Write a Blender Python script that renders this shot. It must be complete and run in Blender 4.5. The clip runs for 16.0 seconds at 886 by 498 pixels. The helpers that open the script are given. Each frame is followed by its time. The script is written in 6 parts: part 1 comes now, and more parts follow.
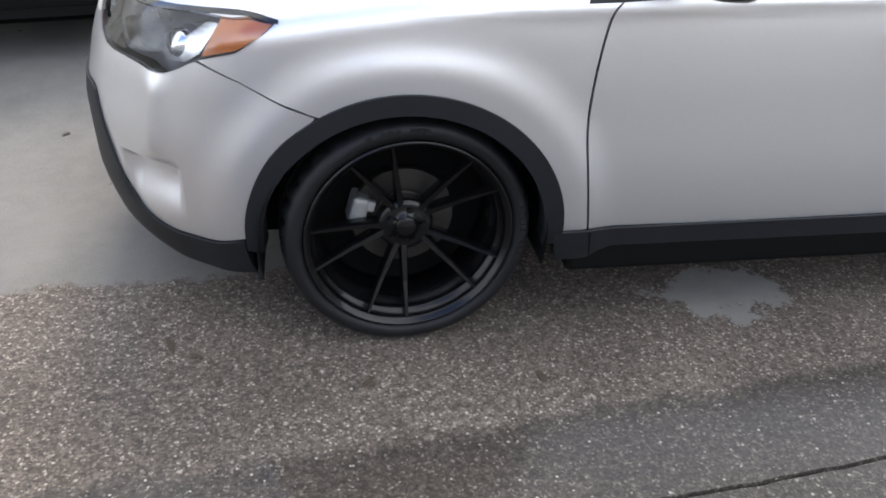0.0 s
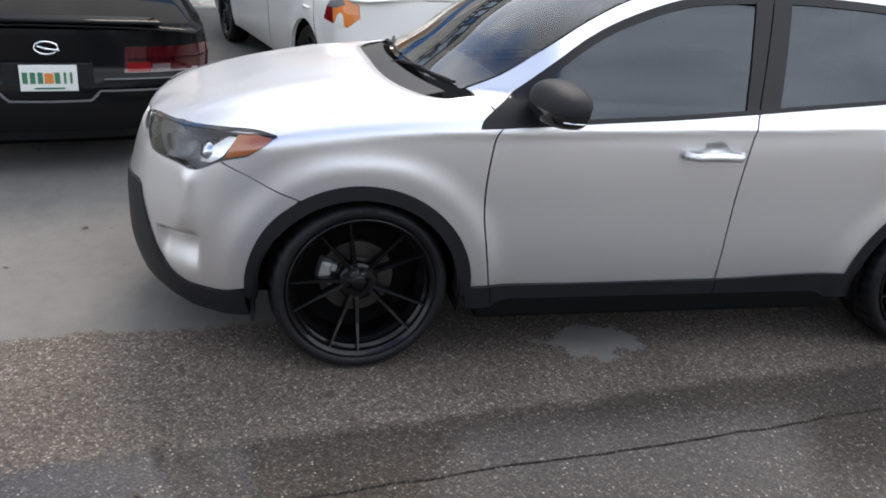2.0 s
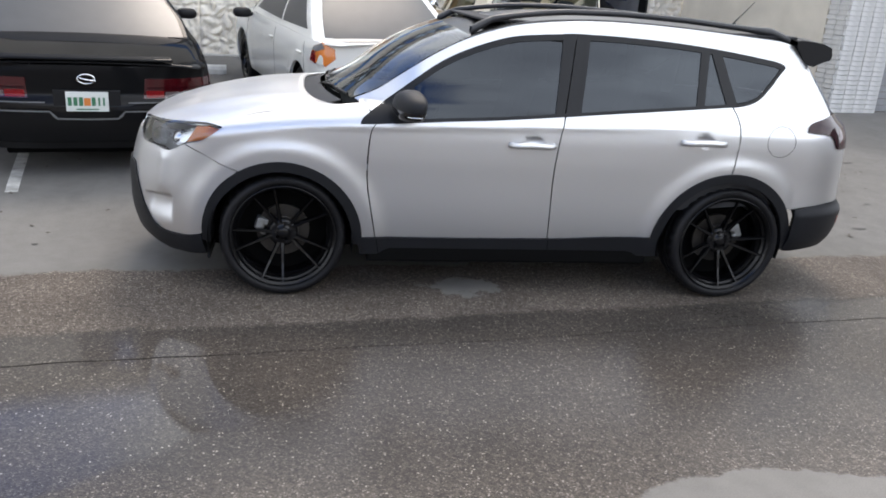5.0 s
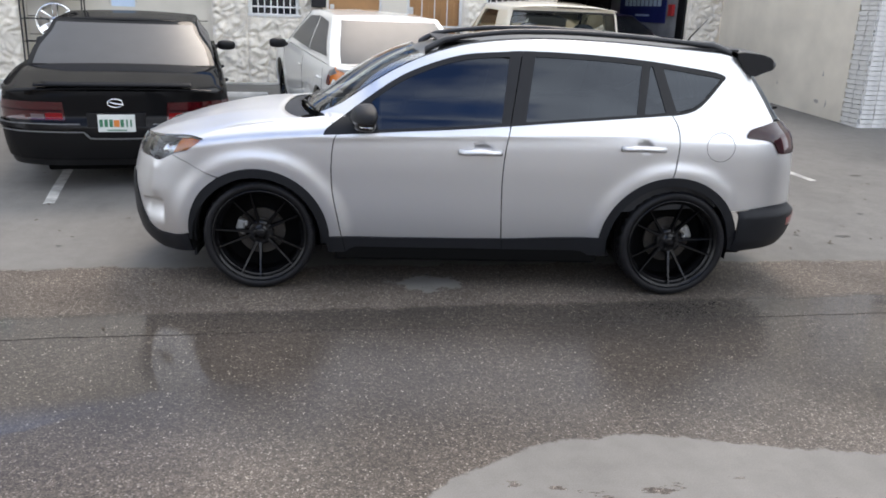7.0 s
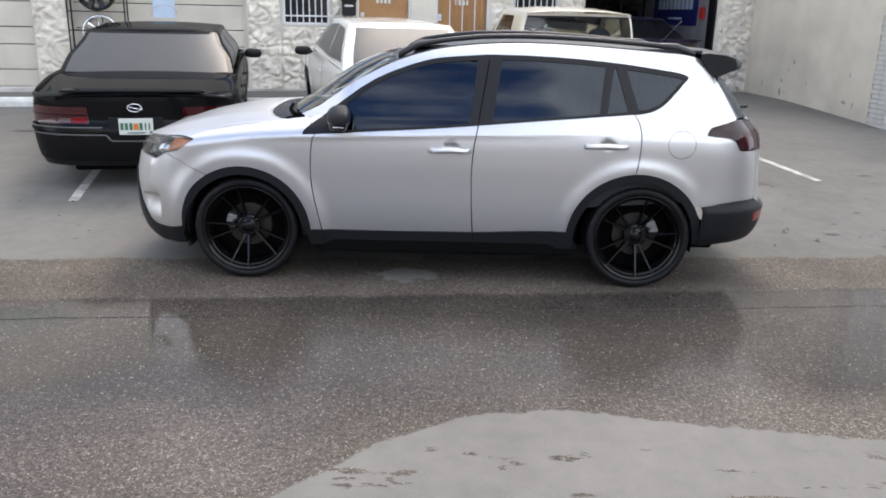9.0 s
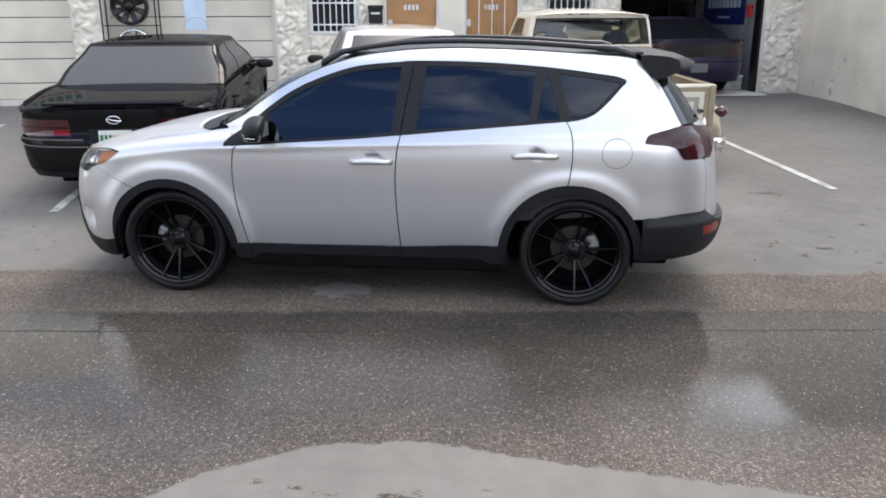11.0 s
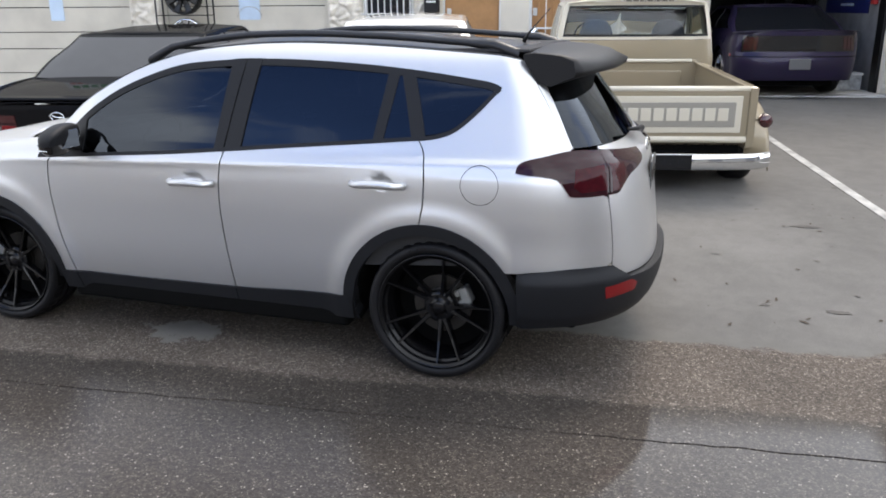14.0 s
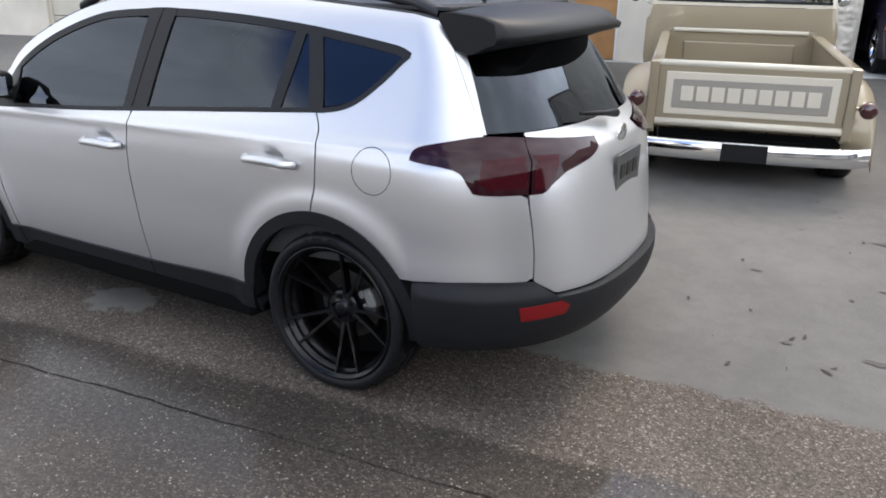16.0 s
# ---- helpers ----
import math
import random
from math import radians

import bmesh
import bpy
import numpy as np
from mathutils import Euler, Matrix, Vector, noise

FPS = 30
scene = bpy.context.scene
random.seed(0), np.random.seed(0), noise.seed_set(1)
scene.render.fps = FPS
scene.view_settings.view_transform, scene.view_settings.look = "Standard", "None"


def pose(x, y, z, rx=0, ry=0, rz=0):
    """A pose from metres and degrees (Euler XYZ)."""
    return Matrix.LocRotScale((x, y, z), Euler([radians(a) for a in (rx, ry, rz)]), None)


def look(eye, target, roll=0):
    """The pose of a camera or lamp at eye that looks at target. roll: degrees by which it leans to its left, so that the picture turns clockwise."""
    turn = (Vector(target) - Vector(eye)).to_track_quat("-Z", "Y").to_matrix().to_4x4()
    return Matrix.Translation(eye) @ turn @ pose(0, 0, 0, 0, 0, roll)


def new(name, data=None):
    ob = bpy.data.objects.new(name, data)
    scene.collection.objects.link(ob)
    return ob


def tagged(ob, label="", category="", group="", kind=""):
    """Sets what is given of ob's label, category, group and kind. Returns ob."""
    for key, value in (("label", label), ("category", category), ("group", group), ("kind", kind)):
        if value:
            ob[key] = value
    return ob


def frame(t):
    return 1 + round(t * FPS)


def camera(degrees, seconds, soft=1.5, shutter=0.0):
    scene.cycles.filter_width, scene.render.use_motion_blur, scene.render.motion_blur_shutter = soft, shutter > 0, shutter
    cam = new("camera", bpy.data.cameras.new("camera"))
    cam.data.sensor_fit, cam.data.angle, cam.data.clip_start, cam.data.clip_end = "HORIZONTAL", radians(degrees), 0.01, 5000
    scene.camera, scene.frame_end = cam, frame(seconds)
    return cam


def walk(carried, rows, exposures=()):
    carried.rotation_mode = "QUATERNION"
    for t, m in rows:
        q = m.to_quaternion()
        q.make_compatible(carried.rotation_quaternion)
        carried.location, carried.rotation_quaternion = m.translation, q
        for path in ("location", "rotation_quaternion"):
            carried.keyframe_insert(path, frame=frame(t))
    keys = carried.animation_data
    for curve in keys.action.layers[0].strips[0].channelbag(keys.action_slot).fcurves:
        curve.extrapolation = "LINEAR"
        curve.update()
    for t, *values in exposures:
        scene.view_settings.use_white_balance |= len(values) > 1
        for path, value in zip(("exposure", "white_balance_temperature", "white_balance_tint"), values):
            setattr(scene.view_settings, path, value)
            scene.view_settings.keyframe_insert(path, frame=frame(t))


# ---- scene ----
cam = camera(58.0, 16.0, soft=1.8)
PATH = [
    (0, (-0.261, -1.846, 1.491), (0.053, -0.168, 0.45), 2.9),
    (0.5, (-0.408, -2.02, 1.555), (0.022, -0.326, 0.583), 5.0),
    (1, (-0.494, -2.223, 1.615), (0.027, -0.503, 0.739), 6.9),
    (1.5, (-0.445, -2.491, 1.643), (0.068, -0.732, 0.84), 6.8),
    (2, (-0.388, -2.774, 1.68), (0.06, -0.97, 0.94), 4.6),
    (2.5, (-0.315, -3.015, 1.684), (0.023, -1.184, 0.953), 5.0),
    (3, (-0.218, -3.271, 1.695), (0.066, -1.409, 1.022), 3.0),
    (3.5, (-0.029, -3.516, 1.725), (0.197, -1.636, 1.081), 3.8),
    (4, (0.015, -3.81, 1.739), (0.316, -1.934, 1.115), 3.5),
    (4.5, (0.061, -4.081, 1.761), (0.407, -2.215, 1.131), 4.3),
    (7, (0.813, -4.88, 1.772), (0.95, -2.97, 1.197), 2.2),
    (7.5, (1.046, -4.95, 1.777), (1.159, -3.02, 1.266), 3.6),
    (8, (1.189, -5.047, 1.782), (1.236, -3.118, 1.254), 2.7),
    (8.5, (1.269, -5.183, 1.8), (1.26, -3.255, 1.268), 0.8),
    (9, (1.366, -5.212, 1.791), (1.358, -3.294, 1.226), 1.3),
    (9.5, (1.639, -5.206, 1.793), (1.644, -3.286, 1.234), 0.4),
    (12, (2.789, -4.418, 1.79), (2.346, -2.55, 1.228), -0.6),
    (12.5, (2.993, -4.117, 1.783), (2.473, -2.274, 1.207), -1.3),
    (13, (3.312, -3.899, 1.769), (2.757, -2.065, 1.195), -2.2),
    (13.5, (3.61, -3.702, 1.785), (3.026, -1.877, 1.212), -1.9),
    (14, (3.823, -3.43, 1.769), (3.236, -1.606, 1.194), -0.4),
    (14.5, (4.055, -3.151, 1.758), (3.355, -1.371, 1.174), -2.5),
    (15, (4.363, -2.926, 1.767), (3.486, -1.241, 1.142), -0.4),
    (15.5, (4.481, -2.669, 1.728), (3.524, -1.035, 1.083), -0.9),
    (16, (4.589, -2.401, 1.727), (3.65, -0.764, 1.064), 1.1),
]
walk(cam, [(t, look(eye, target, roll)) for t, eye, target, roll in PATH], exposures=[(0.0, 2.2, 7500, 16.0), (0.6, 1.92, 7500, 16.0), (1.5, 1.7, 7500, 16.0), (3.0, 1.72, 7500, 16.0), (7.0, 1.74, 7500, 16.0), (12.0, 1.8, 7500, 16.0), (16.0, 1.72, 7500, 16.0)])

from mathutils import geometry

# ---- world and light ----
world = bpy.data.worlds.new("sky")
scene.world = world
world.use_nodes = True
wn, wl = world.node_tree.nodes, world.node_tree.links
wn.clear()
SUN_UP, SUN_ROUND = 58.0, 12.0
sky = wn.new("ShaderNodeTexSky")
sky.sky_type, sky.sun_disc = "NISHITA", False
sky.sun_elevation, sky.sun_rotation = radians(SUN_UP), radians(SUN_ROUND)
sky.ozone_density, sky.dust_density = 5.0, 0.2
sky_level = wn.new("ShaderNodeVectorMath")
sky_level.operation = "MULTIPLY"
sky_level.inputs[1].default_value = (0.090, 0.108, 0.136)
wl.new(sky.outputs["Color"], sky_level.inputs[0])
wco = wn.new("ShaderNodeTexCoord")
cloud = wn.new("ShaderNodeTexNoise")
cloud.inputs["Scale"].default_value, cloud.inputs["Detail"].default_value, cloud.inputs["Roughness"].default_value = 2.4, 7.0, 0.55
wmap = wn.new("ShaderNodeMapping")
wmap.inputs["Scale"].default_value = (1.0, 1.0, 2.2)
wmap.inputs["Location"].default_value = (0.3, 1.7, 0.2)
wl.new(wco.outputs["Generated"], wmap.inputs["Vector"])
wl.new(wmap.outputs["Vector"], cloud.inputs["Vector"])
cover = wn.new("ShaderNodeValToRGB")
cover.color_ramp.elements[0].position, cover.color_ramp.elements[1].position = 0.20, 0.40
# the cover breaks up over the lane
gap = wn.new("ShaderNodeVectorMath")
gap.operation = "DOT_PRODUCT"
gap.inputs[1].default_value = (-0.22, -0.78, 0.58)
wl.new(wco.outputs["Generated"], gap.inputs[0])
gap_depth = wn.new("ShaderNodeMapRange")
gap_depth.interpolation_type = "SMOOTHSTEP"
gap_depth.inputs["From Min"].default_value, gap_depth.inputs["From Max"].default_value = 0.86, 0.97
gap_depth.inputs["To Min"].default_value, gap_depth.inputs["To Max"].default_value = 0.0, 0.27
wl.new(gap.outputs["Value"], gap_depth.inputs["Value"])
gap2 = wn.new("ShaderNodeVectorMath")
gap2.operation = "DOT_PRODUCT"
gap2.inputs[1].default_value = (-0.46, 0.79, 0.40)
wl.new(wco.outputs["Generated"], gap2.inputs[0])
gap2_depth = wn.new("ShaderNodeMapRange")
gap2_depth.interpolation_type = "SMOOTHSTEP"
gap2_depth.inputs["From Min"].default_value, gap2_depth.inputs["From Max"].default_value = 0.90, 0.98
gap2_depth.inputs["To Min"].default_value, gap2_depth.inputs["To Max"].default_value = 0.0, 0.26
wl.new(gap2.outputs["Value"], gap2_depth.inputs["Value"])
both_gaps = wn.new("ShaderNodeMath")
both_gaps.operation = "ADD"
wl.new(gap_depth.outputs["Result"], both_gaps.inputs[0])
wl.new(gap2_depth.outputs["Result"], both_gaps.inputs[1])
thin = wn.new("ShaderNodeMath")
thin.operation = "SUBTRACT"
wl.new(cloud.outputs["Fac"], thin.inputs[0])
wl.new(both_gaps.outputs["Value"], thin.inputs[1])
wl.new(thin.outputs["Value"], cover.inputs["Fac"])
shade = wn.new("ShaderNodeValToRGB")
shade.color_ramp.elements[0].color, shade.color_ramp.elements[1].color = (0.46, 0.55, 0.67, 1), (0.74, 0.89, 1.05, 1)
shade.color_ramp.elements[0].position, shade.color_ramp.elements[1].position = 0.45, 0.75
wl.new(cloud.outputs["Fac"], shade.inputs["Fac"])
wmix = wn.new("ShaderNodeMix")
wmix.data_type = "RGBA"
wl.new(cover.outputs["Color"], wmix.inputs["Factor"])
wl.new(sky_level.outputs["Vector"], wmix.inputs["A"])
wl.new(shade.outputs["Color"], wmix.inputs["B"])
wsep = wn.new("ShaderNodeSeparateXYZ")
wl.new(wco.outputs["Generated"], wsep.inputs[0])
# hazy and bright at the horizon, darker half way up
dome = wn.new("ShaderNodeValToRGB")
dome.color_ramp.elements[0].color = (0.85, 0.85, 0.85, 1)
dome.color_ramp.elements[1].color = (0.62, 0.62, 0.62, 1)
for at, v in ((0.22, 0.76), (0.50, 0.62), (0.75, 0.56)):
    dome.color_ramp.elements.new(at).color = (v, v, v, 1)
wl.new(wsep.outputs["Z"], dome.inputs["Fac"])
# the cloud is thinner and brighter over the lane than behind the building to the west
toward = wn.new("ShaderNodeVectorMath")
toward.operation = "DOT_PRODUCT"
toward.inputs[1].default_value = (-0.85, 0.53, 0.0)
wl.new(wco.outputs["Generated"], toward.inputs[0])
halo = wn.new("ShaderNodeMapRange")
halo.inputs["From Min"].default_value, halo.inputs["From Max"].default_value = -1.0, 1.0
halo.inputs["To Min"].default_value, halo.inputs["To Max"].default_value = 2.00, 0.95
wl.new(toward.outputs["Value"], halo.inputs["Value"])
sunward = wn.new("ShaderNodeVectorMath")
sunward.operation = "DOT_PRODUCT"
sunward.inputs[1].default_value = (0.27, 0.77, 0.58)
wl.new(wco.outputs["Generated"], sunward.inputs[0])
glow = wn.new("ShaderNodeMapRange")
glow.interpolation_type = "SMOOTHSTEP"
glow.inputs["From Min"].default_value, glow.inputs["From Max"].default_value = 0.80, 1.0
glow.inputs["To Min"].default_value, glow.inputs["To Max"].default_value = 0.0, 0.75
wl.new(sunward.outputs["Value"], glow.inputs["Value"])
bright = wn.new("ShaderNodeMath")
bright.operation = "ADD"
wl.new(halo.outputs["Result"], bright.inputs[0])
wl.new(glow.outputs["Result"], bright.inputs[1])
level = wn.new("ShaderNodeMath")
level.operation = "MULTIPLY"
wl.new(dome.outputs["Color"], level.inputs[0])
wl.new(bright.outputs["Value"], level.inputs[1])
wbg = wn.new("ShaderNodeBackground")
wl.new(level.outputs["Value"], wbg.inputs["Strength"])
wl.new(wmix.outputs["Result"], wbg.inputs["Color"])
wout = wn.new("ShaderNodeOutputWorld")
wl.new(wbg.outputs["Background"], wout.inputs["Surface"])

sun = new("sun", bpy.data.lights.new("sun", "SUN"))
sun.data.energy, sun.data.angle, sun.data.color = 0.6, radians(22), (1.0, 0.97, 0.92)
sun.matrix_world = look((0, 0, 0), (math.sin(radians(SUN_ROUND)) * -math.cos(radians(SUN_UP)), math.cos(radians(SUN_ROUND)) * -math.cos(radians(SUN_UP)), -math.sin(radians(SUN_UP))))


# ---- materials ----
def material(name, colour, rough=0.5, metal=0.0, coat=0.0, spec=0.5, grain=0.0, scale=40.0, bump=0.0, stain=0.0, stain_scale=3.0, emit=0.0):
    """A surface whose colour varies by grain (fine) and stain (broad), with fine relief."""
    m = bpy.data.materials.new(name)
    m.use_nodes = True
    n, l = m.node_tree.nodes, m.node_tree.links
    b = n["Principled BSDF"]
    b.inputs["Base Color"].default_value = (*colour, 1)
    b.inputs["Roughness"].default_value, b.inputs["Metallic"].default_value = rough, metal
    b.inputs["Coat Weight"].default_value, b.inputs["Coat Roughness"].default_value = coat, 0.03
    b.inputs["Specular IOR Level"].default_value = spec
    if grain or stain or bump:
        co = n.new("ShaderNodeTexCoord")
        fine = n.new("ShaderNodeTexNoise")
        fine.inputs["Scale"].default_value, fine.inputs["Detail"].default_value = scale, 4
        broad = n.new("ShaderNodeTexNoise")
        broad.inputs["Scale"].default_value, broad.inputs["Detail"].default_value = stain_scale, 5
        l.new(co.outputs["Object"], fine.inputs["Vector"])
        l.new(co.outputs["Object"], broad.inputs["Vector"])
        a = n.new("ShaderNodeMapRange")
        a.inputs["To Min"].default_value, a.inputs["To Max"].default_value = 1 - grain, 1 + grain
        l.new(fine.outputs["Fac"], a.inputs["Value"])
        c = n.new("ShaderNodeMapRange")
        c.inputs["From Min"].default_value, c.inputs["From Max"].default_value = 0.3, 0.7
        c.inputs["To Min"].default_value, c.inputs["To Max"].default_value = 1 - stain, 1 + stain * 0.4
        l.new(broad.outputs["Fac"], c.inputs["Value"])
        mul = n.new("ShaderNodeMath")
        mul.operation = "MULTIPLY"
        l.new(a.outputs["Result"], mul.inputs[0])
        l.new(c.outputs["Result"], mul.inputs[1])
        sc = n.new("ShaderNodeVectorMath")
        sc.operation = "SCALE"
        sc.inputs[0].default_value = colour
        l.new(mul.outputs["Value"], sc.inputs["Scale"])
        l.new(sc.outputs["Vector"], b.inputs["Base Color"])
        if bump:
            bp = n.new("ShaderNodeBump")
            bp.inputs["Strength"].default_value, bp.inputs["Distance"].default_value = 1.0, bump
            l.new(fine.outputs["Fac"], bp.inputs["Height"])
            l.new(bp.outputs["Normal"], b.inputs["Normal"])
    return m


def car_paint(name, colour, metal=0.6, rough=0.35, flake=0.06, coat=1.0, spec=0.2):
    """Metallic lacquer: flakes under a clear coat."""
    m = material(name, colour, rough, metal, coat=coat, spec=spec)
    n, l = m.node_tree.nodes, m.node_tree.links
    b = n["Principled BSDF"]
    co = n.new("ShaderNodeTexCoord")
    v = n.new("ShaderNodeTexVoronoi")
    v.inputs["Scale"].default_value = 900
    l.new(co.outputs["Object"], v.inputs["Vector"])
    mix = n.new("ShaderNodeMix")
    mix.data_type = "RGBA"
    mix.inputs["Factor"].default_value = flake
    mix.inputs["A"].default_value = (*colour, 1)
    l.new(v.outputs["Color"], mix.inputs["B"])
    l.new(mix.outputs["Result"], b.inputs["Base Color"])
    haze = n.new("ShaderNodeTexNoise")
    haze.inputs["Scale"].default_value, haze.inputs["Detail"].default_value = 60, 4
    l.new(co.outputs["Object"], haze.inputs["Vector"])
    hz = n.new("ShaderNodeMapRange")
    hz.inputs["From Min"].default_value, hz.inputs["From Max"].default_value = 0.3, 0.7
    hz.inputs["To Min"].default_value, hz.inputs["To Max"].default_value = rough * 0.9, rough * 1.12
    l.new(haze.outputs["Fac"], hz.inputs["Value"])
    l.new(hz.outputs["Result"], b.inputs["Roughness"])
    dust = n.new("ShaderNodeTexNoise")
    dust.inputs["Scale"].default_value, dust.inputs["Detail"].default_value = 5, 6
    l.new(co.outputs["Object"], dust.inputs["Vector"])
    r = n.new("ShaderNodeMapRange")
    r.inputs["To Min"].default_value, r.inputs["To Max"].default_value = 0.02, 0.08
    l.new(dust.outputs["Fac"], r.inputs["Value"])
    l.new(r.outputs["Result"], b.inputs["Coat Roughness"])
    return m


def tinted_glass(name, tint, rough=0.0, ior=1.55, sheen=(1.0, 1.0, 1.0)):
    """A pane: it lets through tint, and mirrors by its Fresnel gloss."""
    m = bpy.data.materials.new(name)
    m.use_nodes = True
    n, l = m.node_tree.nodes, m.node_tree.links
    n.clear()
    out = n.new("ShaderNodeOutputMaterial")
    tr = n.new("ShaderNodeBsdfTransparent")
    tr.inputs["Color"].default_value = (*tint, 1)
    gl = n.new("ShaderNodeBsdfGlossy")
    gl.inputs["Roughness"].default_value = rough
    gl.inputs["Color"].default_value = (*sheen, 1)
    fr = n.new("ShaderNodeFresnel")
    fr.inputs["IOR"].default_value = ior
    mx = n.new("ShaderNodeMixShader")
    l.new(fr.outputs["Fac"], mx.inputs["Fac"])
    l.new(tr.outputs["BSDF"], mx.inputs[1])
    l.new(gl.outputs["BSDF"], mx.inputs[2])
    l.new(mx.outputs["Shader"], out.inputs["Surface"])
    return m


silver = car_paint("silver_paint", (0.67, 0.67, 0.672), 0.85, 0.37, coat=0.5)
roof_black = material("black_roof_film", (0.010, 0.010, 0.011), 0.30, coat=0.25, grain=0.2, scale=60)
cladding = material("black_plastic", (0.009, 0.0098, 0.012), 0.55, spec=0.28, grain=0.25, scale=300, bump=0.0004, stain=0.2)
gloss_black = material("gloss_black", (0.008, 0.008, 0.009), 0.12, coat=0.5)
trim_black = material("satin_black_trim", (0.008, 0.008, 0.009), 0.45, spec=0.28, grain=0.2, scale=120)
# near black: puts the shade of wheel wells and underbodies into the colour; also seams
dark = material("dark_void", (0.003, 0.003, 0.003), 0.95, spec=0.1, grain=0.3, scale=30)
rubber = material("tyre_rubber", (0.008, 0.008, 0.0092), 0.5, spec=0.24, grain=0.3, scale=180, bump=0.0006, stain=0.3, stain_scale=9)
rim_black = material("black_rim", (0.003, 0.003, 0.0035), 0.26, coat=0.2, spec=0.2, grain=0.2, scale=60)
steel = material("brake_steel", (0.06, 0.055, 0.05), 0.45, 0.8, grain=0.2, scale=80, stain=0.3)
chrome = material("chrome", (0.80, 0.81, 0.82), 0.05, 1.0, grain=0.05, scale=20)
tint_dark = tinted_glass("dark_tinted_glass", (0.022, 0.025, 0.030), ior=1.60, sheen=(0.82, 0.90, 1.0))
tint_light = tinted_glass("clear_glass", (0.62, 0.68, 0.66), ior=1.5)
lens_clear = tinted_glass("lens_glass", (0.86, 0.88, 0.9))
amber = material("amber_lens", (0.75, 0.22, 0.05), 0.15, coat=0.6, grain=0.15, scale=120)
smoke_red = material("smoked_red_lens", (0.021, 0.0012, 0.004), 0.05, coat=0.35, spec=0.2, grain=0.1, scale=4)
red_lens = material("red_reflector", (0.19, 0.005, 0.007), 0.15, coat=0.3, spec=0.3, grain=0.2, scale=160)
lamp_grey = material("grey_lamp_bowl", (0.16, 0.16, 0.17), 0.3, 0.3, coat=0.5, grain=0.1, scale=60)
lamp_silver = material("lamp_reflector_silver", (0.85, 0.86, 0.88), 0.18, 1.0, grain=0.05, scale=30)
rail_grey = material("satin_dark_grey_rail", (0.022, 0.023, 0.026), 0.35, spec=0.4, grain=0.2, scale=120)
seat_cloth = material("dark_seat_cloth", (0.03, 0.03, 0.032), 0.9, grain=0.3, scale=200)


# ---- mesh tools ----
def curve(*pts):
    """A smooth curve through (x, y) points, flat beyond its ends."""
    k = len(pts)
    s = [(pts[i + 1][1] - pts[i][1]) / (pts[i + 1][0] - pts[i][0]) for i in range(k - 1)]
    m = [s[0]] + [0 if s[i - 1] * s[i] <= 0 else 2 * s[i - 1] * s[i] / (s[i - 1] + s[i]) for i in range(1, k - 1)] + [s[-1]]

    def f(x):
        if x <= pts[0][0]:
            return pts[0][1]
        if x >= pts[-1][0]:
            return pts[-1][1]
        i = 0
        while x > pts[i + 1][0]:
            i += 1
        h = pts[i + 1][0] - pts[i][0]
        t = (x - pts[i][0]) / h
        return (1 + 2 * t) * (1 - t) ** 2 * pts[i][1] + t * (1 - t) ** 2 * h * m[i] + t * t * (3 - 2 * t) * pts[i + 1][1] - t * t * (1 - t) * h * m[i + 1]

    return f


def ease(a, b, x):
    t = min(1.0, max(0.0, (x - a) / (b - a)))
    return t * t * (3 - 2 * t)


def arc(*pts, n=5):
    """A smooth line through the points (centripetal enough for outlines)."""
    out = []
    p = [pts[0], *pts, pts[-1]]
    for i in range(1, len(p) - 2):
        a, b, c, d = p[i - 1], p[i], p[i + 1], p[i + 2]
        for k in range(n):
            t = k / n
            out.append(tuple(0.5 * (2 * b[j] + (c[j] - a[j]) * t + (2 * a[j] - 5 * b[j] + 4 * c[j] - d[j]) * t * t + (3 * b[j] - a[j] - 3 * c[j] + d[j]) * t ** 3) for j in range(2)))
    out.append(tuple(pts[-1]))
    return out


def circle(cx, cy, r, a0=0.0, a1=360.0, n=40):
    return [(cx + r * math.cos(radians(a0 + (a1 - a0) * i / n)), cy + r * math.sin(radians(a0 + (a1 - a0) * i / n))) for i in range(n + (abs(a1 - a0) < 359))]


def ribbon(line, half):
    """A band of the given half width along an open line, as one outline."""
    left, right = [], []
    for i, p in enumerate(line):
        a, b = line[max(0, i - 1)], line[min(len(line) - 1, i + 1)]
        dx, dy = b[0] - a[0], b[1] - a[1]
        q = math.hypot(dx, dy) or 1
        left.append((p[0] - dy / q * half, p[1] + dx / q * half))
        right.append((p[0] + dy / q * half, p[1] - dx / q * half))
    return left + right[::-1]


def thing(name, label, category, m=None, group="", kind=""):
    ob = tagged(new(name), label, category, group, kind)
    ob.empty_display_size = 0.1
    if m is not None:
        ob.matrix_world = m
    return ob


def link(name, me, mat, parent=None, label="", smooth=True):
    me.materials.append(mat)
    if smooth:
        me.shade_smooth()
    ob = new(name, me)
    if parent is not None:
        ob.parent = parent
    return tagged(ob, label)


def part(name, bm, mat, parent=None, label="", smooth=False):
    """Links a bmesh as one mesh object under a thing or a part."""
    me = bpy.data.meshes.new(name)
    bmesh.ops.recalc_face_normals(bm, faces=bm.faces)
    bm.to_mesh(me)
    bm.free()
    return link(name, me, mat, parent, label, smooth)


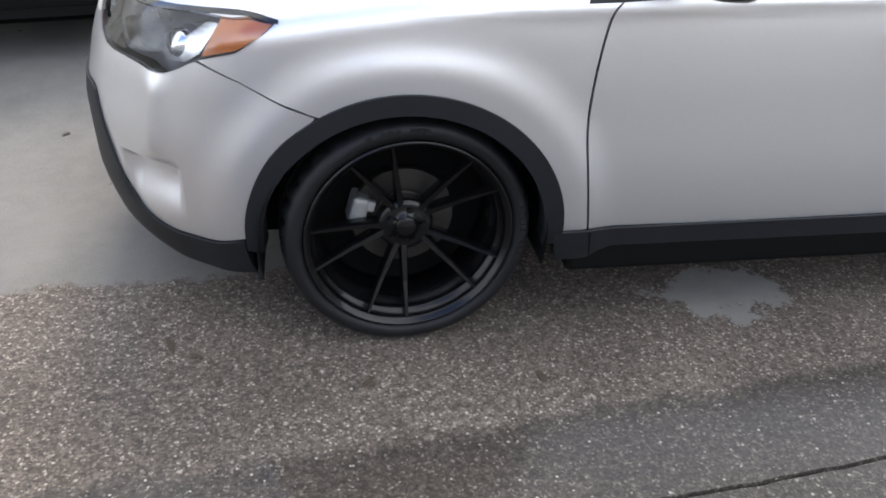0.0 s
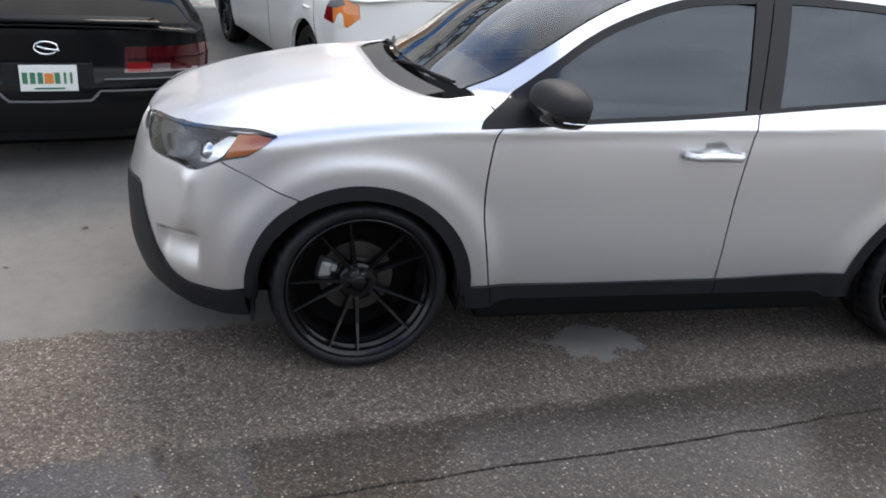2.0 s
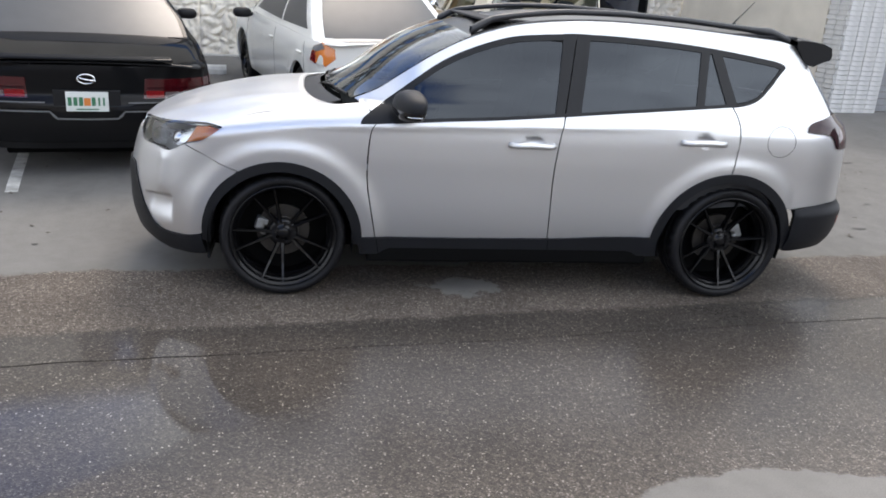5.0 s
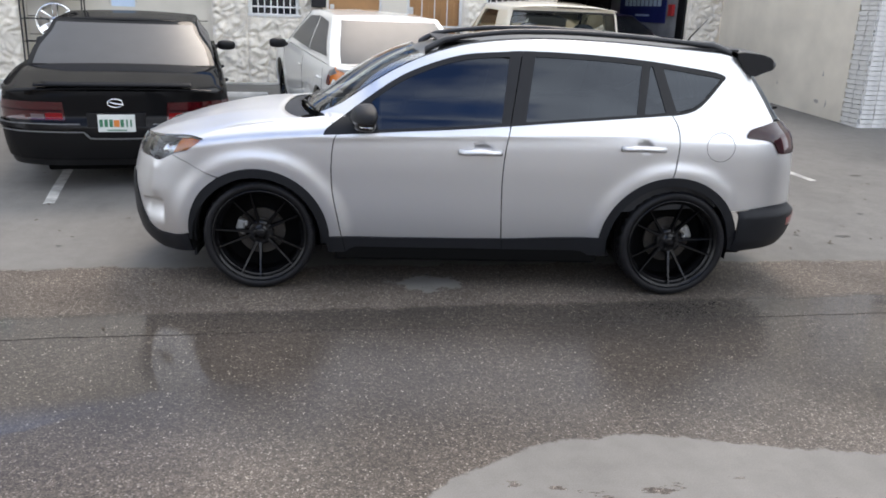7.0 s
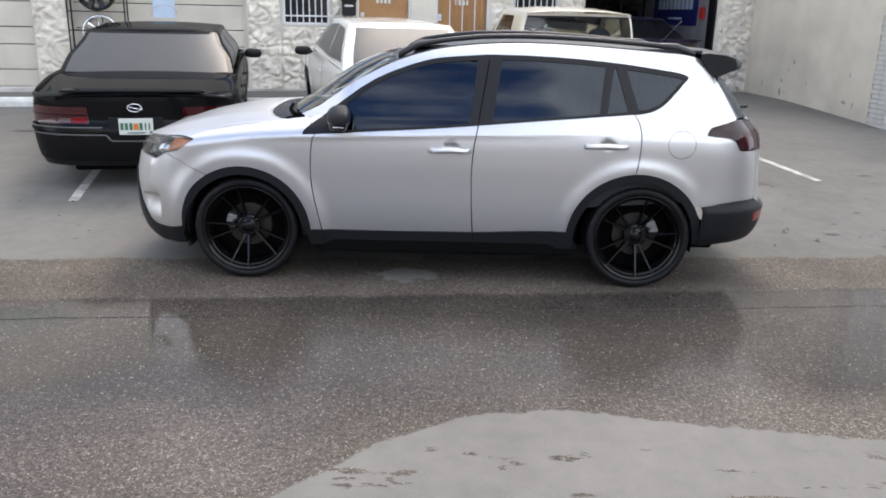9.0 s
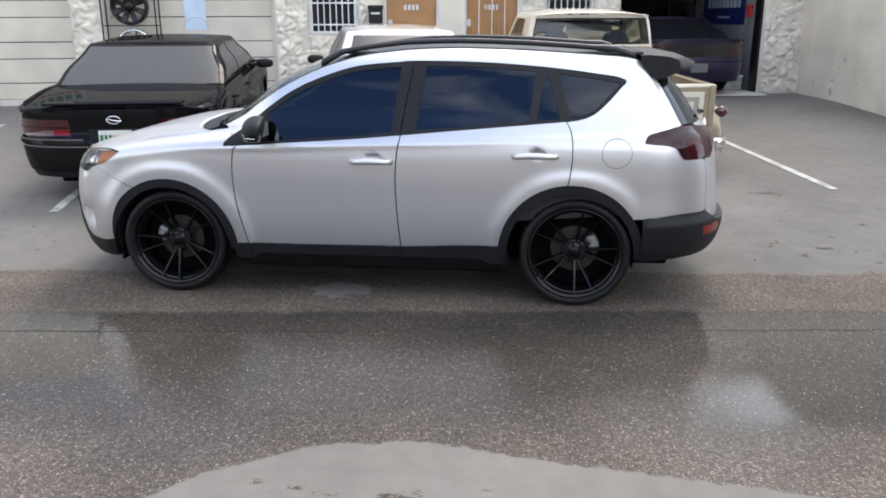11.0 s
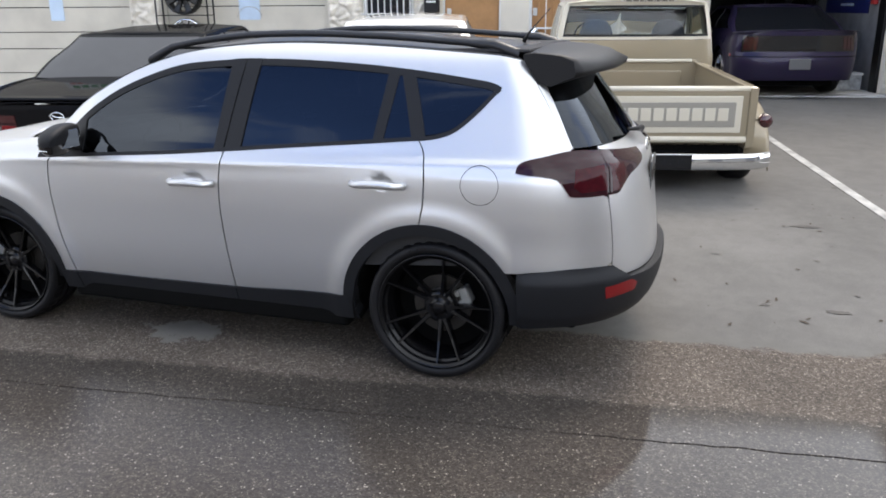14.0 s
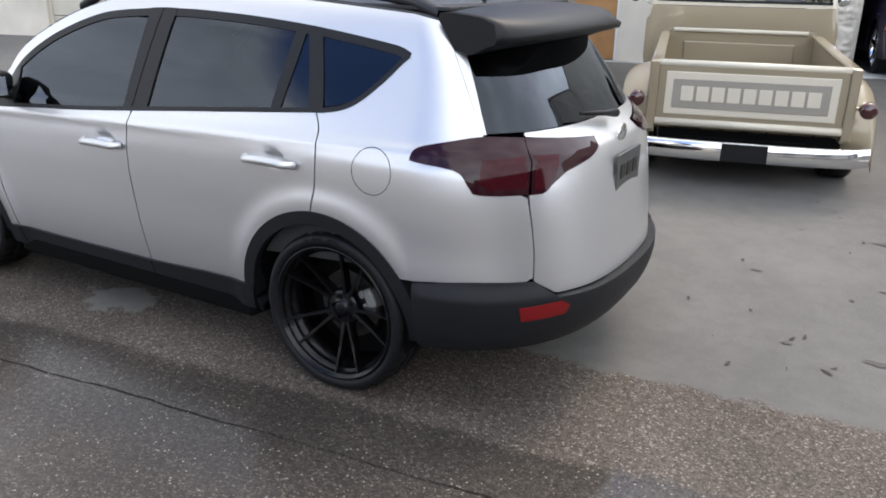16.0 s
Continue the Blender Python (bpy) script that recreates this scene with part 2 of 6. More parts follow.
def box(bm, x0, x1, y0, y1, z0, z1, bevel=0.0, m=None):
    r = bmesh.ops.create_cube(bm, size=1)
    v = r["verts"]
    bmesh.ops.scale(bm, vec=(x1 - x0, y1 - y0, z1 - z0), verts=v)
    bmesh.ops.translate(bm, vec=((x0 + x1) / 2, (y0 + y1) / 2, (z0 + z1) / 2), verts=v)
    if bevel:
        e = list({e for q in v for e in q.link_edges})
        r = bmesh.ops.bevel(bm, geom=e, offset=bevel, segments=2, affect="EDGES", profile=0.5)
        v = list({q for f in r["faces"] for q in f.verts} | {q for q in v if q.is_valid})
    if m is not None:
        bmesh.ops.transform(bm, matrix=m, verts=v)
    return v


def boxed(name, dims, mat, parent=None, label="", bevel=0.004, m=None):
    bm = bmesh.new()
    box(bm, *dims, bevel=bevel, m=m)
    return part(name, bm, mat, parent, label)


def lathe(bm, profile, n=64, m=None):
    """Turns (radius, y) points round the y axis."""
    rings = []
    for r, y in profile:
        rings.append([bm.verts.new((r * math.cos(2 * math.pi * i / n), y, r * math.sin(2 * math.pi * i / n))) for i in range(n)])
    for a, b in zip(rings, rings[1:]):
        for i in range(n):
            bm.faces.new((a[i], a[(i + 1) % n], b[(i + 1) % n], b[i]))
    vs = [v for g in rings for v in g]
    if m is not None:
        bmesh.ops.transform(bm, matrix=m, verts=vs)
    return rings


def tube(bm, pts, r, n=8, closed=False):
    """A round bar along 3D points."""
    pts = [Vector(p) for p in pts]
    rings = []
    for i, p in enumerate(pts):
        d = (pts[min(len(pts) - 1, i + 1)] - pts[max(0, i - 1)]).normalized()
        up = Vector((0, 0, 1)) if abs(d.z) < 0.9 else Vector((1, 0, 0))
        s = d.cross(up).normalized()
        t = s.cross(d)
        rr = r[i] if isinstance(r, (list, tuple)) else r
        rings.append([bm.verts.new(p + s * rr * math.cos(2 * math.pi * k / n) + t * rr * math.sin(2 * math.pi * k / n)) for k in range(n)])
    for a, b in zip(rings, rings[1:]):
        for k in range(n):
            bm.faces.new((a[k], a[(k + 1) % n], b[(k + 1) % n], b[k]))
    bm.faces.new(rings[0][::-1])
    bm.faces.new(rings[-1])


def loft(name, rows, mat, parent=None, label="", thick=0.0):
    """A sheet through rows of points, folded back at its rim."""
    verts = [tuple(p) for r in rows for p in r]
    w = len(rows[0])
    faces = [(i * w + j, i * w + j + 1, (i + 1) * w + j + 1, (i + 1) * w + j) for i in range(len(rows) - 1) for j in range(w - 1)]
    me = bpy.data.meshes.new(name)
    me.from_pydata(verts, [], faces)
    if thick:
        bm = bmesh.new()
        bm.from_mesh(me)
        bmesh.ops.solidify(bm, geom=bm.faces[:], thickness=thick)
        bm.to_mesh(me)
        bm.free()
    return link(name, me, mat, parent, label)


class Shell:
    """The skin of a car: at each height a plan outline that runs straight along the side and turns round the nose and the tail.
    u is the way along it (metres along the side), z the height; x runs from nose to tail, the left side is at y = mid - half width."""

    def __init__(self, mid, side, c0, nose, c1, tail, front=1.25, rear=1.25, fp=(0.9, 0.8), rp=(0.9, 0.75), dent=None):
        self.mid, self.side, self.c0, self.nose, self.c1, self.tail = mid, side, c0, nose, c1, tail
        self.front, self.rear, self.fp, self.rp, self.dent = front, rear, fp, rp, dent

    def point(self, u, z, smooth=False):
        p = self.plain(u, z)
        d = self.dent(u, z) if self.dent and not smooth else 0
        return p - self.out(u, z, True) * d if d else p

    def plain(self, u, z):
        c0, c1 = self.c0(z), self.c1(z)
        if u < c0:
            a = min(1, (c0 - u) / self.front) * math.pi / 2
            x = c0 - (c0 - self.nose(z)) * math.sin(a) ** self.fp[0]
            w = self.side(x, z) * max(0, math.cos(a)) ** self.fp[1]
        elif u > c1:
            a = min(1, (u - c1) / self.rear) * math.pi / 2
            x = c1 + (self.tail(z) - c1) * math.sin(a) ** self.rp[0]
            w = self.side(c1, z) * max(0, math.cos(a)) ** self.rp[1]
        else:
            x, w = u, self.side(u, z)
        return Vector((x, self.mid - w, z))

    def out(self, u, z, smooth=False):
        h = 0.006
        u = min(max(u, self.c0(z) - self.front + .004), self.c1(z) + self.rear - .004)
        at = self.plain if smooth else self.point
        # keep to the same place along the turn of the nose or the tail
        c = self.c0 if u < self.c0(z) else self.c1 if u > self.c1(z) else None
        du = (c(z + h) - c(z), c(z - h) - c(z)) if c else (0, 0)
        n = (at(u + h, z) - at(u - h, z)).cross(at(u + du[0], z + h) - at(u + du[1], z - h))
        return n.normalized() if n.length > 1e-12 else Vector((0, -1, 0))


def panel(name, shell, outline, mat, parent=None, label="", off=0.0, depth=0.012, step=0.04, right=False, both=False):
    """A sheet of the skin inside an outline of (u, z) points, raised by off, its rim folded in by depth."""
    clean = []
    for p in outline:
        if not clean or math.hypot(p[0] - clean[-1][0], p[1] - clean[-1][1]) > 1e-3:
            clean.append(p)
    while math.hypot(clean[0][0] - clean[-1][0], clean[0][1] - clean[-1][1]) < 1e-3:
        clean.pop()
    ring = []
    for p, q in zip(clean, clean[1:] + clean[:1]):
        k = max(1, math.ceil(math.hypot(q[0] - p[0], q[1] - p[1]) / step))
        ring += [(p[0] + (q[0] - p[0]) * i / k, p[1] + (q[1] - p[1]) * i / k) for i in range(k)]
    us, zs = np.array([p[0] for p in ring]), np.array([p[1] for p in ring])
    u2, z2 = np.roll(us, -1), np.roll(zs, -1)
    inner = []
    sz = step * 0.75
    for i in range(math.ceil(us.min() / step), math.floor(us.max() / step) + 1):
        for j in range(math.ceil(zs.min() / sz), math.floor(zs.max() / sz) + 1):
            x, z = i * step, j * sz
            if np.hypot(us - x, zs - z).min() < step * 0.45:
                continue
            cuts = ((zs > z) != (z2 > z)) & (x < (u2 - us) * (z - zs) / np.where(z2 == zs, 1e-9, z2 - zs) + us)
            if cuts.sum() % 2:
                inner.append((x, z))
    k = len(ring)
    flat, _, tris, _, _, _ = geometry.delaunay_2d_cdt([Vector(p) for p in ring + inner], [(i, (i + 1) % k) for i in range(k)], [list(range(k))], 1, 1e-6)
    verts, normals, faces = [], [], []
    n = len(flat)
    for q in flat:
        p, d = shell.point(q.x, q.y), shell.out(q.x, q.y)
        verts.append(p + d * off)
        normals.append(d)
    faces = [list(t) for t in tris]
    count = {}
    for t in tris:
        for e in zip(t, t[1:] + t[:1]):
            count.setdefault(tuple(sorted(e)), []).append(t)
    rim = [(e, t[0]) for e, t in count.items() if len(t) == 1]
    rims = {i for e, _ in rim for i in e}
    where = {}
    turned = []
    for f in faces:
        a, b, c = (verts[i] for i in f[:3])
        turned.append(f[::-1] if (b - a).cross(c - a).dot(normals[f[0]]) < 0 else f)
    faces = turned
    for i in rims:
        d = normals[i]
        where[i] = len(verts)
        verts += [verts[i], verts[i] - d * depth]
        normals += [d, d]
    for (i, j), t in rim:
        q = [where[i], where[j], where[j] + 1, where[i] + 1]
        no = (verts[q[1]] - verts[q[0]]).cross(verts[q[2]] - verts[q[0]])
        away = (verts[i] + verts[j]) / 2 - sum((verts[v] for v in t), Vector()) / 3
        if no.dot(away) < 0:
            q, no = q[::-1], -no
        if no.length > 1e-12:
            for k in q:
                normals[k] = no.normalized()
        faces.append(q)
    if right:
        verts = [Vector((v.x, 2 * shell.mid - v.y, v.z)) for v in verts]
        normals = [Vector((v.x, -v.y, v.z)) for v in normals]
        faces = [f[::-1] for f in faces]
    if both:
        k = len(verts)
        verts += [Vector((v.x, 2 * shell.mid - v.y, v.z)) for v in verts]
        normals += [Vector((v.x, -v.y, v.z)) for v in normals]
        faces += [[i + k for i in f[::-1]] for f in faces]
    me = bpy.data.meshes.new(name)
    me.from_pydata([tuple(v) for v in verts], [], faces)
    me.shade_smooth()
    me.normals_split_custom_set_from_vertices([tuple(v) for v in normals])
    return link(name, me, mat, parent, label, smooth=False)


def on_skin(shell, u, z, off=0.0, right=False):
    p = shell.plain(u, z) + shell.out(u, z, True) * off
    return Vector((p.x, 2 * shell.mid - p.y, p.z)) if right else p


# ---- ground ----
def ground_z(y):
    """The lane is level; the parking lot rises gently from the gutter to the building."""
    if y < 0.9:
        return 0.0
    if y > 2.3:
        return 0.048 * (min(y, 9.4) - 0.3)
    t = (y - 0.9) / 1.4
    return 0.096 * (3 * t * t - 2 * t ** 3) + 0.0672 * (t ** 3 - t * t)


def ground_material():
    m = bpy.data.materials.new("wet_asphalt_and_lot")
    m.use_nodes = True
    n, l = m.node_tree.nodes, m.node_tree.links
    b = n["Principled BSDF"]
    co = n.new("ShaderNodeTexCoord")
    sep = n.new("ShaderNodeSeparateXYZ")
    l.new(co.outputs["Object"], sep.inputs[0])

    def math_node(op, a, c=None, d=None):
        q = n.new("ShaderNodeMath")
        q.operation = op
        for i, v in enumerate((a, c, d)):
            if v is None:
                continue
            if isinstance(v, (int, float)):
                q.inputs[i].default_value = v
            else:
                l.new(v, q.inputs[i])
        return q.outputs[0]

    def noise_node(scale, detail=4, rough=0.5, vec=None):
        q = n.new("ShaderNodeTexNoise")
        q.inputs["Scale"].default_value, q.inputs["Detail"].default_value, q.inputs["Roughness"].default_value = scale, detail, rough
        l.new(vec or co.outputs["Object"], q.inputs["Vector"])
        return q.outputs["Fac"]

    def step_node(v, lo, hi, to0=0.0, to1=1.0):
        q = n.new("ShaderNodeMapRange")
        q.interpolation_type = "SMOOTHSTEP"
        for k, x in zip(("From Min", "From Max", "To Min", "To Max"), (lo, hi, to0, to1)):
            q.inputs[k].default_value = x
        l.new(v, q.inputs["Value"])
        return q.outputs["Result"]

    def mix(f, a, c):
        q = n.new("ShaderNodeMix")
        q.data_type = "RGBA"
        l.new(f, q.inputs["Factor"])
        for k, v in (("A", a), ("B", c)):
            if isinstance(v, tuple):
                q.inputs[k].default_value = (*v, 1)
            else:
                l.new(v, q.inputs[k])
        return q.outputs["Result"]

    x, y = sep.outputs["X"], sep.outputs["Y"]
    edge_noise = math_node("MULTIPLY", math_node("SUBTRACT", noise_node(2.2, 6, 0.6), 0.5), 0.30)
    ragged = math_node("MULTIPLY", math_node("SUBTRACT", noise_node(13, 5, 0.7), 0.5), 0.16)
    # back edge of the wet, along the lot
    back = math_node("SUBTRACT", math_node("ADD", math_node("ADD", y, edge_noise), ragged), math_node("MULTIPLY_ADD", x, 0.088, 0.51))
    wet_back = step_node(back, -0.03, 0.025, 1.0, 0.0)
    # front edge, a dry rise in the lane
    xr = math_node("SUBTRACT", x, 1.9)
    left_bow = math_node("MULTIPLY", math_node("POWER", math_node("ABSOLUTE", math_node("MINIMUM", xr, 0.0)), 2.0), 0.55)
    right_bow = math_node("MULTIPLY", math_node("MAXIMUM", xr, 0.0), 0.15)
    front = math_node("ADD", math_node("ADD", math_node("ADD", y, math_node("MULTIPLY", ragged, 0.6)), math_node("MULTIPLY", edge_noise, 0.45)), math_node("ADD", math_node("ADD", left_bow, right_bow), 1.79))
    wet_front = step_node(front, -0.012, 0.012)
    # damp streaks inside the dry rise
    smap = n.new("ShaderNodeMapping")
    smap.inputs["Scale"].default_value = (1.0, 3.2, 1.0)
    smap.inputs["Location"].default_value = (0.35, 0.1, 0.0)
    l.new(co.outputs["Object"], smap.inputs["Vector"])
    streak = step_node(noise_node(1.7, 6, 0.62, smap.outputs["Vector"]), 0.575, 0.59)
    streak = math_node("MULTIPLY", streak, step_node(y, -2.05, -2.2))
    wet_front = math_node("MAXIMUM", wet_front, streak)
    # a dried patch under the sill
    pm = n.new("ShaderNodeMapping")
    pm.inputs["Location"].default_value = (-1.07, -0.27, 0)
    pm.inputs["Scale"].default_value = (1.0, 1.35, 0.0)
    l.new(co.outputs["Object"], pm.inputs["Vector"])
    ln = n.new("ShaderNodeVectorMath")
    ln.operation = "LENGTH"
    l.new(pm.outputs["Vector"], ln.inputs[0])
    patch = step_node(math_node("ADD", ln.outputs["Value"], math_node("MULTIPLY", math_node("SUBTRACT", noise_node(6, 8, 0.75), 0.5), 0.80)), 0.18, 0.21, 0.0, 1.0)
    wet = math_node("MULTIPLY", math_node("MULTIPLY", wet_back, wet_front), patch)

    # aggregate of the lane
    vor = n.new("ShaderNodeTexVoronoi")
    vor.inputs["Scale"].default_value = 150
    l.new(co.outputs["Object"], vor.inputs["Vector"])
    tone = n.new("ShaderNodeSeparateColor")
    l.new(vor.outputs["Color"], tone.inputs["Color"])
    ramp = n.new("ShaderNodeValToRGB")
    cr = ramp.color_ramp
    cr.elements[0].position, cr.elements[0].color = 0.0, (0.056, 0.045, 0.036, 1)
    cr.elements[1].position, cr.elements[1].color = 1.0, (0.30, 0.26, 0.22, 1)
    e = cr.elements.new(0.62)
    e.color = (0.100, 0.081, 0.066, 1)
    e = cr.elements.new(0.92)
    e.color = (0.152, 0.126, 0.104, 1)
    l.new(tone.outputs["Red"], ramp.inputs["Fac"])
    broad = math_node("MULTIPLY", step_node(noise_node(0.9, 6, 0.6), 0.3, 0.72, 0.72, 1.25), step_node(noise_node(38, 3, 0.6), 0.3, 0.7, 0.72, 1.3))
    sc = n.new("ShaderNodeVectorMath")
    sc.operation = "SCALE"
    l.new(ramp.outputs["Color"], sc.inputs[0])
    # smooth sealed lot
    fine = noise_node(160, 3)
    mid = noise_node(7, 7, 0.65)
    wide = noise_node(0.55, 5, 0.6)
    lot = math_node("MULTIPLY", step_node(fine, 0.2, 0.8, 0.88, 1.12), math_node("MULTIPLY", step_node(mid, 0.3, 0.7, 0.92, 1.06), step_node(wide, 0.3, 0.7, 0.84, 1.1)))
    lot_c = n.new("ShaderNodeVectorMath")
    lot_c.operation = "SCALE"
    lot_c.inputs[0].default_value = (0.152, 0.145, 0.134)
    l.new(lot, lot_c.inputs["Scale"])
    # dry lane
    dry_lane = n.new("ShaderNodeVectorMath")
    dry_lane.operation = "SCALE"
    dry_lane.inputs[0].default_value = (0.178, 0.168, 0.154)
    l.new(lot, dry_lane.inputs["Scale"])
    is_lane = step_node(back, -0.02, 0.0, 1.0, 0.0)
    # u: metres behind the gutter line; water stands from it back to a wavy edge, and in two pools in front of it
    wander = math_node("SUBTRACT", noise_node(1.6, 6, 0.6), 0.5)
    u = math_node("ADD", math_node("SUBTRACT", y, math_node("MULTIPLY_ADD", x, 0.11, -0.69)), math_node("MULTIPLY", wander, 0.16))
    behind = step_node(math_node("ADD", u, math_node("MULTIPLY", math_node("SUBTRACT", noise_node(9, 4, 0.7), 0.5), 0.12)), 0.26, 0.42, 1.0, 0.0)
    ahead = step_node(u, -0.10, 0.0)
    left_pool = math_node("MULTIPLY", step_node(math_node("ADD", math_node("ADD", u, math_node("MULTIPLY", x, -0.55)), math_node("MULTIPLY", wander, 0.5)), -0.68, -0.60), step_node(x, -0.2, 0.45, 1.0, 0.0))
    right_pool = math_node("MULTIPLY", step_node(u, -1.45, -1.0), step_node(math_node("ADD", x, wander), 2.7, 3.5))
    pool = math_node("MAXIMUM", math_node("MAXIMUM", left_pool, right_pool), ahead)
    still = math_node("MULTIPLY", pool, behind)
    near = math_node("MULTIPLY", step_node(u, -1.7, -0.5, 0.30, 0.95), behind)
    film = math_node("MAXIMUM", math_node("MAXIMUM", still, near), 0.16)
    soaked = step_node(film, 0.2, 0.9, 0.97, 0.45)
    l.new(math_node("MULTIPLY", broad, soaked), sc.inputs["Scale"])
    dry = mix(is_lane, lot_c.outputs["Vector"], dry_lane.outputs["Vector"])
    # pale stones here and there
    chip = n.new("ShaderNodeTexVoronoi")
    chip.inputs["Scale"].default_value = 85
    l.new(co.outputs["Object"], chip.inputs["Vector"])
    chip_tone = n.new("ShaderNodeSeparateColor")
    l.new(chip.outputs["Color"], chip_tone.inputs["Color"])
    pale = math_node("MULTIPLY", step_node(chip_tone.outputs["Green"], 0.955, 0.97), step_node(chip.outputs["Distance"], 0.42, 0.30))
    l.new(mix(wet, dry, mix(pale, sc.outputs["Vector"], (0.30, 0.265, 0.225))), b.inputs["Base Color"])
    b.inputs["Roughness"].default_value = 0.85
    b.inputs["Specular IOR Level"].default_value = 0.3
    l.new(math_node("MULTIPLY", wet, film), b.inputs["Coat Weight"])
    l.new(step_node(still, 0.0, 1.0, 0.13, 0.035), b.inputs["Coat Roughness"])
    b.inputs["Coat IOR"].default_value = 1.33
    ripple = n.new("ShaderNodeBump")
    ripple.inputs["Distance"].default_value = 0.002
    l.new(step_node(math_node("MAXIMUM", left_pool, right_pool), 0.0, 1.0, 0.22, 0.03), ripple.inputs["Strength"])
    l.new(vor.outputs["Distance"], ripple.inputs["Height"])
    l.new(ripple.outputs["Normal"], b.inputs["Coat Normal"])
    bp = n.new("ShaderNodeBump")
    bp.inputs["Distance"].default_value = 0.004
    h = math_node("MULTIPLY", vor.outputs["Distance"], wet)
    h = math_node("ADD", h, math_node("MULTIPLY", fine, 0.25))
    l.new(h, bp.inputs["Height"])
    bp.inputs["Strength"].default_value = 0.6
    l.new(bp.outputs["Normal"], b.inputs["Normal"])
    return m


xs = [-220, -90, -40, -20] + [-12 + 0.5 * i for i in range(57)] + [20, 40, 90, 220]
ss = [0.6 + 0.1 * i for i in range(26)] + [-220, -90, -40, -20] + [-12 + 0.5 * i for i in range(22)] + [-0.9, -0.587, -0.58, -0.573, -0.3, 0, 0.2, 0.3, 0.4] + [0.5 + 0.5 * i for i in range(26)] + [14, 20, 40, 90, 220]
ss = sorted(set(round(s, 4) for s in ss))
rows = []
xs = sorted(set(xs + [-4 + 0.06 * i for i in range(190)]))
for s in ss:
    row = []
    for x in xs:
        y = s + 0.11 * (min(max(x, -12), 17) - 1.0) + (0.022 * noise.noise(Vector((x * 1.7, 3.3, 0))) + 0.012 * noise.noise(Vector((x * 9, 1.3, 0))) if abs(s + 0.58) < 0.02 else 0)
        row.append((x, y, ground_z(y) - (0.022 if s == -0.58 and -14 < x < 18 else 0)))
    rows.append(row)
ground = loft("ground", rows, ground_material())
ground.data.shade_flat()
tagged(ground, "wet coarse asphalt lane and dry grey parking lot", "ground", kind="structure")

line_paint = material("worn_white_line", (0.46, 0.45, 0.42), 0.8, grain=0.15, scale=120, stain=0.45, stain_scale=9)


def parking_line(x0, y0, x1, y1, w=0.09):
    d = Vector((x1 - x0, y1 - y0, 0))
    s = Vector((-d.y, d.x, 0)).normalized() * w / 2
    rows = []
    k = max(2, int(d.length / 0.3))
    for i in range(k + 1):
        p = Vector((x0, y0, 0)) + d * (i / k)
        rows.append([(q.x, q.y, ground_z(q.y) + 0.005) for q in (p - s, p, p + s)])
    return tagged(loft("parking_line", rows, line_paint), "worn white painted parking bay line", "road marking", "parking bay lines", "structure")


parking_line(-2.06, 1.90, -3.20, 6.9)
parking_line(5.36, 3.30, 4.52, 6.95)
parking_line(-5.05, 4.0, -5.55, 6.3)

# ---- building ----
WALL_TURN = math.degrees(math.atan(0.197))
BASE = pose(-0.5, 9.4, 0, 0, 0, WALL_TURN)
TOP = 5.35
stucco = material("white_stucco", (0.69, 0.635, 0.54), 0.85, grain=0.06, scale=60, bump=0.002, stain=0.18, stain_scale=1.3)
rock = material("white_painted_rock", (0.75, 0.69, 0.59), 0.8, grain=0.12, scale=30, bump=0.004, stain=0.25, stain_scale=4)
roller_paint = material("cream_roller_slats", (0.57, 0.525, 0.44), 0.55, grain=0.05, scale=50, stain=0.14, stain_scale=2)
concrete = material("pale_concrete", (0.50, 0.48, 0.44), 0.85, grain=0.12, scale=70, bump=0.001, stain=0.3)
white_concrete = material("white_painted_concrete", (0.68, 0.67, 0.64), 0.8, grain=0.1, scale=60, bump=0.001, stain=0.3, stain_scale=5)
door_wood = material("orange_brown_door", (0.40, 0.20, 0.075), 0.5, grain=0.12, scale=20, stain=0.2)
white_iron = material("white_painted_iron", (0.72, 0.72, 0.70), 0.5, grain=0.08, scale=60, stain=0.2)
dark_pane = material("dark_window_pane", (0.012, 0.014, 0.018), 0.06, grain=0.3, scale=6)
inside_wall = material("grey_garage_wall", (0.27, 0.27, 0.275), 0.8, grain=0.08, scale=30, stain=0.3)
pale_blue = material("pale_blue_paper", (0.50, 0.62, 0.74), 0.7, grain=0.06, scale=40, stain=0.15)
banner_blue = material("blue_banner_cloth", (0.010, 0.018, 0.13), 0.6, grain=0.15, scale=30, stain=0.2)
sign_green = material("green_sign_paint", (0.05, 0.25, 0.10), 0.5, grain=0.1, scale=40)
sign_red = material("red_sign_paint", (0.50, 0.03, 0.03), 0.5, grain=0.1, scale=40)
cardboard = material("brown_cardboard", (0.36, 0.22, 0.11), 0.8, grain=0.12, scale=50, stain=0.25, stain_scale=6)
grime = material("grey_scuff", (0.40, 0.38, 0.35), 0.9, grain=0.3, scale=60, stain=0.4, stain_scale=20)


def wall_piece(name, s0, s1, z0, z1, mat, parent, depth=0.25, label=""):
    return boxed(name, (s0, s1, 0, depth, z0, z1), mat, parent, label, bevel=0.006)


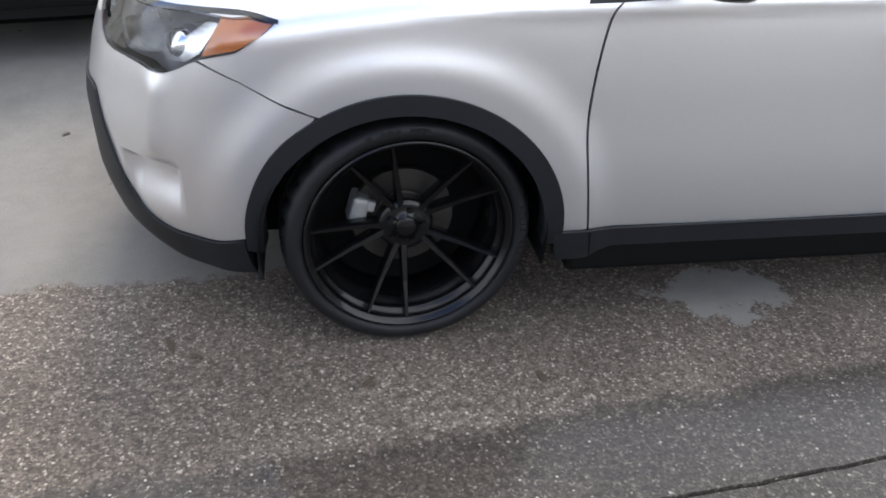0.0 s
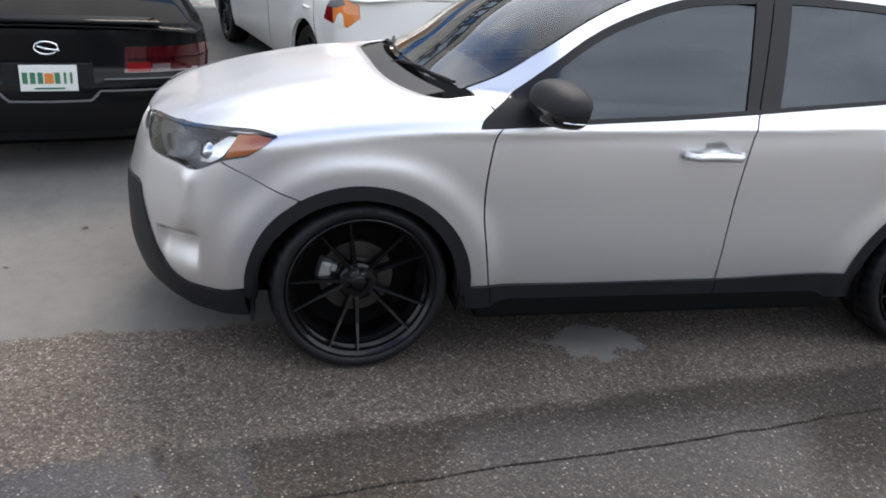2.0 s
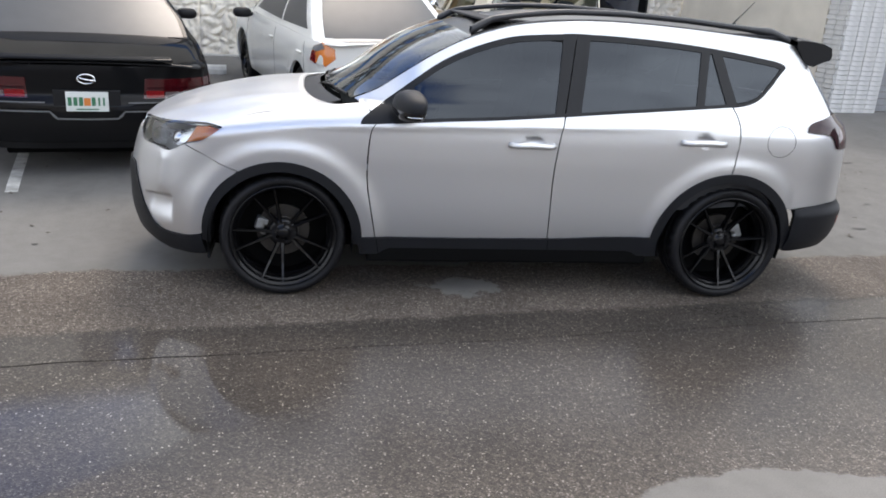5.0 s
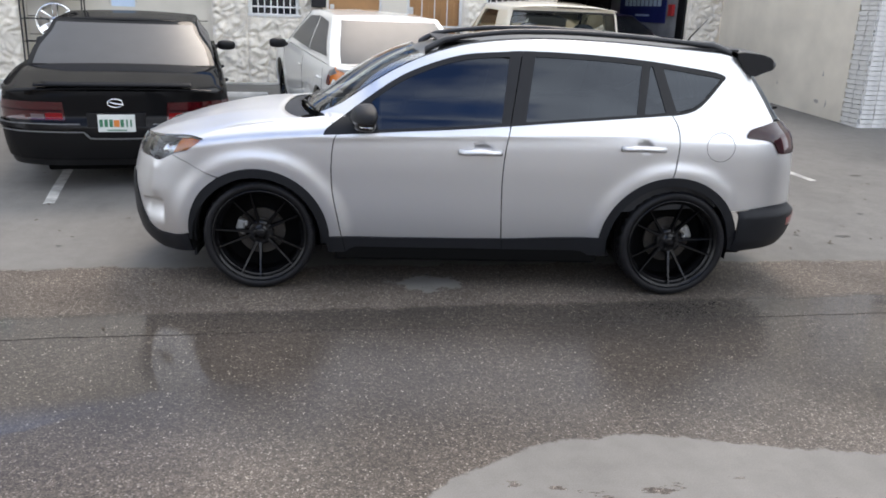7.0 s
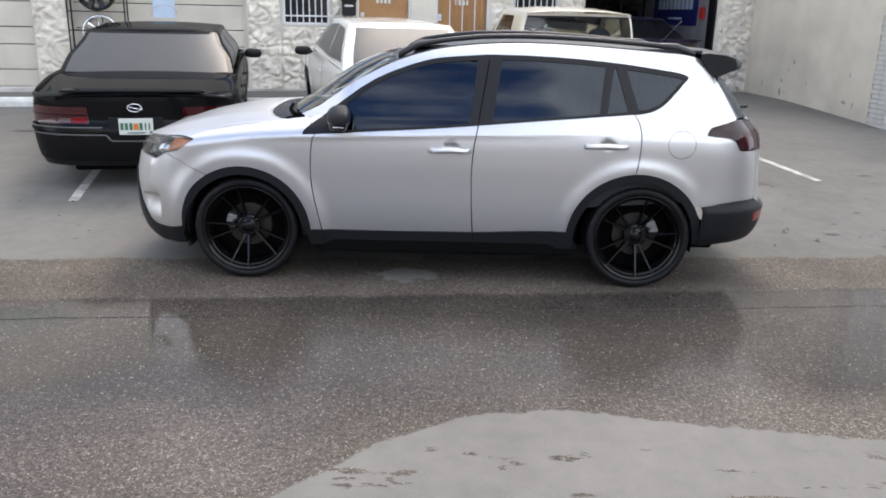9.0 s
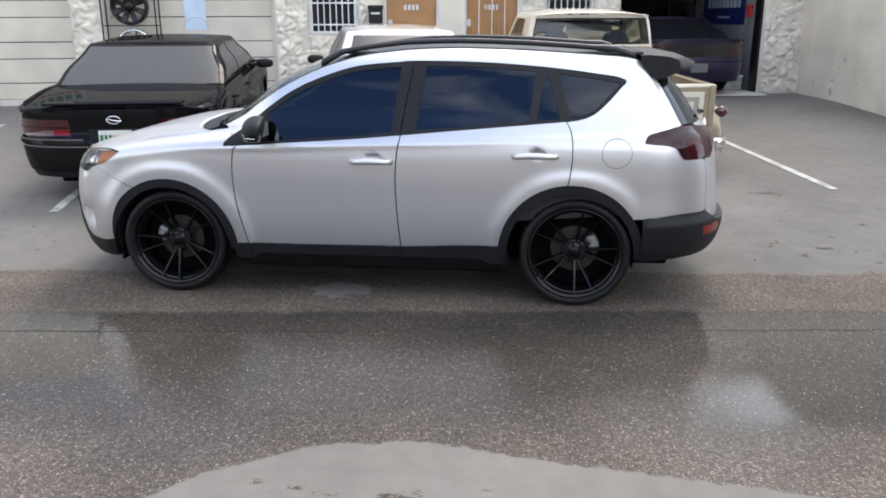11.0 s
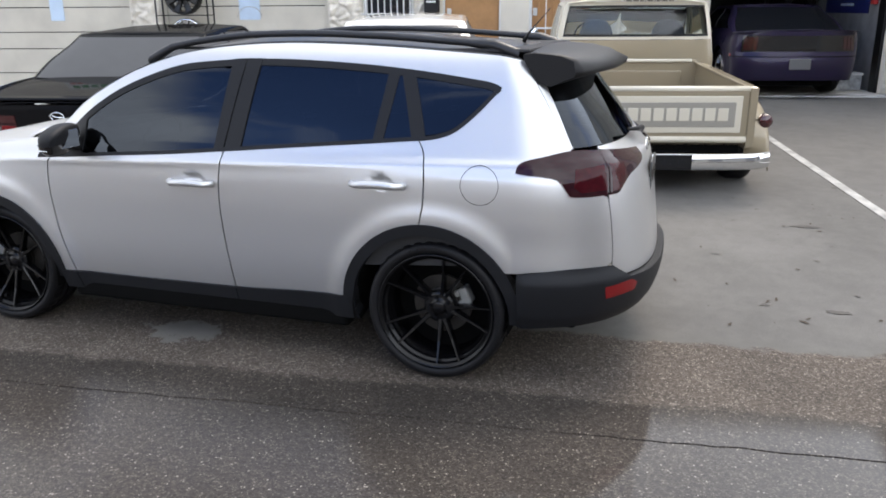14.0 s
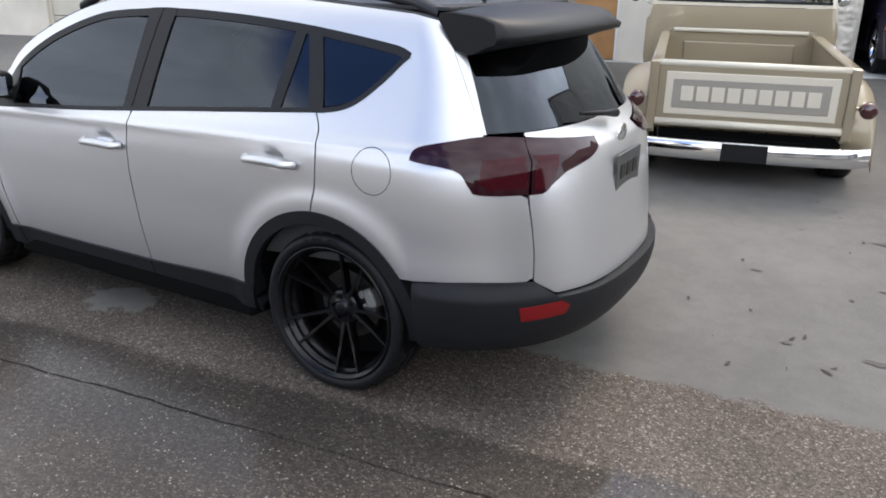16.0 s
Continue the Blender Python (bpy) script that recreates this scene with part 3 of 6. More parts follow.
def rock_facing(name, s0, s1, z0, z1, parent):
    """Rough rock cladding: a relief of uneven lumps proud of the wall."""
    st = 0.020
    nx, nz = max(2, int((s1 - s0) / st)), max(2, int((z1 - z0) / st))
    rows = []
    for j in range(nz + 1):
        row = []
        for i in range(nx + 1):
            s, z = s0 + (s1 - s0) * i / nx, z0 + (z1 - z0) * j / nz
            q = Vector((s * 6.0, z * 7.0, 3.7))
            q += Vector((noise.noise(q * 0.7), noise.noise(q * 0.7 + Vector((9, 4, 1))), 0)) * 0.6
            d, _ = noise.voronoi(q)
            h = min(1.0, (d[1] - d[0]) * 2.2)
            rim = min(1.0, i / 2, (nx - i) / 2, j / 2, (nz - j) / 2)
            h = 0.008 + rim * (0.018 + 0.065 * h * (0.7 + 0.6 * noise.noise(q * 0.31)) + 0.028 * noise.noise(q * 2.4) + 0.014 * noise.noise(q * 7))
            row.append((s, -h, z))
        rows.append(row)
    ob = loft(name, rows, rock, parent)
    return ob


building = tagged(new("wall_north"), "white commercial building with rough rock facing and roller doors", "building", kind="structure")
building.matrix_world = BASE
# s runs along the wall, 0 at the origin of BASE
Z0 = 0.28
DOOR_TOP, EAVE = 2.52, 2.78
wall_piece("wall_above", -16, 7.85, EAVE, TOP, stucco, building)
wall_piece("wall_end", -16, -9.6, Z0, EAVE, stucco, building)
for a, b2 in ((-5.10, -4.55), (-1.70, -1.10), (-0.26, 0.21), (1.15, 1.60), (2.60, 3.04), (3.92, 4.41), (7.06, 7.85)):
    wall_piece("wall_pier", a, b2, Z0, EAVE, stucco, building)
wall_piece("wall_below_window", -1.10, -0.26, Z0, 1.54, stucco, building)
wall_piece("wall_below_window", 3.04, 3.92, Z0, 1.60, stucco, building)
for a, b2, z0, z1 in ((-5.12, -4.57, 0.38, 3.0), (-1.68, -1.12, 0.40, 3.0), (-1.12, -0.26, 0.40, 1.52), (-0.26, 0.17, 0.40, 3.0), (2.63, 3.04, 0.44, 3.0), (3.92, 4.39, 0.44, 3.0), (7.10, 7.83, 0.44, 3.6), (3.04, 3.92, 0.44, 1.58)):
    rock_facing("rock_facing", a, b2, z0, z1, building)
boxed("parapet_cap", (-16, 7.9, -0.06, 0.30, TOP, TOP + 0.08), concrete, building, bevel=0.01)
boxed("roof_slab", (-16, 7.85, 0.30, 9.0, TOP - 0.4, TOP - 0.2), concrete, building)
boxed("plinth", (-9.6, 7.85, -0.10, 0.0, Z0, 0.455), concrete, building, "pale concrete plinth", bevel=0.01)


def roller_door(s0, s1):
    door = thing("roller_door", "closed cream sectional garage door with papers taped on", "garage door", BASE, kind="structure")
    z, k = 0.46, 0
    while z < EAVE:
        h = 0.41 if k % 2 else 0.28
        top = min(EAVE, z + h)
        boxed("slat", (s0, s1, 0.10, 0.14, z + 0.007, top - 0.007), roller_paint, door, bevel=0.008)
        z, k = top + 1e-6, k + 1
    boxed("backing", (s0, s1, 0.142, 0.16, 0.46, EAVE), trim_black, door)
    boxed("bottom_bar", (s0, s1, 0.085, 0.15, 0.44, 0.462), concrete, door)
    for s in (s0 + 0.03, s1 - 0.03):
        boxed("guide_rail", (s - 0.03, s + 0.03, 0.06, 0.10, 0.456, EAVE), roller_paint, door)
    return door


d0 = roller_door(-9.6, -5.10)
d1 = roller_door(-4.55, -1.70)
boxed("paper", (-6.62, -6.37, 0.090, 0.096, 1.62, 2.12), pale_blue, d0, "pale blue paper taped on", bevel=0.001)
boxed("paper", (-3.24, -2.88, 0.090, 0.096, 1.62, 2.14), pale_blue, d1, "pale blue paper taped on", bevel=0.001)
bm = bmesh.new()
tube(bm, [(-3.06 + 0.21 * math.cos(a), 0.088, 1.66 + 0.17 * math.sin(a)) for a in [math.pi * i / 16 for i in range(17)]], 0.005, 6)
part("drawn_arc", bm, grime, d1)


def barred_window(s0, s1, z0, z1):
    w = thing("barred_window", "dark window behind white iron bars", "window", BASE, "barred windows", "structure")
    boxed("window_pane", (s0, s1, 0.12, 0.13, z0, z1), dark_pane, w)
    for dims in ((s0, s1, 0.04, 0.12, z0, z0 + 0.05), (s0, s1, 0.04, 0.12, z1 - 0.05, z1), (s0, s0 + 0.05, 0.04, 0.12, z0, z1), (s1 - 0.05, s1, 0.04, 0.12, z0, z1)):
        boxed("window_frame", dims, white_iron, w)
    n = 8
    for i in range(n):
        s = s0 + (s1 - s0) * (i + 0.5) / n
        boxed("bar", (s - 0.009, s + 0.009, -0.09, -0.072, z0 - 0.02, z1), white_iron, w)
    for z in (z0 + 0.03, z0 + 0.16, z0 + 0.52, z1 - 0.05):
        boxed("cross_bar", (s0 - 0.02, s1 + 0.02, -0.10, -0.088, z - 0.012, z + 0.012), white_iron, w)
    return w


barred_window(-1.10, -0.26, 1.54, 2.6)
w2 = barred_window(3.04, 3.92, 1.60, 2.6)
bm = bmesh.new()
for cx, cz, r in ((3.35, 1.78, 0.08), (3.61, 1.78, 0.08), (3.48, 1.86, 0.09)):
    tube(bm, [(cx + r * math.cos(a), -0.075, cz + r * math.sin(a)) for a in [2 * math.pi * i / 20 for i in range(21)]], 0.008, 6)
part("scroll", bm, white_iron, w2, "curled iron scrolls")
wall_piece("wall_above_window", -1.10, -0.26, 2.6, EAVE, stucco, building)
wall_piece("wall_above_window", 3.04, 3.92, 2.6, EAVE, stucco, building)


def entrance(s0, s1, gate):
    d = thing("entrance_door", "closed orange-brown door with white number shapes" + (" behind an iron gate" if gate else ""), "door", BASE, "entrance doors", "structure")
    boxed("door_leaf", (s0 + 0.03, s1 - 0.03, 0.09, 0.14, 0.46, DOOR_TOP), door_wood, d)
    for a, b2 in ((s0, s0 + 0.03), (s1 - 0.03, s1)):
        boxed("door_frame", (a, b2, 0.02, 0.16, 0.457, DOOR_TOP + 0.03), white_iron, d)
    boxed("door_head", (s0, s1, 0.02, 0.16, DOOR_TOP, EAVE), door_wood, d)
    c = (s0 + s1) / 2
    for i in range(4):
        boxed("number_bar", (c - 0.13 + i * 0.07, c - 0.085 + i * 0.07, 0.080, 0.089, 1.94, 2.03), white_iron, d, "white number shape")
    boxed("door_sticker", (s0 + 0.06, s0 + 0.13, 0.084, 0.089, 1.66, 1.78), white_iron, d)
    bm = bmesh.new()
    lathe(bm, [(0.0, -0.03), (0.026, -0.025), (0.03, 0.0), (0.012, 0.012), (0.012, 0.05)], 20, Matrix.Translation((s0 + 0.12, 0.04, 1.45)))
    part("door_knob", bm, chrome, d, smooth=True)
    if gate:
        for i in range(9):
            s = s0 + 0.04 + (s1 - s0 - 0.08) * i / 8
            boxed("gate_bar", (s - 0.008, s + 0.008, 0.02, 0.036, 0.47, DOOR_TOP), door_wood if i % 2 else white_iron, d)
        for z in (0.55, 1.45, 2.4):
            boxed("gate_rail", (s0 + 0.02, s1 - 0.02, 0.008, 0.020, z, z + 0.03), white_iron, d)
    return d


entrance(0.21, 1.15, False)
entrance(1.60, 2.60, True)

# letter box and small notice beside the door, lamp box by the gate
mail = thing("letter_box", "black wall letter box with a pale label", "letter box", BASE)
boxed("body", (-0.07, 0.17, -0.20, -0.06, 1.72, 1.96), trim_black, mail, bevel=0.01)
boxed("lid", (-0.085, 0.185, -0.215, -0.06, 1.955, 2.02), trim_black, mail, bevel=0.012)
boxed("name_bar", (-0.03, 0.12, -0.204, -0.199, 1.87, 1.90), white_iron, mail)
notice = thing("notice", "small framed white notice on the rock wall", "sign", BASE)
boxed("frame", (0.02, 0.18, -0.10, -0.06, 2.16, 2.44), trim_black, notice)
boxed("sheet", (0.04, 0.16, -0.104, -0.099, 2.18, 2.42), white_iron, notice)
lamp_box = thing("wall_lamp", "small dark wall lamp beside the iron gate", "wall lamp", BASE)
boxed("body", (2.82, 2.95, -0.16, -0.06, 2.20, 2.36), trim_black, lamp_box, bevel=0.01)
boxed("diffuser", (2.84, 2.93, -0.165, -0.158, 2.22, 2.29), white_iron, lamp_box)

# signboard high on the wall
board = thing("signboard", "white signboard with green and red letter shapes", "sign", BASE)
boxed("board", (-6.7, -5.2, -0.05, -0.005, 3.05, 3.82), white_iron, board)
for i in range(7):
    boxed("letter_shape", (-6.58 + i * 0.19, -6.44 + i * 0.19, -0.056, -0.049, 3.48, 3.72), sign_green, board, bevel=0.002)
for i in range(9):
    boxed("letter_shape", (-6.58 + i * 0.145, -6.47 + i * 0.145, -0.056, -0.049, 3.16, 3.34), sign_red, board, bevel=0.002)

band_blue = material("blue_fascia_paint", (0.035, 0.17, 0.42), 0.5, grain=0.06, scale=40, stain=0.15)
slate = material("dark_slate_sign", (0.045, 0.05, 0.055), 0.5, grain=0.15, scale=40)
boxed("fascia_band", (-3.2, 3.6, -0.10, -0.002, 3.02, 3.34), band_blue, building, "blue painted fascia band", bevel=0.01)
upper = thing("signboard", "dark signboard with blue letter shapes and pale teeth", "sign", BASE)
boxed("board", (-3.2, 4.4, -0.06, -0.005, 4.15, 4.95), slate, upper)
for i in range(26):
    boxed("tooth", (-3.1 + i * 0.29, -2.94 + i * 0.29, -0.066, -0.059, 4.22, 4.33), white_concrete, upper, bevel=0.002)
for i in range(14):
    boxed("letter_shape", (-2.7 + i * 0.47, -2.38 + i * 0.47, -0.068, -0.059, 4.45, 4.82), pale_blue if i % 3 else band_blue, upper, bevel=0.004)

# wheel rack in front of the roller door
rack = thing("wheel_rack", "thin black wire rack standing before the roller door", "display rack", BASE)
for s in (-4.50, -3.62):
    for d in (-0.34, -0.08):
        boxed("post", (s - 0.011, s + 0.011, d - 0.011, d + 0.011, 0.43, 2.7), trim_black, rack, bevel=0.002)
for z in (0.62, 1.06, 1.40, 1.70, 2.30, 2.66):
    boxed("shelf_bar", (-4.50, -3.62, -0.35, -0.335, z - 0.008, z + 0.008), trim_black, rack, bevel=0.002)
    boxed("shelf_bar", (-4.50, -3.62, -0.085, -0.07, z - 0.008, z + 0.008), trim_black, rack, bevel=0.002)
    for s in (-4.30, -3.84):
        boxed("shelf_rod", (s - 0.006, s + 0.006, -0.35, -0.07, z - 0.006, z + 0.006), trim_black, rack, bevel=0)


def blade(bm, p, q, w0, w1, d0, d1):
    """A tapered spoke from p to q, w wide round the wheel and d deep along the axle."""
    p, q = Vector(p), Vector(q)
    d = (q - p).normalized()
    s = d.cross(Vector((0, 1, 0))).normalized()
    a = Vector((0, 1, 0))
    prof = ((-.5, .35), (-.32, 0), (.32, 0), (.5, .35), (.5, 1), (-.5, 1))
    rings = [[bm.verts.new(c + s * w * i + a * dd * j) for i, j in prof] for c, w, dd in ((p, w0, d0), ((p + q) / 2 + a * .006, (w0 + w1) / 2, (d0 + d1) / 2), (q, w1, d1))]
    for r0, r1 in zip(rings, rings[1:]):
        for k in range(6):
            bm.faces.new((r0[k], r0[(k + 1) % 6], r1[(k + 1) % 6], r1[k]))
    bm.faces.new(rings[0][::-1])
    bm.faces.new(rings[-1])


def show_wheel(s, z, r, mat, label, holes):
    w = thing("display_wheel", label, "wheel rim", BASE @ Matrix.Translation((s, -0.30, z)), "wheels on the rack")
    bm = bmesh.new()
    lathe(bm, [(r, 0.16), (r, 0.0), (r - 0.012, -0.02), (r - 0.03, -0.012), (r - 0.045, 0.03), (r - 0.06, 0.15)], 40)
    part("barrel", bm, mat, w, smooth=True)
    for i in range(holes):
        a = 2 * math.pi * (i + 0.5) / holes
        bm = bmesh.new()
        blade(bm, (0.05 * math.cos(a), 0.02, 0.05 * math.sin(a)), ((r - 0.03) * math.cos(a), 0.0, (r - 0.03) * math.sin(a)), 0.07, 0.11, 0.04, 0.03)
        part("spoke", bm, mat, w)
    bm = bmesh.new()
    lathe(bm, [(0, 0.0), (0.05, 0.0), (0.085, 0.012), (0.085, 0.06), (0, 0.06)], 24)
    part("hub", bm, mat, w, smooth=True)
    return w


show_wheel(-4.06, 2.01, 0.30, rim_black, "black eight-spoke wheel rim on the rack", 8)
show_wheel(-4.02, 1.36, 0.29, chrome, "chrome wheel rim on the rack", 6)

# garage bay behind the opening
bay = thing("garage_bay", "workshop bay with one grey wall, the others blackened for shade, and a concrete floor", "garage interior", BASE, kind="structure")
boxed("bay_wall", (7.06, 7.21, 0.25, 8.6, Z0, EAVE + 0.8), inside_wall, bay)
# left wall, back and ceiling are coloured black to stand for the bay's shade
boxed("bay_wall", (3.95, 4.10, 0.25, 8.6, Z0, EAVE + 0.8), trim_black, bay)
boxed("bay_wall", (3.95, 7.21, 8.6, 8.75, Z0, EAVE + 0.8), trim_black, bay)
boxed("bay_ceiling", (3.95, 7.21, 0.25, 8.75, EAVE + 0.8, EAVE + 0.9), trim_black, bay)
boxed("bay_floor", (4.11, 7.05, -0.02, 8.6, 0.30, 0.462), concrete, bay, bevel=0.006)
boxed("threshold", (4.41, 7.06, -0.45, -0.03, 0.34, 0.458), white_concrete, bay, "pale concrete threshold", bevel=0.012)
boxed("door_jamb", (7.01, 7.055, 0.0, 0.25, 0.463, EAVE), trim_black, bay)
banner = thing("banner", "dark blue banner with pale letter shapes on the bay wall", "banner", BASE)
boxed("cloth", (7.04, 7.055, 0.75, 2.75, 1.66, 2.42), banner_blue, banner, bevel=0.002)
for i in range(9):
    boxed("letter_shape", (7.034, 7.041, 0.95 + i * 0.178, 1.085 + i * 0.178, 1.98, 2.17), pale_blue, banner, "pale letter shape", bevel=0.002)
boxed("letter_shape", (7.034, 7.041, 1.4, 2.0, 1.78, 1.82), pale_blue, banner, "pale letter shape", bevel=0.002)
alarm = thing("alarm_box", "small red box on the bay wall", "alarm box", BASE)
boxed("body", (6.99, 7.055, 0.42, 0.58, 1.80, 2.02), sign_red, alarm, bevel=0.008)
carton = thing("cardboard_box", "brown cardboard box on the bay floor", "box", BASE)
boxed("body", (6.56, 6.90, 0.95, 1.35, 0.464, 1.0), cardboard, carton, bevel=0.006)
boxed("flap", (6.50, 6.90, 0.93, 1.37, 0.985, 1.0), cardboard, carton, m=pose(0, 0, 0, 0, 0, 0), bevel=0.002)
bin_ = thing("storage_bin", "clear plastic bin with grey odds and ends", "bin", BASE)
clear_plastic = material("cloudy_plastic", (0.42, 0.43, 0.42), 0.3, grain=0.3, scale=18, stain=0.4, stain_scale=9)
boxed("body", (6.58, 6.98, 0.45, 0.82, 0.464, 0.72), clear_plastic, bin_, bevel=0.015)
boxed("rim", (6.56, 7.0, 0.43, 0.84, 0.70, 0.735), white_iron, bin_, bevel=0.01)
shelf = thing("tyre_rack", "dark steel shelves of stacked tyres in the bay", "rack", BASE)
for s in (6.44, 7.0):
    for d in (3.2, 4.7):
        boxed("post", (s - 0.02, s + 0.02, d - 0.02, d + 0.02, 0.464, 2.3), trim_black, shelf)
for z in (0.9, 1.5, 2.1):
    boxed("shelf_board", (6.42, 7.02, 3.18, 4.72, z - 0.02, z), trim_black, shelf)
for z in (0.464, 0.9, 1.5):
    for i in range(6):
        tyre = thing("tyre", "black tyre on the rack in the bay", "tyre", BASE @ Matrix.Translation((6.72, 3.36 + i * 0.22, z + 0.263)), "tyres in the bay")
        bm = bmesh.new()
        lathe(bm, [(0.17, 0.07), (0.19, 0.09), (0.24, 0.095), (0.262, 0.07), (0.262, -0.07), (0.24, -0.095), (0.19, -0.09), (0.17, -0.07), (0.17, 0.07)], 28)
        part("casing", bm, rubber, tyre, smooth=True)

# side wall that runs out towards the lane
side_wall = tagged(new("wall_east"), "plain white painted side wall with scuffs and a brick pier", "wall", kind="structure")
d = Vector((7.74 - 7.16, 6.62 - 10.86, 0))
side_wall.matrix_world = pose(7.16, 10.86, 0, 0, 0, math.degrees(math.atan2(d.y, d.x)))
L = d.length
boxed("wall_body", (0, L - 0.41, 0, 0.25, Z0 - 0.15, TOP), stucco, side_wall, bevel=0.006)
boxed("wall_cap", (0, L + 0.02, -0.03, 0.28, TOP, TOP + 0.08), concrete, side_wall)
pale_brick = material("white_painted_brick", (0.64, 0.63, 0.60), 0.8, grain=0.1, scale=60, bump=0.002, stain=0.2, stain_scale=5)
mortar = material("pale_mortar", (0.50, 0.49, 0.46), 0.9, grain=0.1, scale=80)
boxed("pier_core", (L - 0.40, L - 0.02, 0.02, 0.9, Z0 - 0.15, TOP), mortar, side_wall)
boxed("front_wall", (L - 0.30, L - 0.02, 3.6, 12.0, Z0 - 0.15, TOP), stucco, side_wall)
boxed("front_head", (L - 0.30, L - 0.02, 0.9, 3.6, 2.7, TOP), stucco, side_wall)
rng = random.Random(4)
for i in range(10):
    s, z = 0.6 + rng.random() * 3.0, 0.55 + rng.random() ** 1.6 * 0.9
    bm = bmesh.new()
    ring = [bm.verts.new((s + rng.uniform(.4, 1) * (.02 + .05 * (i % 3 == 0)) * math.cos(a), -0.003, z + rng.uniform(.4, 1) * (.05 + .05 * (i % 4 == 0)) * math.sin(a))) for a in [2 * math.pi * k / 9 for k in range(9)]]
    bm.faces.new(ring)
    part("scuff", bm, grime, side_wall, "grey scuff mark")
far_door = thing("roller_door", "closed grey roller door of narrow slats", "garage door", side_wall.matrix_world.copy(), kind="structure")
for i in range(25):
    boxed("slat", (L - 0.14, L - 0.11, 0.92, 3.6, 0.22 + i * 0.1, 0.312 + i * 0.1), inside_wall, far_door)
# bricks of the pier: the side face and the end face
me_side = bpy.data.meshes.new("brick")
me_end = bpy.data.meshes.new("brick")
for me, size in ((me_side, (.182, .03, .060)), (me_end, (.03, .205, .060))):
    bm = bmesh.new()
    box(bm, -size[0] / 2, size[0] / 2, -size[1] / 2, size[1] / 2, -size[2] / 2, size[2] / 2)
    bm.to_mesh(me)
    bm.free()
    me.materials.append(pale_brick)
for row in range(38):
    z = 0.26 + row * 0.07
    for k in range(2):
        q = new("brick", me_side)
        q.parent = side_wall
        q.matrix_local = pose(L - 0.305 + k * 0.19 + (0.02 if row % 2 else 0), 0.005 + rng.uniform(-.003, .003), z, 0, 0, 0)
    for k in range(4):
        q = new("brick", me_end)
        q.parent = side_wall
        q.matrix_local = pose(L - 0.005 + rng.uniform(-.003, .003), 0.12 + k * 0.215, z, 0, 0, 0)


# wheel stops, oil and leaves on the lot
def wheel_stop(x0, x1, y):
    ob = thing("wheel_stop", "white concrete wheel stop on the lot", "wheel stop", pose((x0 + x1) / 2, y, ground_z(y), 2.6, 0, WALL_TURN), "wheel stops")
    h = (x1 - x0) / 2 / math.cos(radians(WALL_TURN))
    bm = bmesh.new()
    rows = [[bm.verts.new((x, yy, zz)) for yy, zz in ((-.08, -.01), (-.078, .07), (-.055, .115), (-.03, .125), (.03, .125), (.055, .115), (.078, .07), (.08, -.01))] for x in (-h, -h + .015, h - .015, h)]
    for a, b in zip(rows, rows[1:]):
        for k in range(7):
            bm.faces.new((a[k], a[k + 1], b[k + 1], b[k]))
    bm.faces.new(rows[0])
    bm.faces.new(rows[-1][::-1])
    part("block", bm, white_concrete, ob)
    return ob


wheel_stop(-7.6, -6.06, 6.6)
wheel_stop(-5.47, -3.65, 7.0)
wheel_stop(-2.9, -1.05, 7.35)
oil = material("dark_oil_stain", (0.055, 0.05, 0.045), 0.6, grain=0.3, scale=30, stain=0.4, stain_scale=8)
for x, y, rx, ry in ((-4.05, 5.0, .22, .07), (4.70, 1.49, .10, .03), (4.29, 1.50, .05, .02), (4.66, 3.11, .16, .035), (5.2, 2.1, .05, .03), (4.0, 2.3, .06, .015), (5.0, 1.2, .03, .02), (-1.6, .9, .03, .02), (-2.4, 1.2, .02, .02), (4.9, .95, .03, .015), (6.0, 3.6, .12, .03)):
    bm = bmesh.new()
    bm.faces.new([bm.verts.new((x + rng.uniform(.4, 1) * rx * math.cos(a), y + rng.uniform(.4, 1) * ry * math.sin(a), ground_z(y + ry * math.sin(a)) + .005)) for a in [2 * math.pi * k / 14 for k in range(14)]])
    ob = part("oil_stain", bm, oil)
    tagged(ob, "small dark oil and dirt stain on the lot", "stain", "stains on the lot", "structure")

# leaves and grit blown about the lot
bm = bmesh.new()
for i in range(120):
    x, y = (rng.uniform(3.9, 7.2), rng.uniform(1.15, 4.6)) if i % 4 else (rng.uniform(-4.5, -.9), rng.uniform(.75, 4.0))
    r, turn = rng.uniform(.006, .022), rng.uniform(0, math.pi)
    ring = []
    for a in (0, 1.3, 2.4, 3.6, 5.0):
        px, py = r * math.cos(a) * rng.uniform(.7, 1.6), r * math.sin(a) * .5
        qx, qy = x + px * math.cos(turn) - py * math.sin(turn), y + px * math.sin(turn) + py * math.cos(turn)
        ring.append(bm.verts.new((qx, qy, ground_z(qy) + .004 + rng.uniform(0, .006))))
    bm.faces.new(ring)
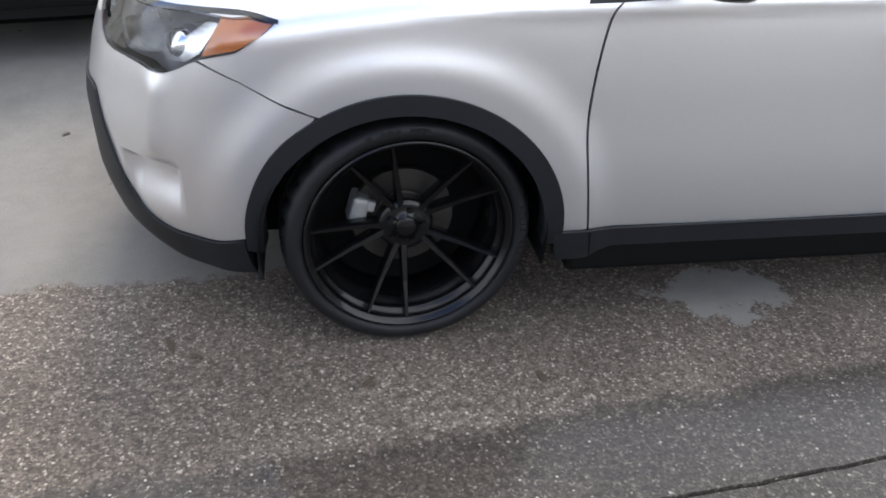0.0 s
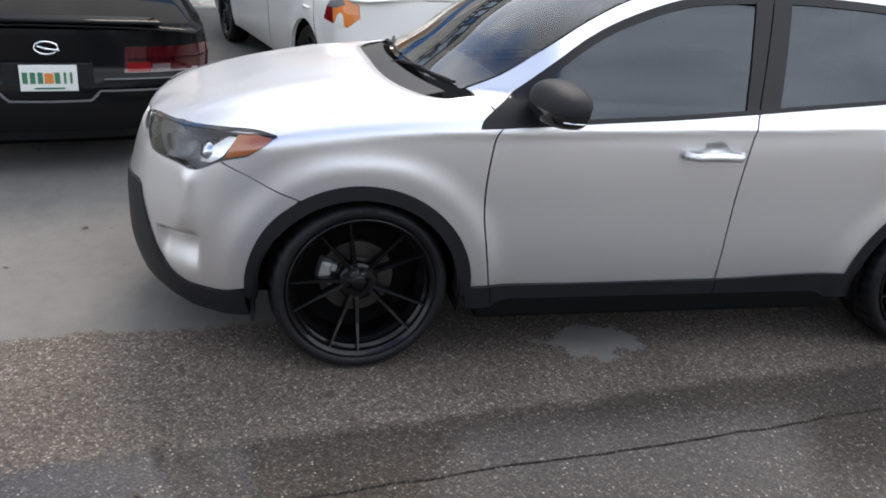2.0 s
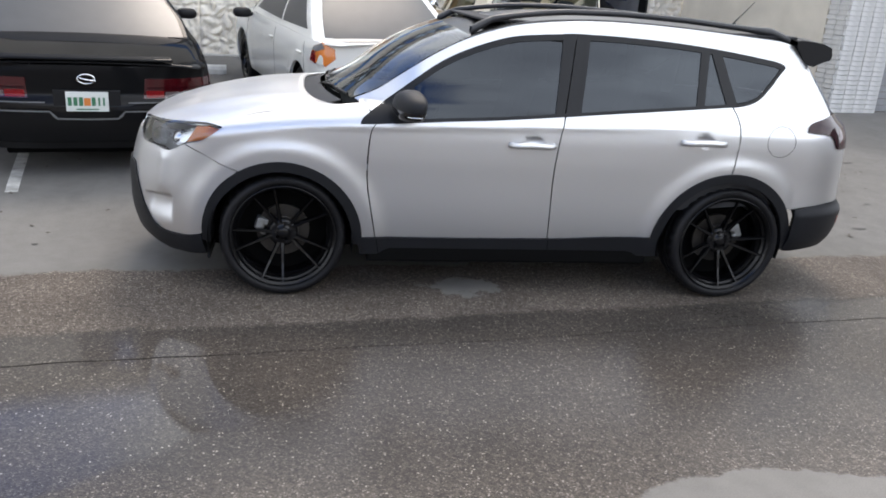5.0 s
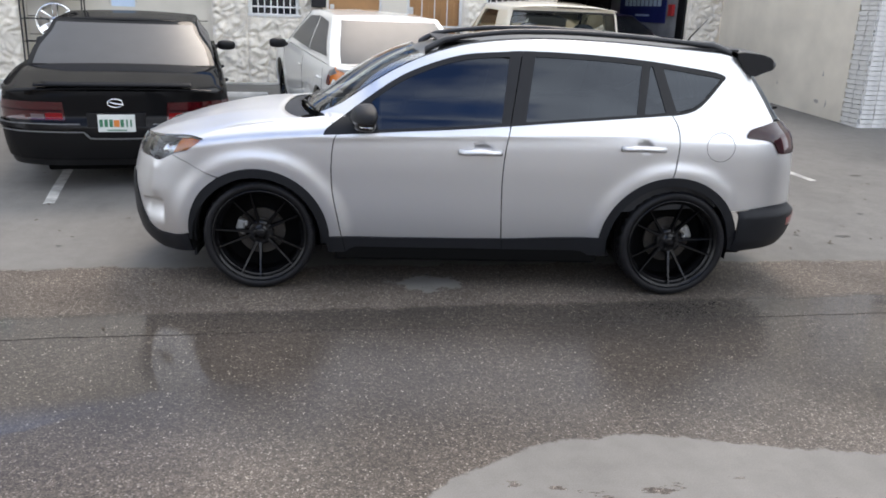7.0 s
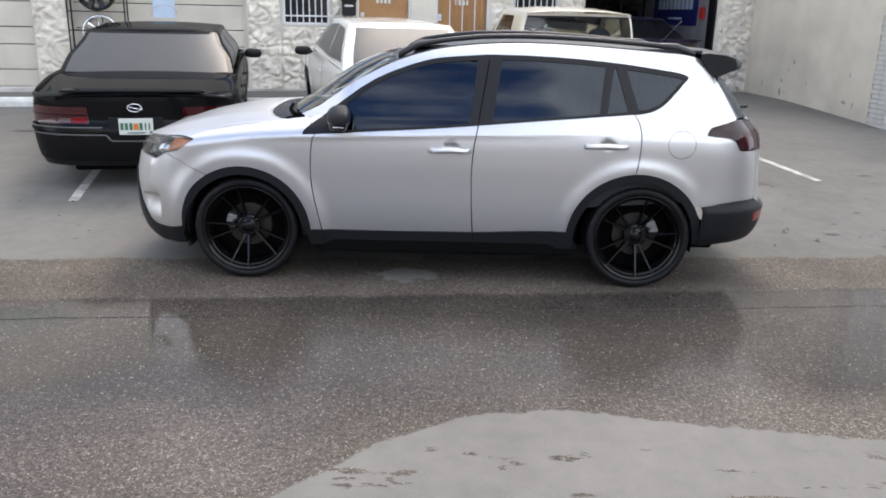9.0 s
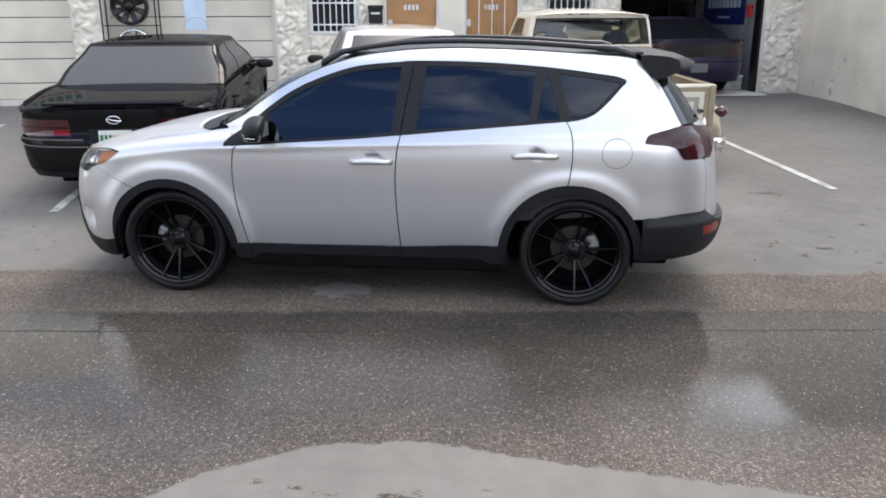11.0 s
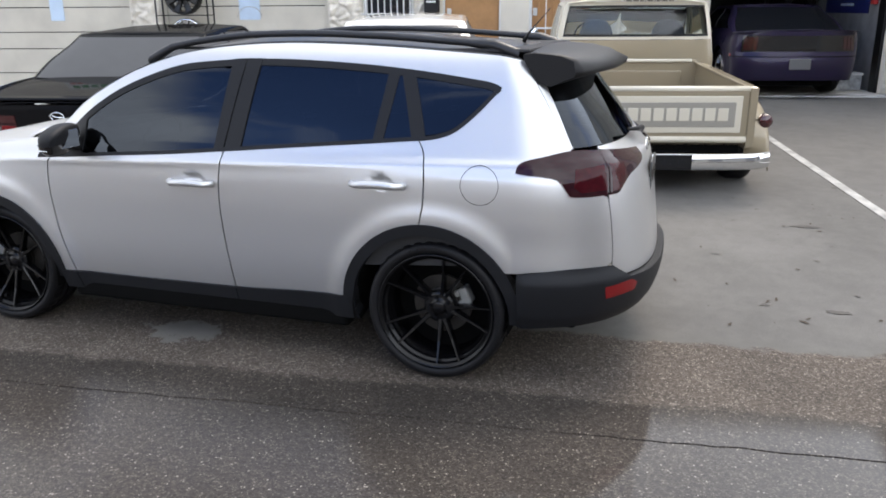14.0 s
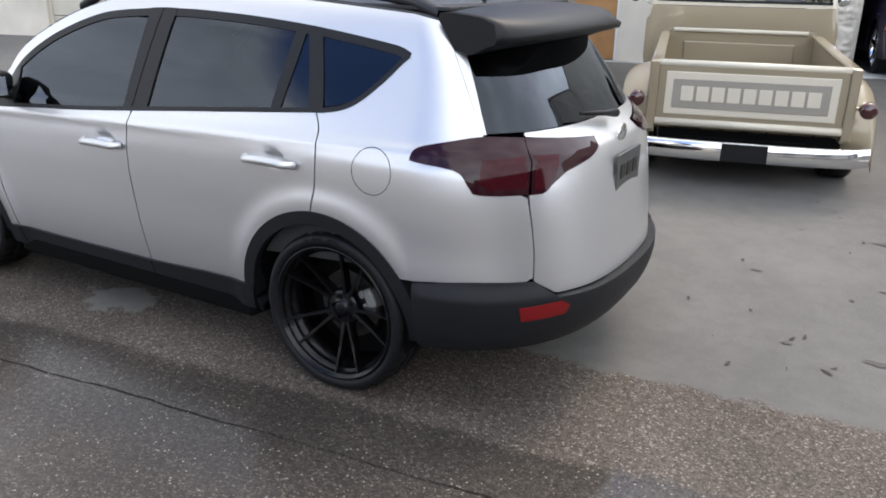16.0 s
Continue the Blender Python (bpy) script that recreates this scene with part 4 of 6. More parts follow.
for x, y in ((-.69, .09), (-.61, .03), (.36, -.16), (-.13, -.13), (-.76, -.65), (4.31, 1.56), (4.49, 1.31), (3.75, 1.76), (4.33, 3.52), (4.66, 2.31), (4.36, 1.60), (4.52, 1.36)):
    turn, r = rng.uniform(0, math.pi), rng.uniform(.018, .034)
    ring = []
    for a in (0, 1.0, 2.2, 3.3, 4.6):
        px, py = r * math.cos(a) * rng.uniform(.8, 1.5), r * math.sin(a) * .4
        qx, qy = x + px * math.cos(turn) - py * math.sin(turn), y + px * math.sin(turn) + py * math.cos(turn)
        ring.append(bm.verts.new((qx, qy, ground_z(qy) + .005)))
    bm.faces.new(ring)
leaf_brown = material("dead_leaf_brown", (0.05, 0.035, 0.022), 0.8, grain=0.4, scale=60)
tagged(part("debris", bm, leaf_brown), "scattered brown leaf scraps and grit on the lot", "debris", kind="stuff")

# an assumed building across the lane, unseen behind the walker, added for reflections
back = tagged(new("unseen_wall_south"), "long plain pale building, unseen, added across the lane for reflections", "building", kind="structure")
boxed("wall_body", (-24, 26, -20.4, -20, 0, 4.2), stucco, back)
boxed("roof_edge", (-24.1, 26.1, -20.5, -19.9, 4.2, 4.4), concrete, back)
for i in range(8):
    boxed("shutter", (-21 + i * 5.8, -17.6 + i * 5.8, -20.0, -19.96, 0.0, 2.8), inside_wall, back)


# made-up building out of view; it blocks the bright eastern horizon in the car's reflections
wing = tagged(new("unseen_wall_east"), "unseen grey building added to darken reflections from the east", "building", kind="structure")
boxed("wall_body", (17, 17.4, -19.5, 2.5, 0, 5.2), inside_wall, wing)
boxed("roof_edge", (16.9, 17.5, -19.6, 2.6, 5.2, 5.4), concrete, wing)
for i in range(3):
    boxed("shutter", (16.96, 17.0, -16.5 + i * 6.2, -13.1 + i * 6.2, 0, 3.0), concrete, wing)


# ---- the silver SUV ----
SUV_MID = 0.89
suv_width = curve((.15, .76), (.25, .80), (.345, .822), (.42, .838), (.55, .858), (.7, .874), (.85, .888), (.95, .892), (1.02, .888), (1.07, .874), (1.12, .852), (1.25, .805), (1.4, .745), (1.5, .70), (1.58, .65), (1.64, .58))
suv_top = curve((-.95, .84), (-.75, .92), (-.5, .985), (-.3, 1.02), (0, 1.065), (.3, 1.105), (.5, 1.13))
def shut(x):
    """Height of the hood's side edge: it dips to the tip of the headlamp."""
    return suv_top(x) - .006 - .030 * ease(-.10, -.40, x)


suv_c0 = curve((.2, -.30), (1.1, -.30))
suv_nose = curve((.18, -.80), (.30, -.90), (.45, -.93), (.6, -.93), (.75, -.90), (.9, -.84), (1.0, -.74))
suv_c1 = curve((.2, 3.02), (.9, 3.05), (1.06, 3.02), (1.3, 2.99), (1.6, 2.90))
suv_tail = curve((.2, 3.54), (.35, 3.61), (.5, 3.65), (.62, 3.64), (.9, 3.605), (1.06, 3.57), (1.12, 3.51), (1.3, 3.38), (1.5, 3.22), (1.62, 3.12))
ARCH_F, ARCH_R = (-.012, .342), (2.63, .345)


def swell(t):
    """Rises slowly from 0, then straight, and levels off rather quickly at 1."""
    t = min(1.2, max(0.0, t))
    if t < .6:
        return t * t / 1.2 / .70
    if t < .8:
        return (t - .3) / .70
    return (.5 + (t - .8) - (t - .8) ** 2 / .8) / .70


def suv_side(x, z):
    w = suv_width(z)
    w -= .05 * ease(1.9, 3.1, x) * ease(1.0, 1.4, z)
    w -= .02 * ease(.5, -.3, x)
    for cx, edge in ((-.005, .510), (2.64, .490)):
        r = math.hypot(x - cx, z - .345)
        w += .017 * swell((edge + .105 - r) / .105) * ease(1.0, .85, z) * ease(3.1, 2.98, x)
    # soft crease along the shoulder
    w += .006 * math.exp(-((z - 0.985 - 0.035 * x) / 0.022) ** 2) * ease(-.2, .6, x)
    d, k, r = suv_top(x) - z, ease(.75, .35, x), .11
    if d < r and k > 0:
        e = min(r, r - d)
        w -= k * (r - math.sqrt(max(0, r * r - e * e)))
    return w


def suv_dent(u, z):
    """The scoop of the fog lamp in the bumper corner, and the finger cups behind the door handles."""
    for cu, cz in ((1.385, .952), (2.41, .992)):
        q = ((u - cu) / .062) ** 2 + ((z - cz) / .036) ** 2
        if q < 1:
            return .022 * (1 - q)
    ridge = -.012 * math.exp(-((u + .765 - .06 * (z - .6)) / .045) ** 2) * ease(.55, .62, z) * ease(.84, .76, z)
    if ridge < -.0004:
        return ridge
    if -.97 < u < -.67 and .36 < z < .56:
        top = .545 + .03 * (u + .8)
        e = ease(-.97, -.88, u) * ease(-.67, -.70, u)
        return .034 * e * ease(.37, .52, z) * (1 if z < top else ease(top + .012, top, z))
    return 0.0


suv_skin = Shell(SUV_MID, suv_side, suv_c0, suv_nose, suv_c1, suv_tail, dent=suv_dent)
suv = thing("suv", "silver metallic SUV with black cladding, black roof and black wheels, parked", "car")

door_front_gap = arc((.532, .26), (.514, .36), (.478, .55), (.456, .69), (.454, .84), (.470, .98), (.500, 1.022))
door_mid_gap = arc((1.552, .27), (1.534, .45), (1.522, .68), (1.522, .83), (1.534, .97), (1.558, 1.098))
door_rear_gap = arc((2.602, .797), (2.618, .88), (2.626, 1.0), (2.614, 1.12), (2.578, 1.186))
belt = curve((.40, 1.016), (.574, 1.028), (.85, 1.048), (1.2, 1.07), (1.56, 1.10), (1.9, 1.13), (2.25, 1.16), (2.6, 1.19))
lamp_red = material("lamp_section_red", (0.042, 0.0012, 0.004), 0.10, coat=0.08, spec=0.2, grain=0.5, scale=45)
G = 0.0035


def middle(*zs):
    """Points on the tail's middle line."""
    return [(suv_c1(z) + suv_skin.rear + .012, z) for z in zs]




def above(line, z):
    return [p for p in line if p[1] > z]


def shift(line, du):
    return [(p[0] + du, p[1]) for p in line]


def belt_line(a, b2, n=20):
    return [(a + (b2 - a) * i / n, belt(a + (b2 - a) * i / n) - .004) for i in range(n + 1)]


dlo_low = [(p[0], p[1]) for p in belt_line(.60, 2.58)]
dlo_top = arc((2.938, 1.420), (2.90, 1.437), (2.818, 1.452), (2.482, 1.495), (2.11, 1.524), (1.714, 1.534), (1.366, 1.515), (1.186, 1.484), (.982, 1.414), (.838, 1.343), (.706, 1.253), (.562, 1.142), (.466, 1.072), (.432, 1.045), (.418, 1.020))
quarter_low = arc((2.58, 1.188), (2.68, 1.205), (2.758, 1.24), (2.842, 1.315), (2.91, 1.39), (2.938, 1.415))
head_top = arc((-.326, .96), (-.434, .972), (-.614, .965), (-.902, .945), (-1.154, .935), (-1.29, .92))
head_low = arc((-1.29, .92), (-1.20, .885), (-1.13, .86), (-1.034, .83), (-.854, .825), (-.734, .812), (-.662, .83), (-.59, .858), (-.458, .885), (-.374, .93), (-.326, .96))
lip_edge = arc((-1.40, .672), (-1.25, .684), (-1.13, .69), (-1.075, .65), (-.998, .52), (-.914, .41), (-.794, .345), (-.614, .335), (-.494, .35))
roof_line = arc((.36, 1.125), (.5, 1.188), (.64, 1.284), (.80, 1.385), (.98, 1.474), (1.186, 1.543), (1.366, 1.579), (1.62, 1.604), (1.9, 1.612), (2.27, 1.602), (2.64, 1.58), (3.0, 1.555), (3.25, 1.535))
lamp_top = arc((3.058, 1.062), (3.094, 1.105), (3.286, 1.135), (3.454, 1.148), (3.682, 1.138))
lamp_low = arc((3.058, 1.062), (3.12, 1.055), (3.226, 1.048), (3.32, 1.03), (3.37, .98), (3.418, .958), (3.665, .952))
hatch_gap = arc((3.672, .612), (3.684, .72), (3.684, .83), (3.672, .952))
bumper_top = arc((3.07, .59), (3.166, .602), (3.394, .618), (3.672, .612))
arch_f = circle(*ARCH_F, .446, 2, 178, 60)
arch_r = circle(*ARCH_R, .452, 4, 176, 60)

fender = shift(door_front_gap[5:], -G) + [(.418, 1.018), (.436, 1.05), (.462, 1.075), (.425, 1.118)] + [(x / 100, shut(x / 100) + .001) for x in range(40, -38, -3)] + [(-.382, .9735), (-.36, .969), (-.326, .964), (-.374, .932), (-.458, .887), (-.585, .862), (-.446, .819)] + [(-.244, .732)] + [p for p in reversed(arch_f) if p[0] > -.238] + [(.474, .36)]
front_door = shift(above(door_front_gap, .358), G) + belt_line(.505, 1.552) + shift([p for p in door_mid_gap[::-1] if .366 < p[1] < 1.085], -G) + [(1.536, .364), (.9, .358)]
rear_door = [(1.544, .364)] + shift([p for p in door_mid_gap if .366 < p[1] < 1.09], G) + belt_line(1.564, 2.572) + shift(door_rear_gap[::-1], -G) + [p for p in arch_r if p[0] < 2.598 and p[1] > .385] + [(2.176, .385)]
uniside = shift(door_rear_gap, G) + quarter_low + dlo_top[1:-12] + [(.472, 1.078), (.410, 1.116)] + roof_line[1:] + [(3.30, 1.42), (3.455, 1.158)] + lamp_top[::-1][5:] + lamp_low[1:-1] + shift(hatch_gap[::-1][1:-1], -G) + bumper_top[::-1][1:] + [p for p in arch_r if 2.606 < p[0] and p[1] > .585]
bumper = [(-.250, .728), (-.446, .8155), (-.590, .8575)] + head_low[::-1][14:-6] + [(-1.24, .862), (-1.562, .85), (-1.562, .665)] + lip_edge + [p for p in arch_f[::-1] if p[0] < -.254]
for right in (False, True):
    panel("front_fender", suv_skin, fender, silver, suv, right=right, step=.020)
    panel("front_door", suv_skin, front_door, silver, suv, right=right, step=.024)
    panel("rear_door", suv_skin, rear_door, silver, suv, right=right, step=.024)
    panel("body_side", suv_skin, uniside, silver, suv, right=right, step=.022)
    panel("front_bumper", suv_skin, bumper, silver, suv, right=right, step=.022)
    # black cladding
    for c, r in ((ARCH_F, .446), (ARCH_R, .452)):
        ring = circle(*c, r + .004, -3, 183, 64) + circle(*c, r - .052, 184, -4, 64)
        panel("arch_trim", suv_skin, ring, cladding, suv, "matt black plastic wheel arch trim", off=.007, depth=.07, right=right)
    panel("sill_trim", suv_skin, [(.41, .358), (.6, .357), (1.54, .362), (1.9, .380), (2.19, .386), (2.26, .262), (1.24, .252), (.43, .255)], cladding, suv, "matt black plastic sill trim", off=.010, depth=.08, right=right)
    # windows
    fg = [p for p in belt_line(.66, 1.50)] + arc((1.545, 1.49), (1.36, 1.492), (1.186, 1.462), (.99, 1.393), (.85, 1.325), (.72, 1.236), (.66, 1.19))
    rg = belt_line(1.640, 2.36) + arc((2.40, 1.484), (2.11, 1.502), (1.70, 1.512))
    vg = belt_line(2.395, 2.545) + [(2.475, 1.478), (2.435, 1.482)]
    qg = arc((2.60, 1.205), (2.68, 1.22), (2.75, 1.25), (2.83, 1.322), (2.90, 1.395), (2.915, 1.418)) + arc((2.90, 1.425), (2.81, 1.438), (2.52, 1.477))
    for g in (fg, rg, vg, qg):
        ob = panel("side_window", suv_skin, g, tint_dark, suv, "dark tinted window glass", off=-.004, depth=.004, right=right)
    panel("mirror_base", suv_skin, [(.408, 1.013), (.50, 1.017), (.60, 1.024), (.70, 1.038), (.70, 1.238), (.562, 1.148), (.462, 1.078), (.428, 1.052), (.412, 1.03)], trim_black, suv, off=.002, right=right)
    panel("door_pillar", suv_skin, [(1.498, 1.096), (1.552, 1.10), (1.626, 1.538), (1.550, 1.534)], trim_black, suv, off=.003, right=right)
    panel("door_pillar", suv_skin, [(1.558, 1.10), (1.648, 1.105), (1.712, 1.538), (1.632, 1.538)], trim_black, suv, off=.003, right=right)
    panel("door_pillar", suv_skin, [(2.545, 1.184), (2.61, 1.20), (2.52, 1.492), (2.455, 1.494)], trim_black, suv, off=.002, right=right)
    panel("window_divider", suv_skin, [(2.35, 1.168), (2.40, 1.172), (2.45, 1.492), (2.395, 1.494)], trim_black, suv, off=.001, right=right)
    panel("window_seal", suv_skin, ribbon([(p[0], p[1] + .006) for p in belt_line(.60, 2.58)] + quarter_low[1:], .009), trim_black, suv, off=.003, right=right)
    panel("window_seal", suv_skin, ribbon([(p[0], p[1] - .012) for p in dlo_top[:-4]], .016), trim_black, suv, off=.001, right=right)
    # lamps
    panel("fuel_flap" if not right else "blank_flap", suv_skin, ribbon(circle(2.892, 1.0, .0895, 0, 358.5, 48), .0014), trim_black, suv, "thin round seam of the fuel flap", off=.0008, depth=.001, right=right) if not right else None
    lamp = panel("tail_lamp", suv_skin, lamp_top + shift(lamp_low[::-1], 0), smoke_red, suv, "smoked dark red tail lamp", off=.010, depth=.04, right=right)
    panel("tail_lamp", suv_skin, arc((3.685, 1.138), (3.80, 1.130), (4.114, 1.100)) + arc((4.10, 1.075), (4.042, 1.045), (3.886, 1.018), (3.802, .98), (3.754, .952), (3.678, .952)), smoke_red, suv, "smoked dark red tail lamp", off=.010, depth=.04, right=right)
    panel("lamp_section", suv_skin, [(3.43, 1.075), (3.655, 1.08), (3.655, .975), (3.46, .975), (3.41, 1.0)], lamp_red, suv, "brighter red lamp section", off=.0106, depth=.002, right=right)
    panel("lamp_section", suv_skin, [(3.70, 1.08), (3.84, 1.075), (3.81, .995), (3.76, .965), (3.70, .965)], lamp_red, suv, "brighter red lamp section", off=.0106, depth=.002, right=right)
    panel("reflector", suv_skin, [(3.574, .525), (3.582, .47), (3.81, .475), (3.83, .505), (3.785, .53)], red_lens, suv, "red bumper reflector", off=.040, depth=.03, right=right)
    panel("headlamp", suv_skin, head_top + head_low[1:-1], lens_clear, suv, "clear headlamp with amber marker", off=.004, depth=.01, right=right)
    panel("headlamp_bowl", suv_skin, head_top + head_low[1:-1], lamp_grey, suv, off=-.05, depth=.01, right=right)
    panel("headlamp_trim", suv_skin, ribbon(head_top[:-2], .0045), gloss_black, suv, "thin black line over the headlamp", off=.006, depth=.006, right=right)
    panel("marker_lens", suv_skin, [(-.53, .962), (-.434, .966), (-.345, .957), (-.38, .93), (-.458, .892), (-.575, .870)], amber, suv, "amber side marker", off=-.006, depth=.01, right=right)

# rear: tailgate, glass and bumper, made across the middle
panel("tailgate", suv_skin, [(3.676, .612), (3.688, .72), (3.688, .83), (3.678, .948), (3.754, .946), (3.802, .974), (3.886, 1.012), (4.042, 1.039), (4.118, 1.07), (4.122, 1.104), (3.80, 1.134), (3.70, 1.144), (3.70, 1.156)] + middle(1.156, 1.12, 1.08, 1.0, .9, .8, .7, .6, .535) + [(4.0, .54), (3.80, .548), (3.778, .555)], silver, suv, both=True)
panel("rear_window", suv_skin, [(3.472, 1.162)] + middle(1.16, 1.25, 1.35, 1.45, 1.52) + [(3.34, 1.52)], tint_dark, suv, "dark tinted rear window", off=-.004, depth=.004, both=True)
for right in (False, True):
    panel("window_surround", suv_skin, [(3.456, 1.158), (3.475, 1.158), (3.40, 1.40), (3.36, 1.52), (3.27, 1.53), (3.305, 1.42)], silver, suv, right=right)
bumper_skin = Shell(SUV_MID, suv_side, suv_c0, suv_nose, suv_c1, suv_tail, dent=lambda u, z: -.004 - .034 * ease(.625, .54, z) * ease(3.0, 3.12, u) + .02 * ease(.40, .30, z))
rear_bumper = bumper_top + [(3.778, .545), (4.0, .532)] + middle(.53, .45, .36) + [(3.9, .345), (3.574, .335), (3.274, .325), (3.068, .31), (3.074, .40), (3.07, .5)]
panel("rear_bumper", bumper_skin, rear_bumper, cladding, suv, "matt black plastic rear bumper", depth=.06, step=.03, both=True)
panel("front_lip", suv_skin, [(-1.562, .66)] + [(p[0], p[1] - .004) for p in lip_edge] + [(-.47, .345), (-.455, .235), (-.60, .225), (-.82, .222), (-.962, .25), (-1.1, .28), (-1.562, .28)], cladding, suv, "matt black plastic front lip and grille", off=.008, depth=.05, both=True)


# hood, windscreen, roof
def edge_point(x, off=0.0):
    z = suv_top(x) - .006
    return Vector((x, SUV_MID - suv_side(x, z) + off, z))


hood_front = curve((-1.55, .898), (-1.30, .918), (-1.15, .933), (-.9, .948), (-.614, .968), (-.5, .9725), (-.43, .975), (-.38, .974))
rows = []
for i in range(29):
    t = (i / 28) ** 1.25
    row = []
    for j in range(33):
        s = math.sin(math.pi / 2 * (-1 + j / 16))
        k = 1.0 if j in (0, 32) else abs(s)
        a = math.acos(min(1, .996 * k) ** 1.25)
        u = -.30 - a / (math.pi / 2) * 1.25
        f = suv_skin.plain(u, hood_front(u))
        if k == 1:
            f = suv_skin.plain(-.38, .974)
        xr = .10 + .23 * k ** 4
        r = edge_point(xr)
        r = Vector((xr, SUV_MID - k * (SUV_MID - r.y), r.z + .048 * (1 - k * k)))
        p = f + (r - f) * t
        p.z = f.z + (r.z - f.z) * (1 - (1 - t) ** 1.75)
        e = suv_skin.plain(p.x, shut(p.x))
        p = p + (Vector((p.x, e.y, e.z)) - p) * k ** 7 * ease(-.56, -.36, p.x)
        p.z += .009 * math.exp(-((k - .60) / .08) ** 2) * math.sin(math.pi * min(1, t * 1.02)) ** .5
        if s > 0:
            p.y = 2 * SUV_MID - p.y
        row.append(tuple(p))
    rows.append(row)
loft("hood", rows, silver, suv, thick=-.01)
panel("upper_grille", suv_skin, [(-1.562, .90), (-1.29, .918), (-1.225, .866), (-1.562, .853)], trim_black, suv, "black mesh upper grille", off=-.012, depth=.02, both=True)
# A-pillar edge of the screen
screen = [p for p in roof_line if p[0] < 1.02]
rows = []
for i, (u, z) in enumerate(screen):
    q = suv_skin.point(u, z)
    w = SUV_MID - q.y - .004
    t = i / (len(screen) - 1)
    rows.append([(q.x - (.13 - .05 * t) * (1 - abs(s) ** 2.4), SUV_MID + s * w, z + .006 + (.045 * t + .030 * math.sin(math.pi * t)) * (1 - s * s)) for s in [-1 + j / 8 for j in range(17)]])
loft("windscreen", rows[::-1], tint_light, suv, "clear windscreen glass")
q = suv_skin.point(.36, 1.125)
rows = []
for t in (0, .5, 1):
    rows.append([(q.x - .13 * (1 - abs(s) ** 2.4) - .03 - .28 * t + .10 * t * s * s, SUV_MID + s * (SUV_MID - q.y - .02 * t), 1.118 - .05 * t - .01 + .02 * (1 - s * s)) for s in [.93 * (-1 + j / 8) for j in range(17)]])
loft("cowl", rows, trim_black, suv, "black wiper cowl")
rows = []
top = [p for p in roof_line if p[0] >= .96]
for u, z in top:
    q = suv_skin.point(u, z)
    w = SUV_MID - q.y
    fr = ease(.9, 1.25, q.x)
    rows.append([(q.x - .08 * (1 - abs(s) ** 2.4) * (1 - fr) , SUV_MID + s * (w - .004), z + .004 + (.028 + .006 * fr) * (1 - s * s)) for s in [-1 + j / 10 for j in range(21)]])
loft("roof", rows, roof_black, suv, "glossy black roof skin", thick=-.01)


# wheels
def ring_mesh(bm, profile, n, notch=()):
    rings = []
    for k, (r, y) in enumerate(profile):
        rings.append([bm.verts.new(((r - (.011 if k in notch and i % 4 == 0 else 0)) * math.cos(2 * math.pi * i / n), y, (r - (.011 if k in notch and i % 4 == 0 else 0)) * math.sin(2 * math.pi * i / n))) for i in range(n)])
    for a, b in zip(rings, rings[1:]):
        for i in range(n):
            bm.faces.new((a[i], a[(i + 1) % n], b[(i + 1) % n], b[i]))




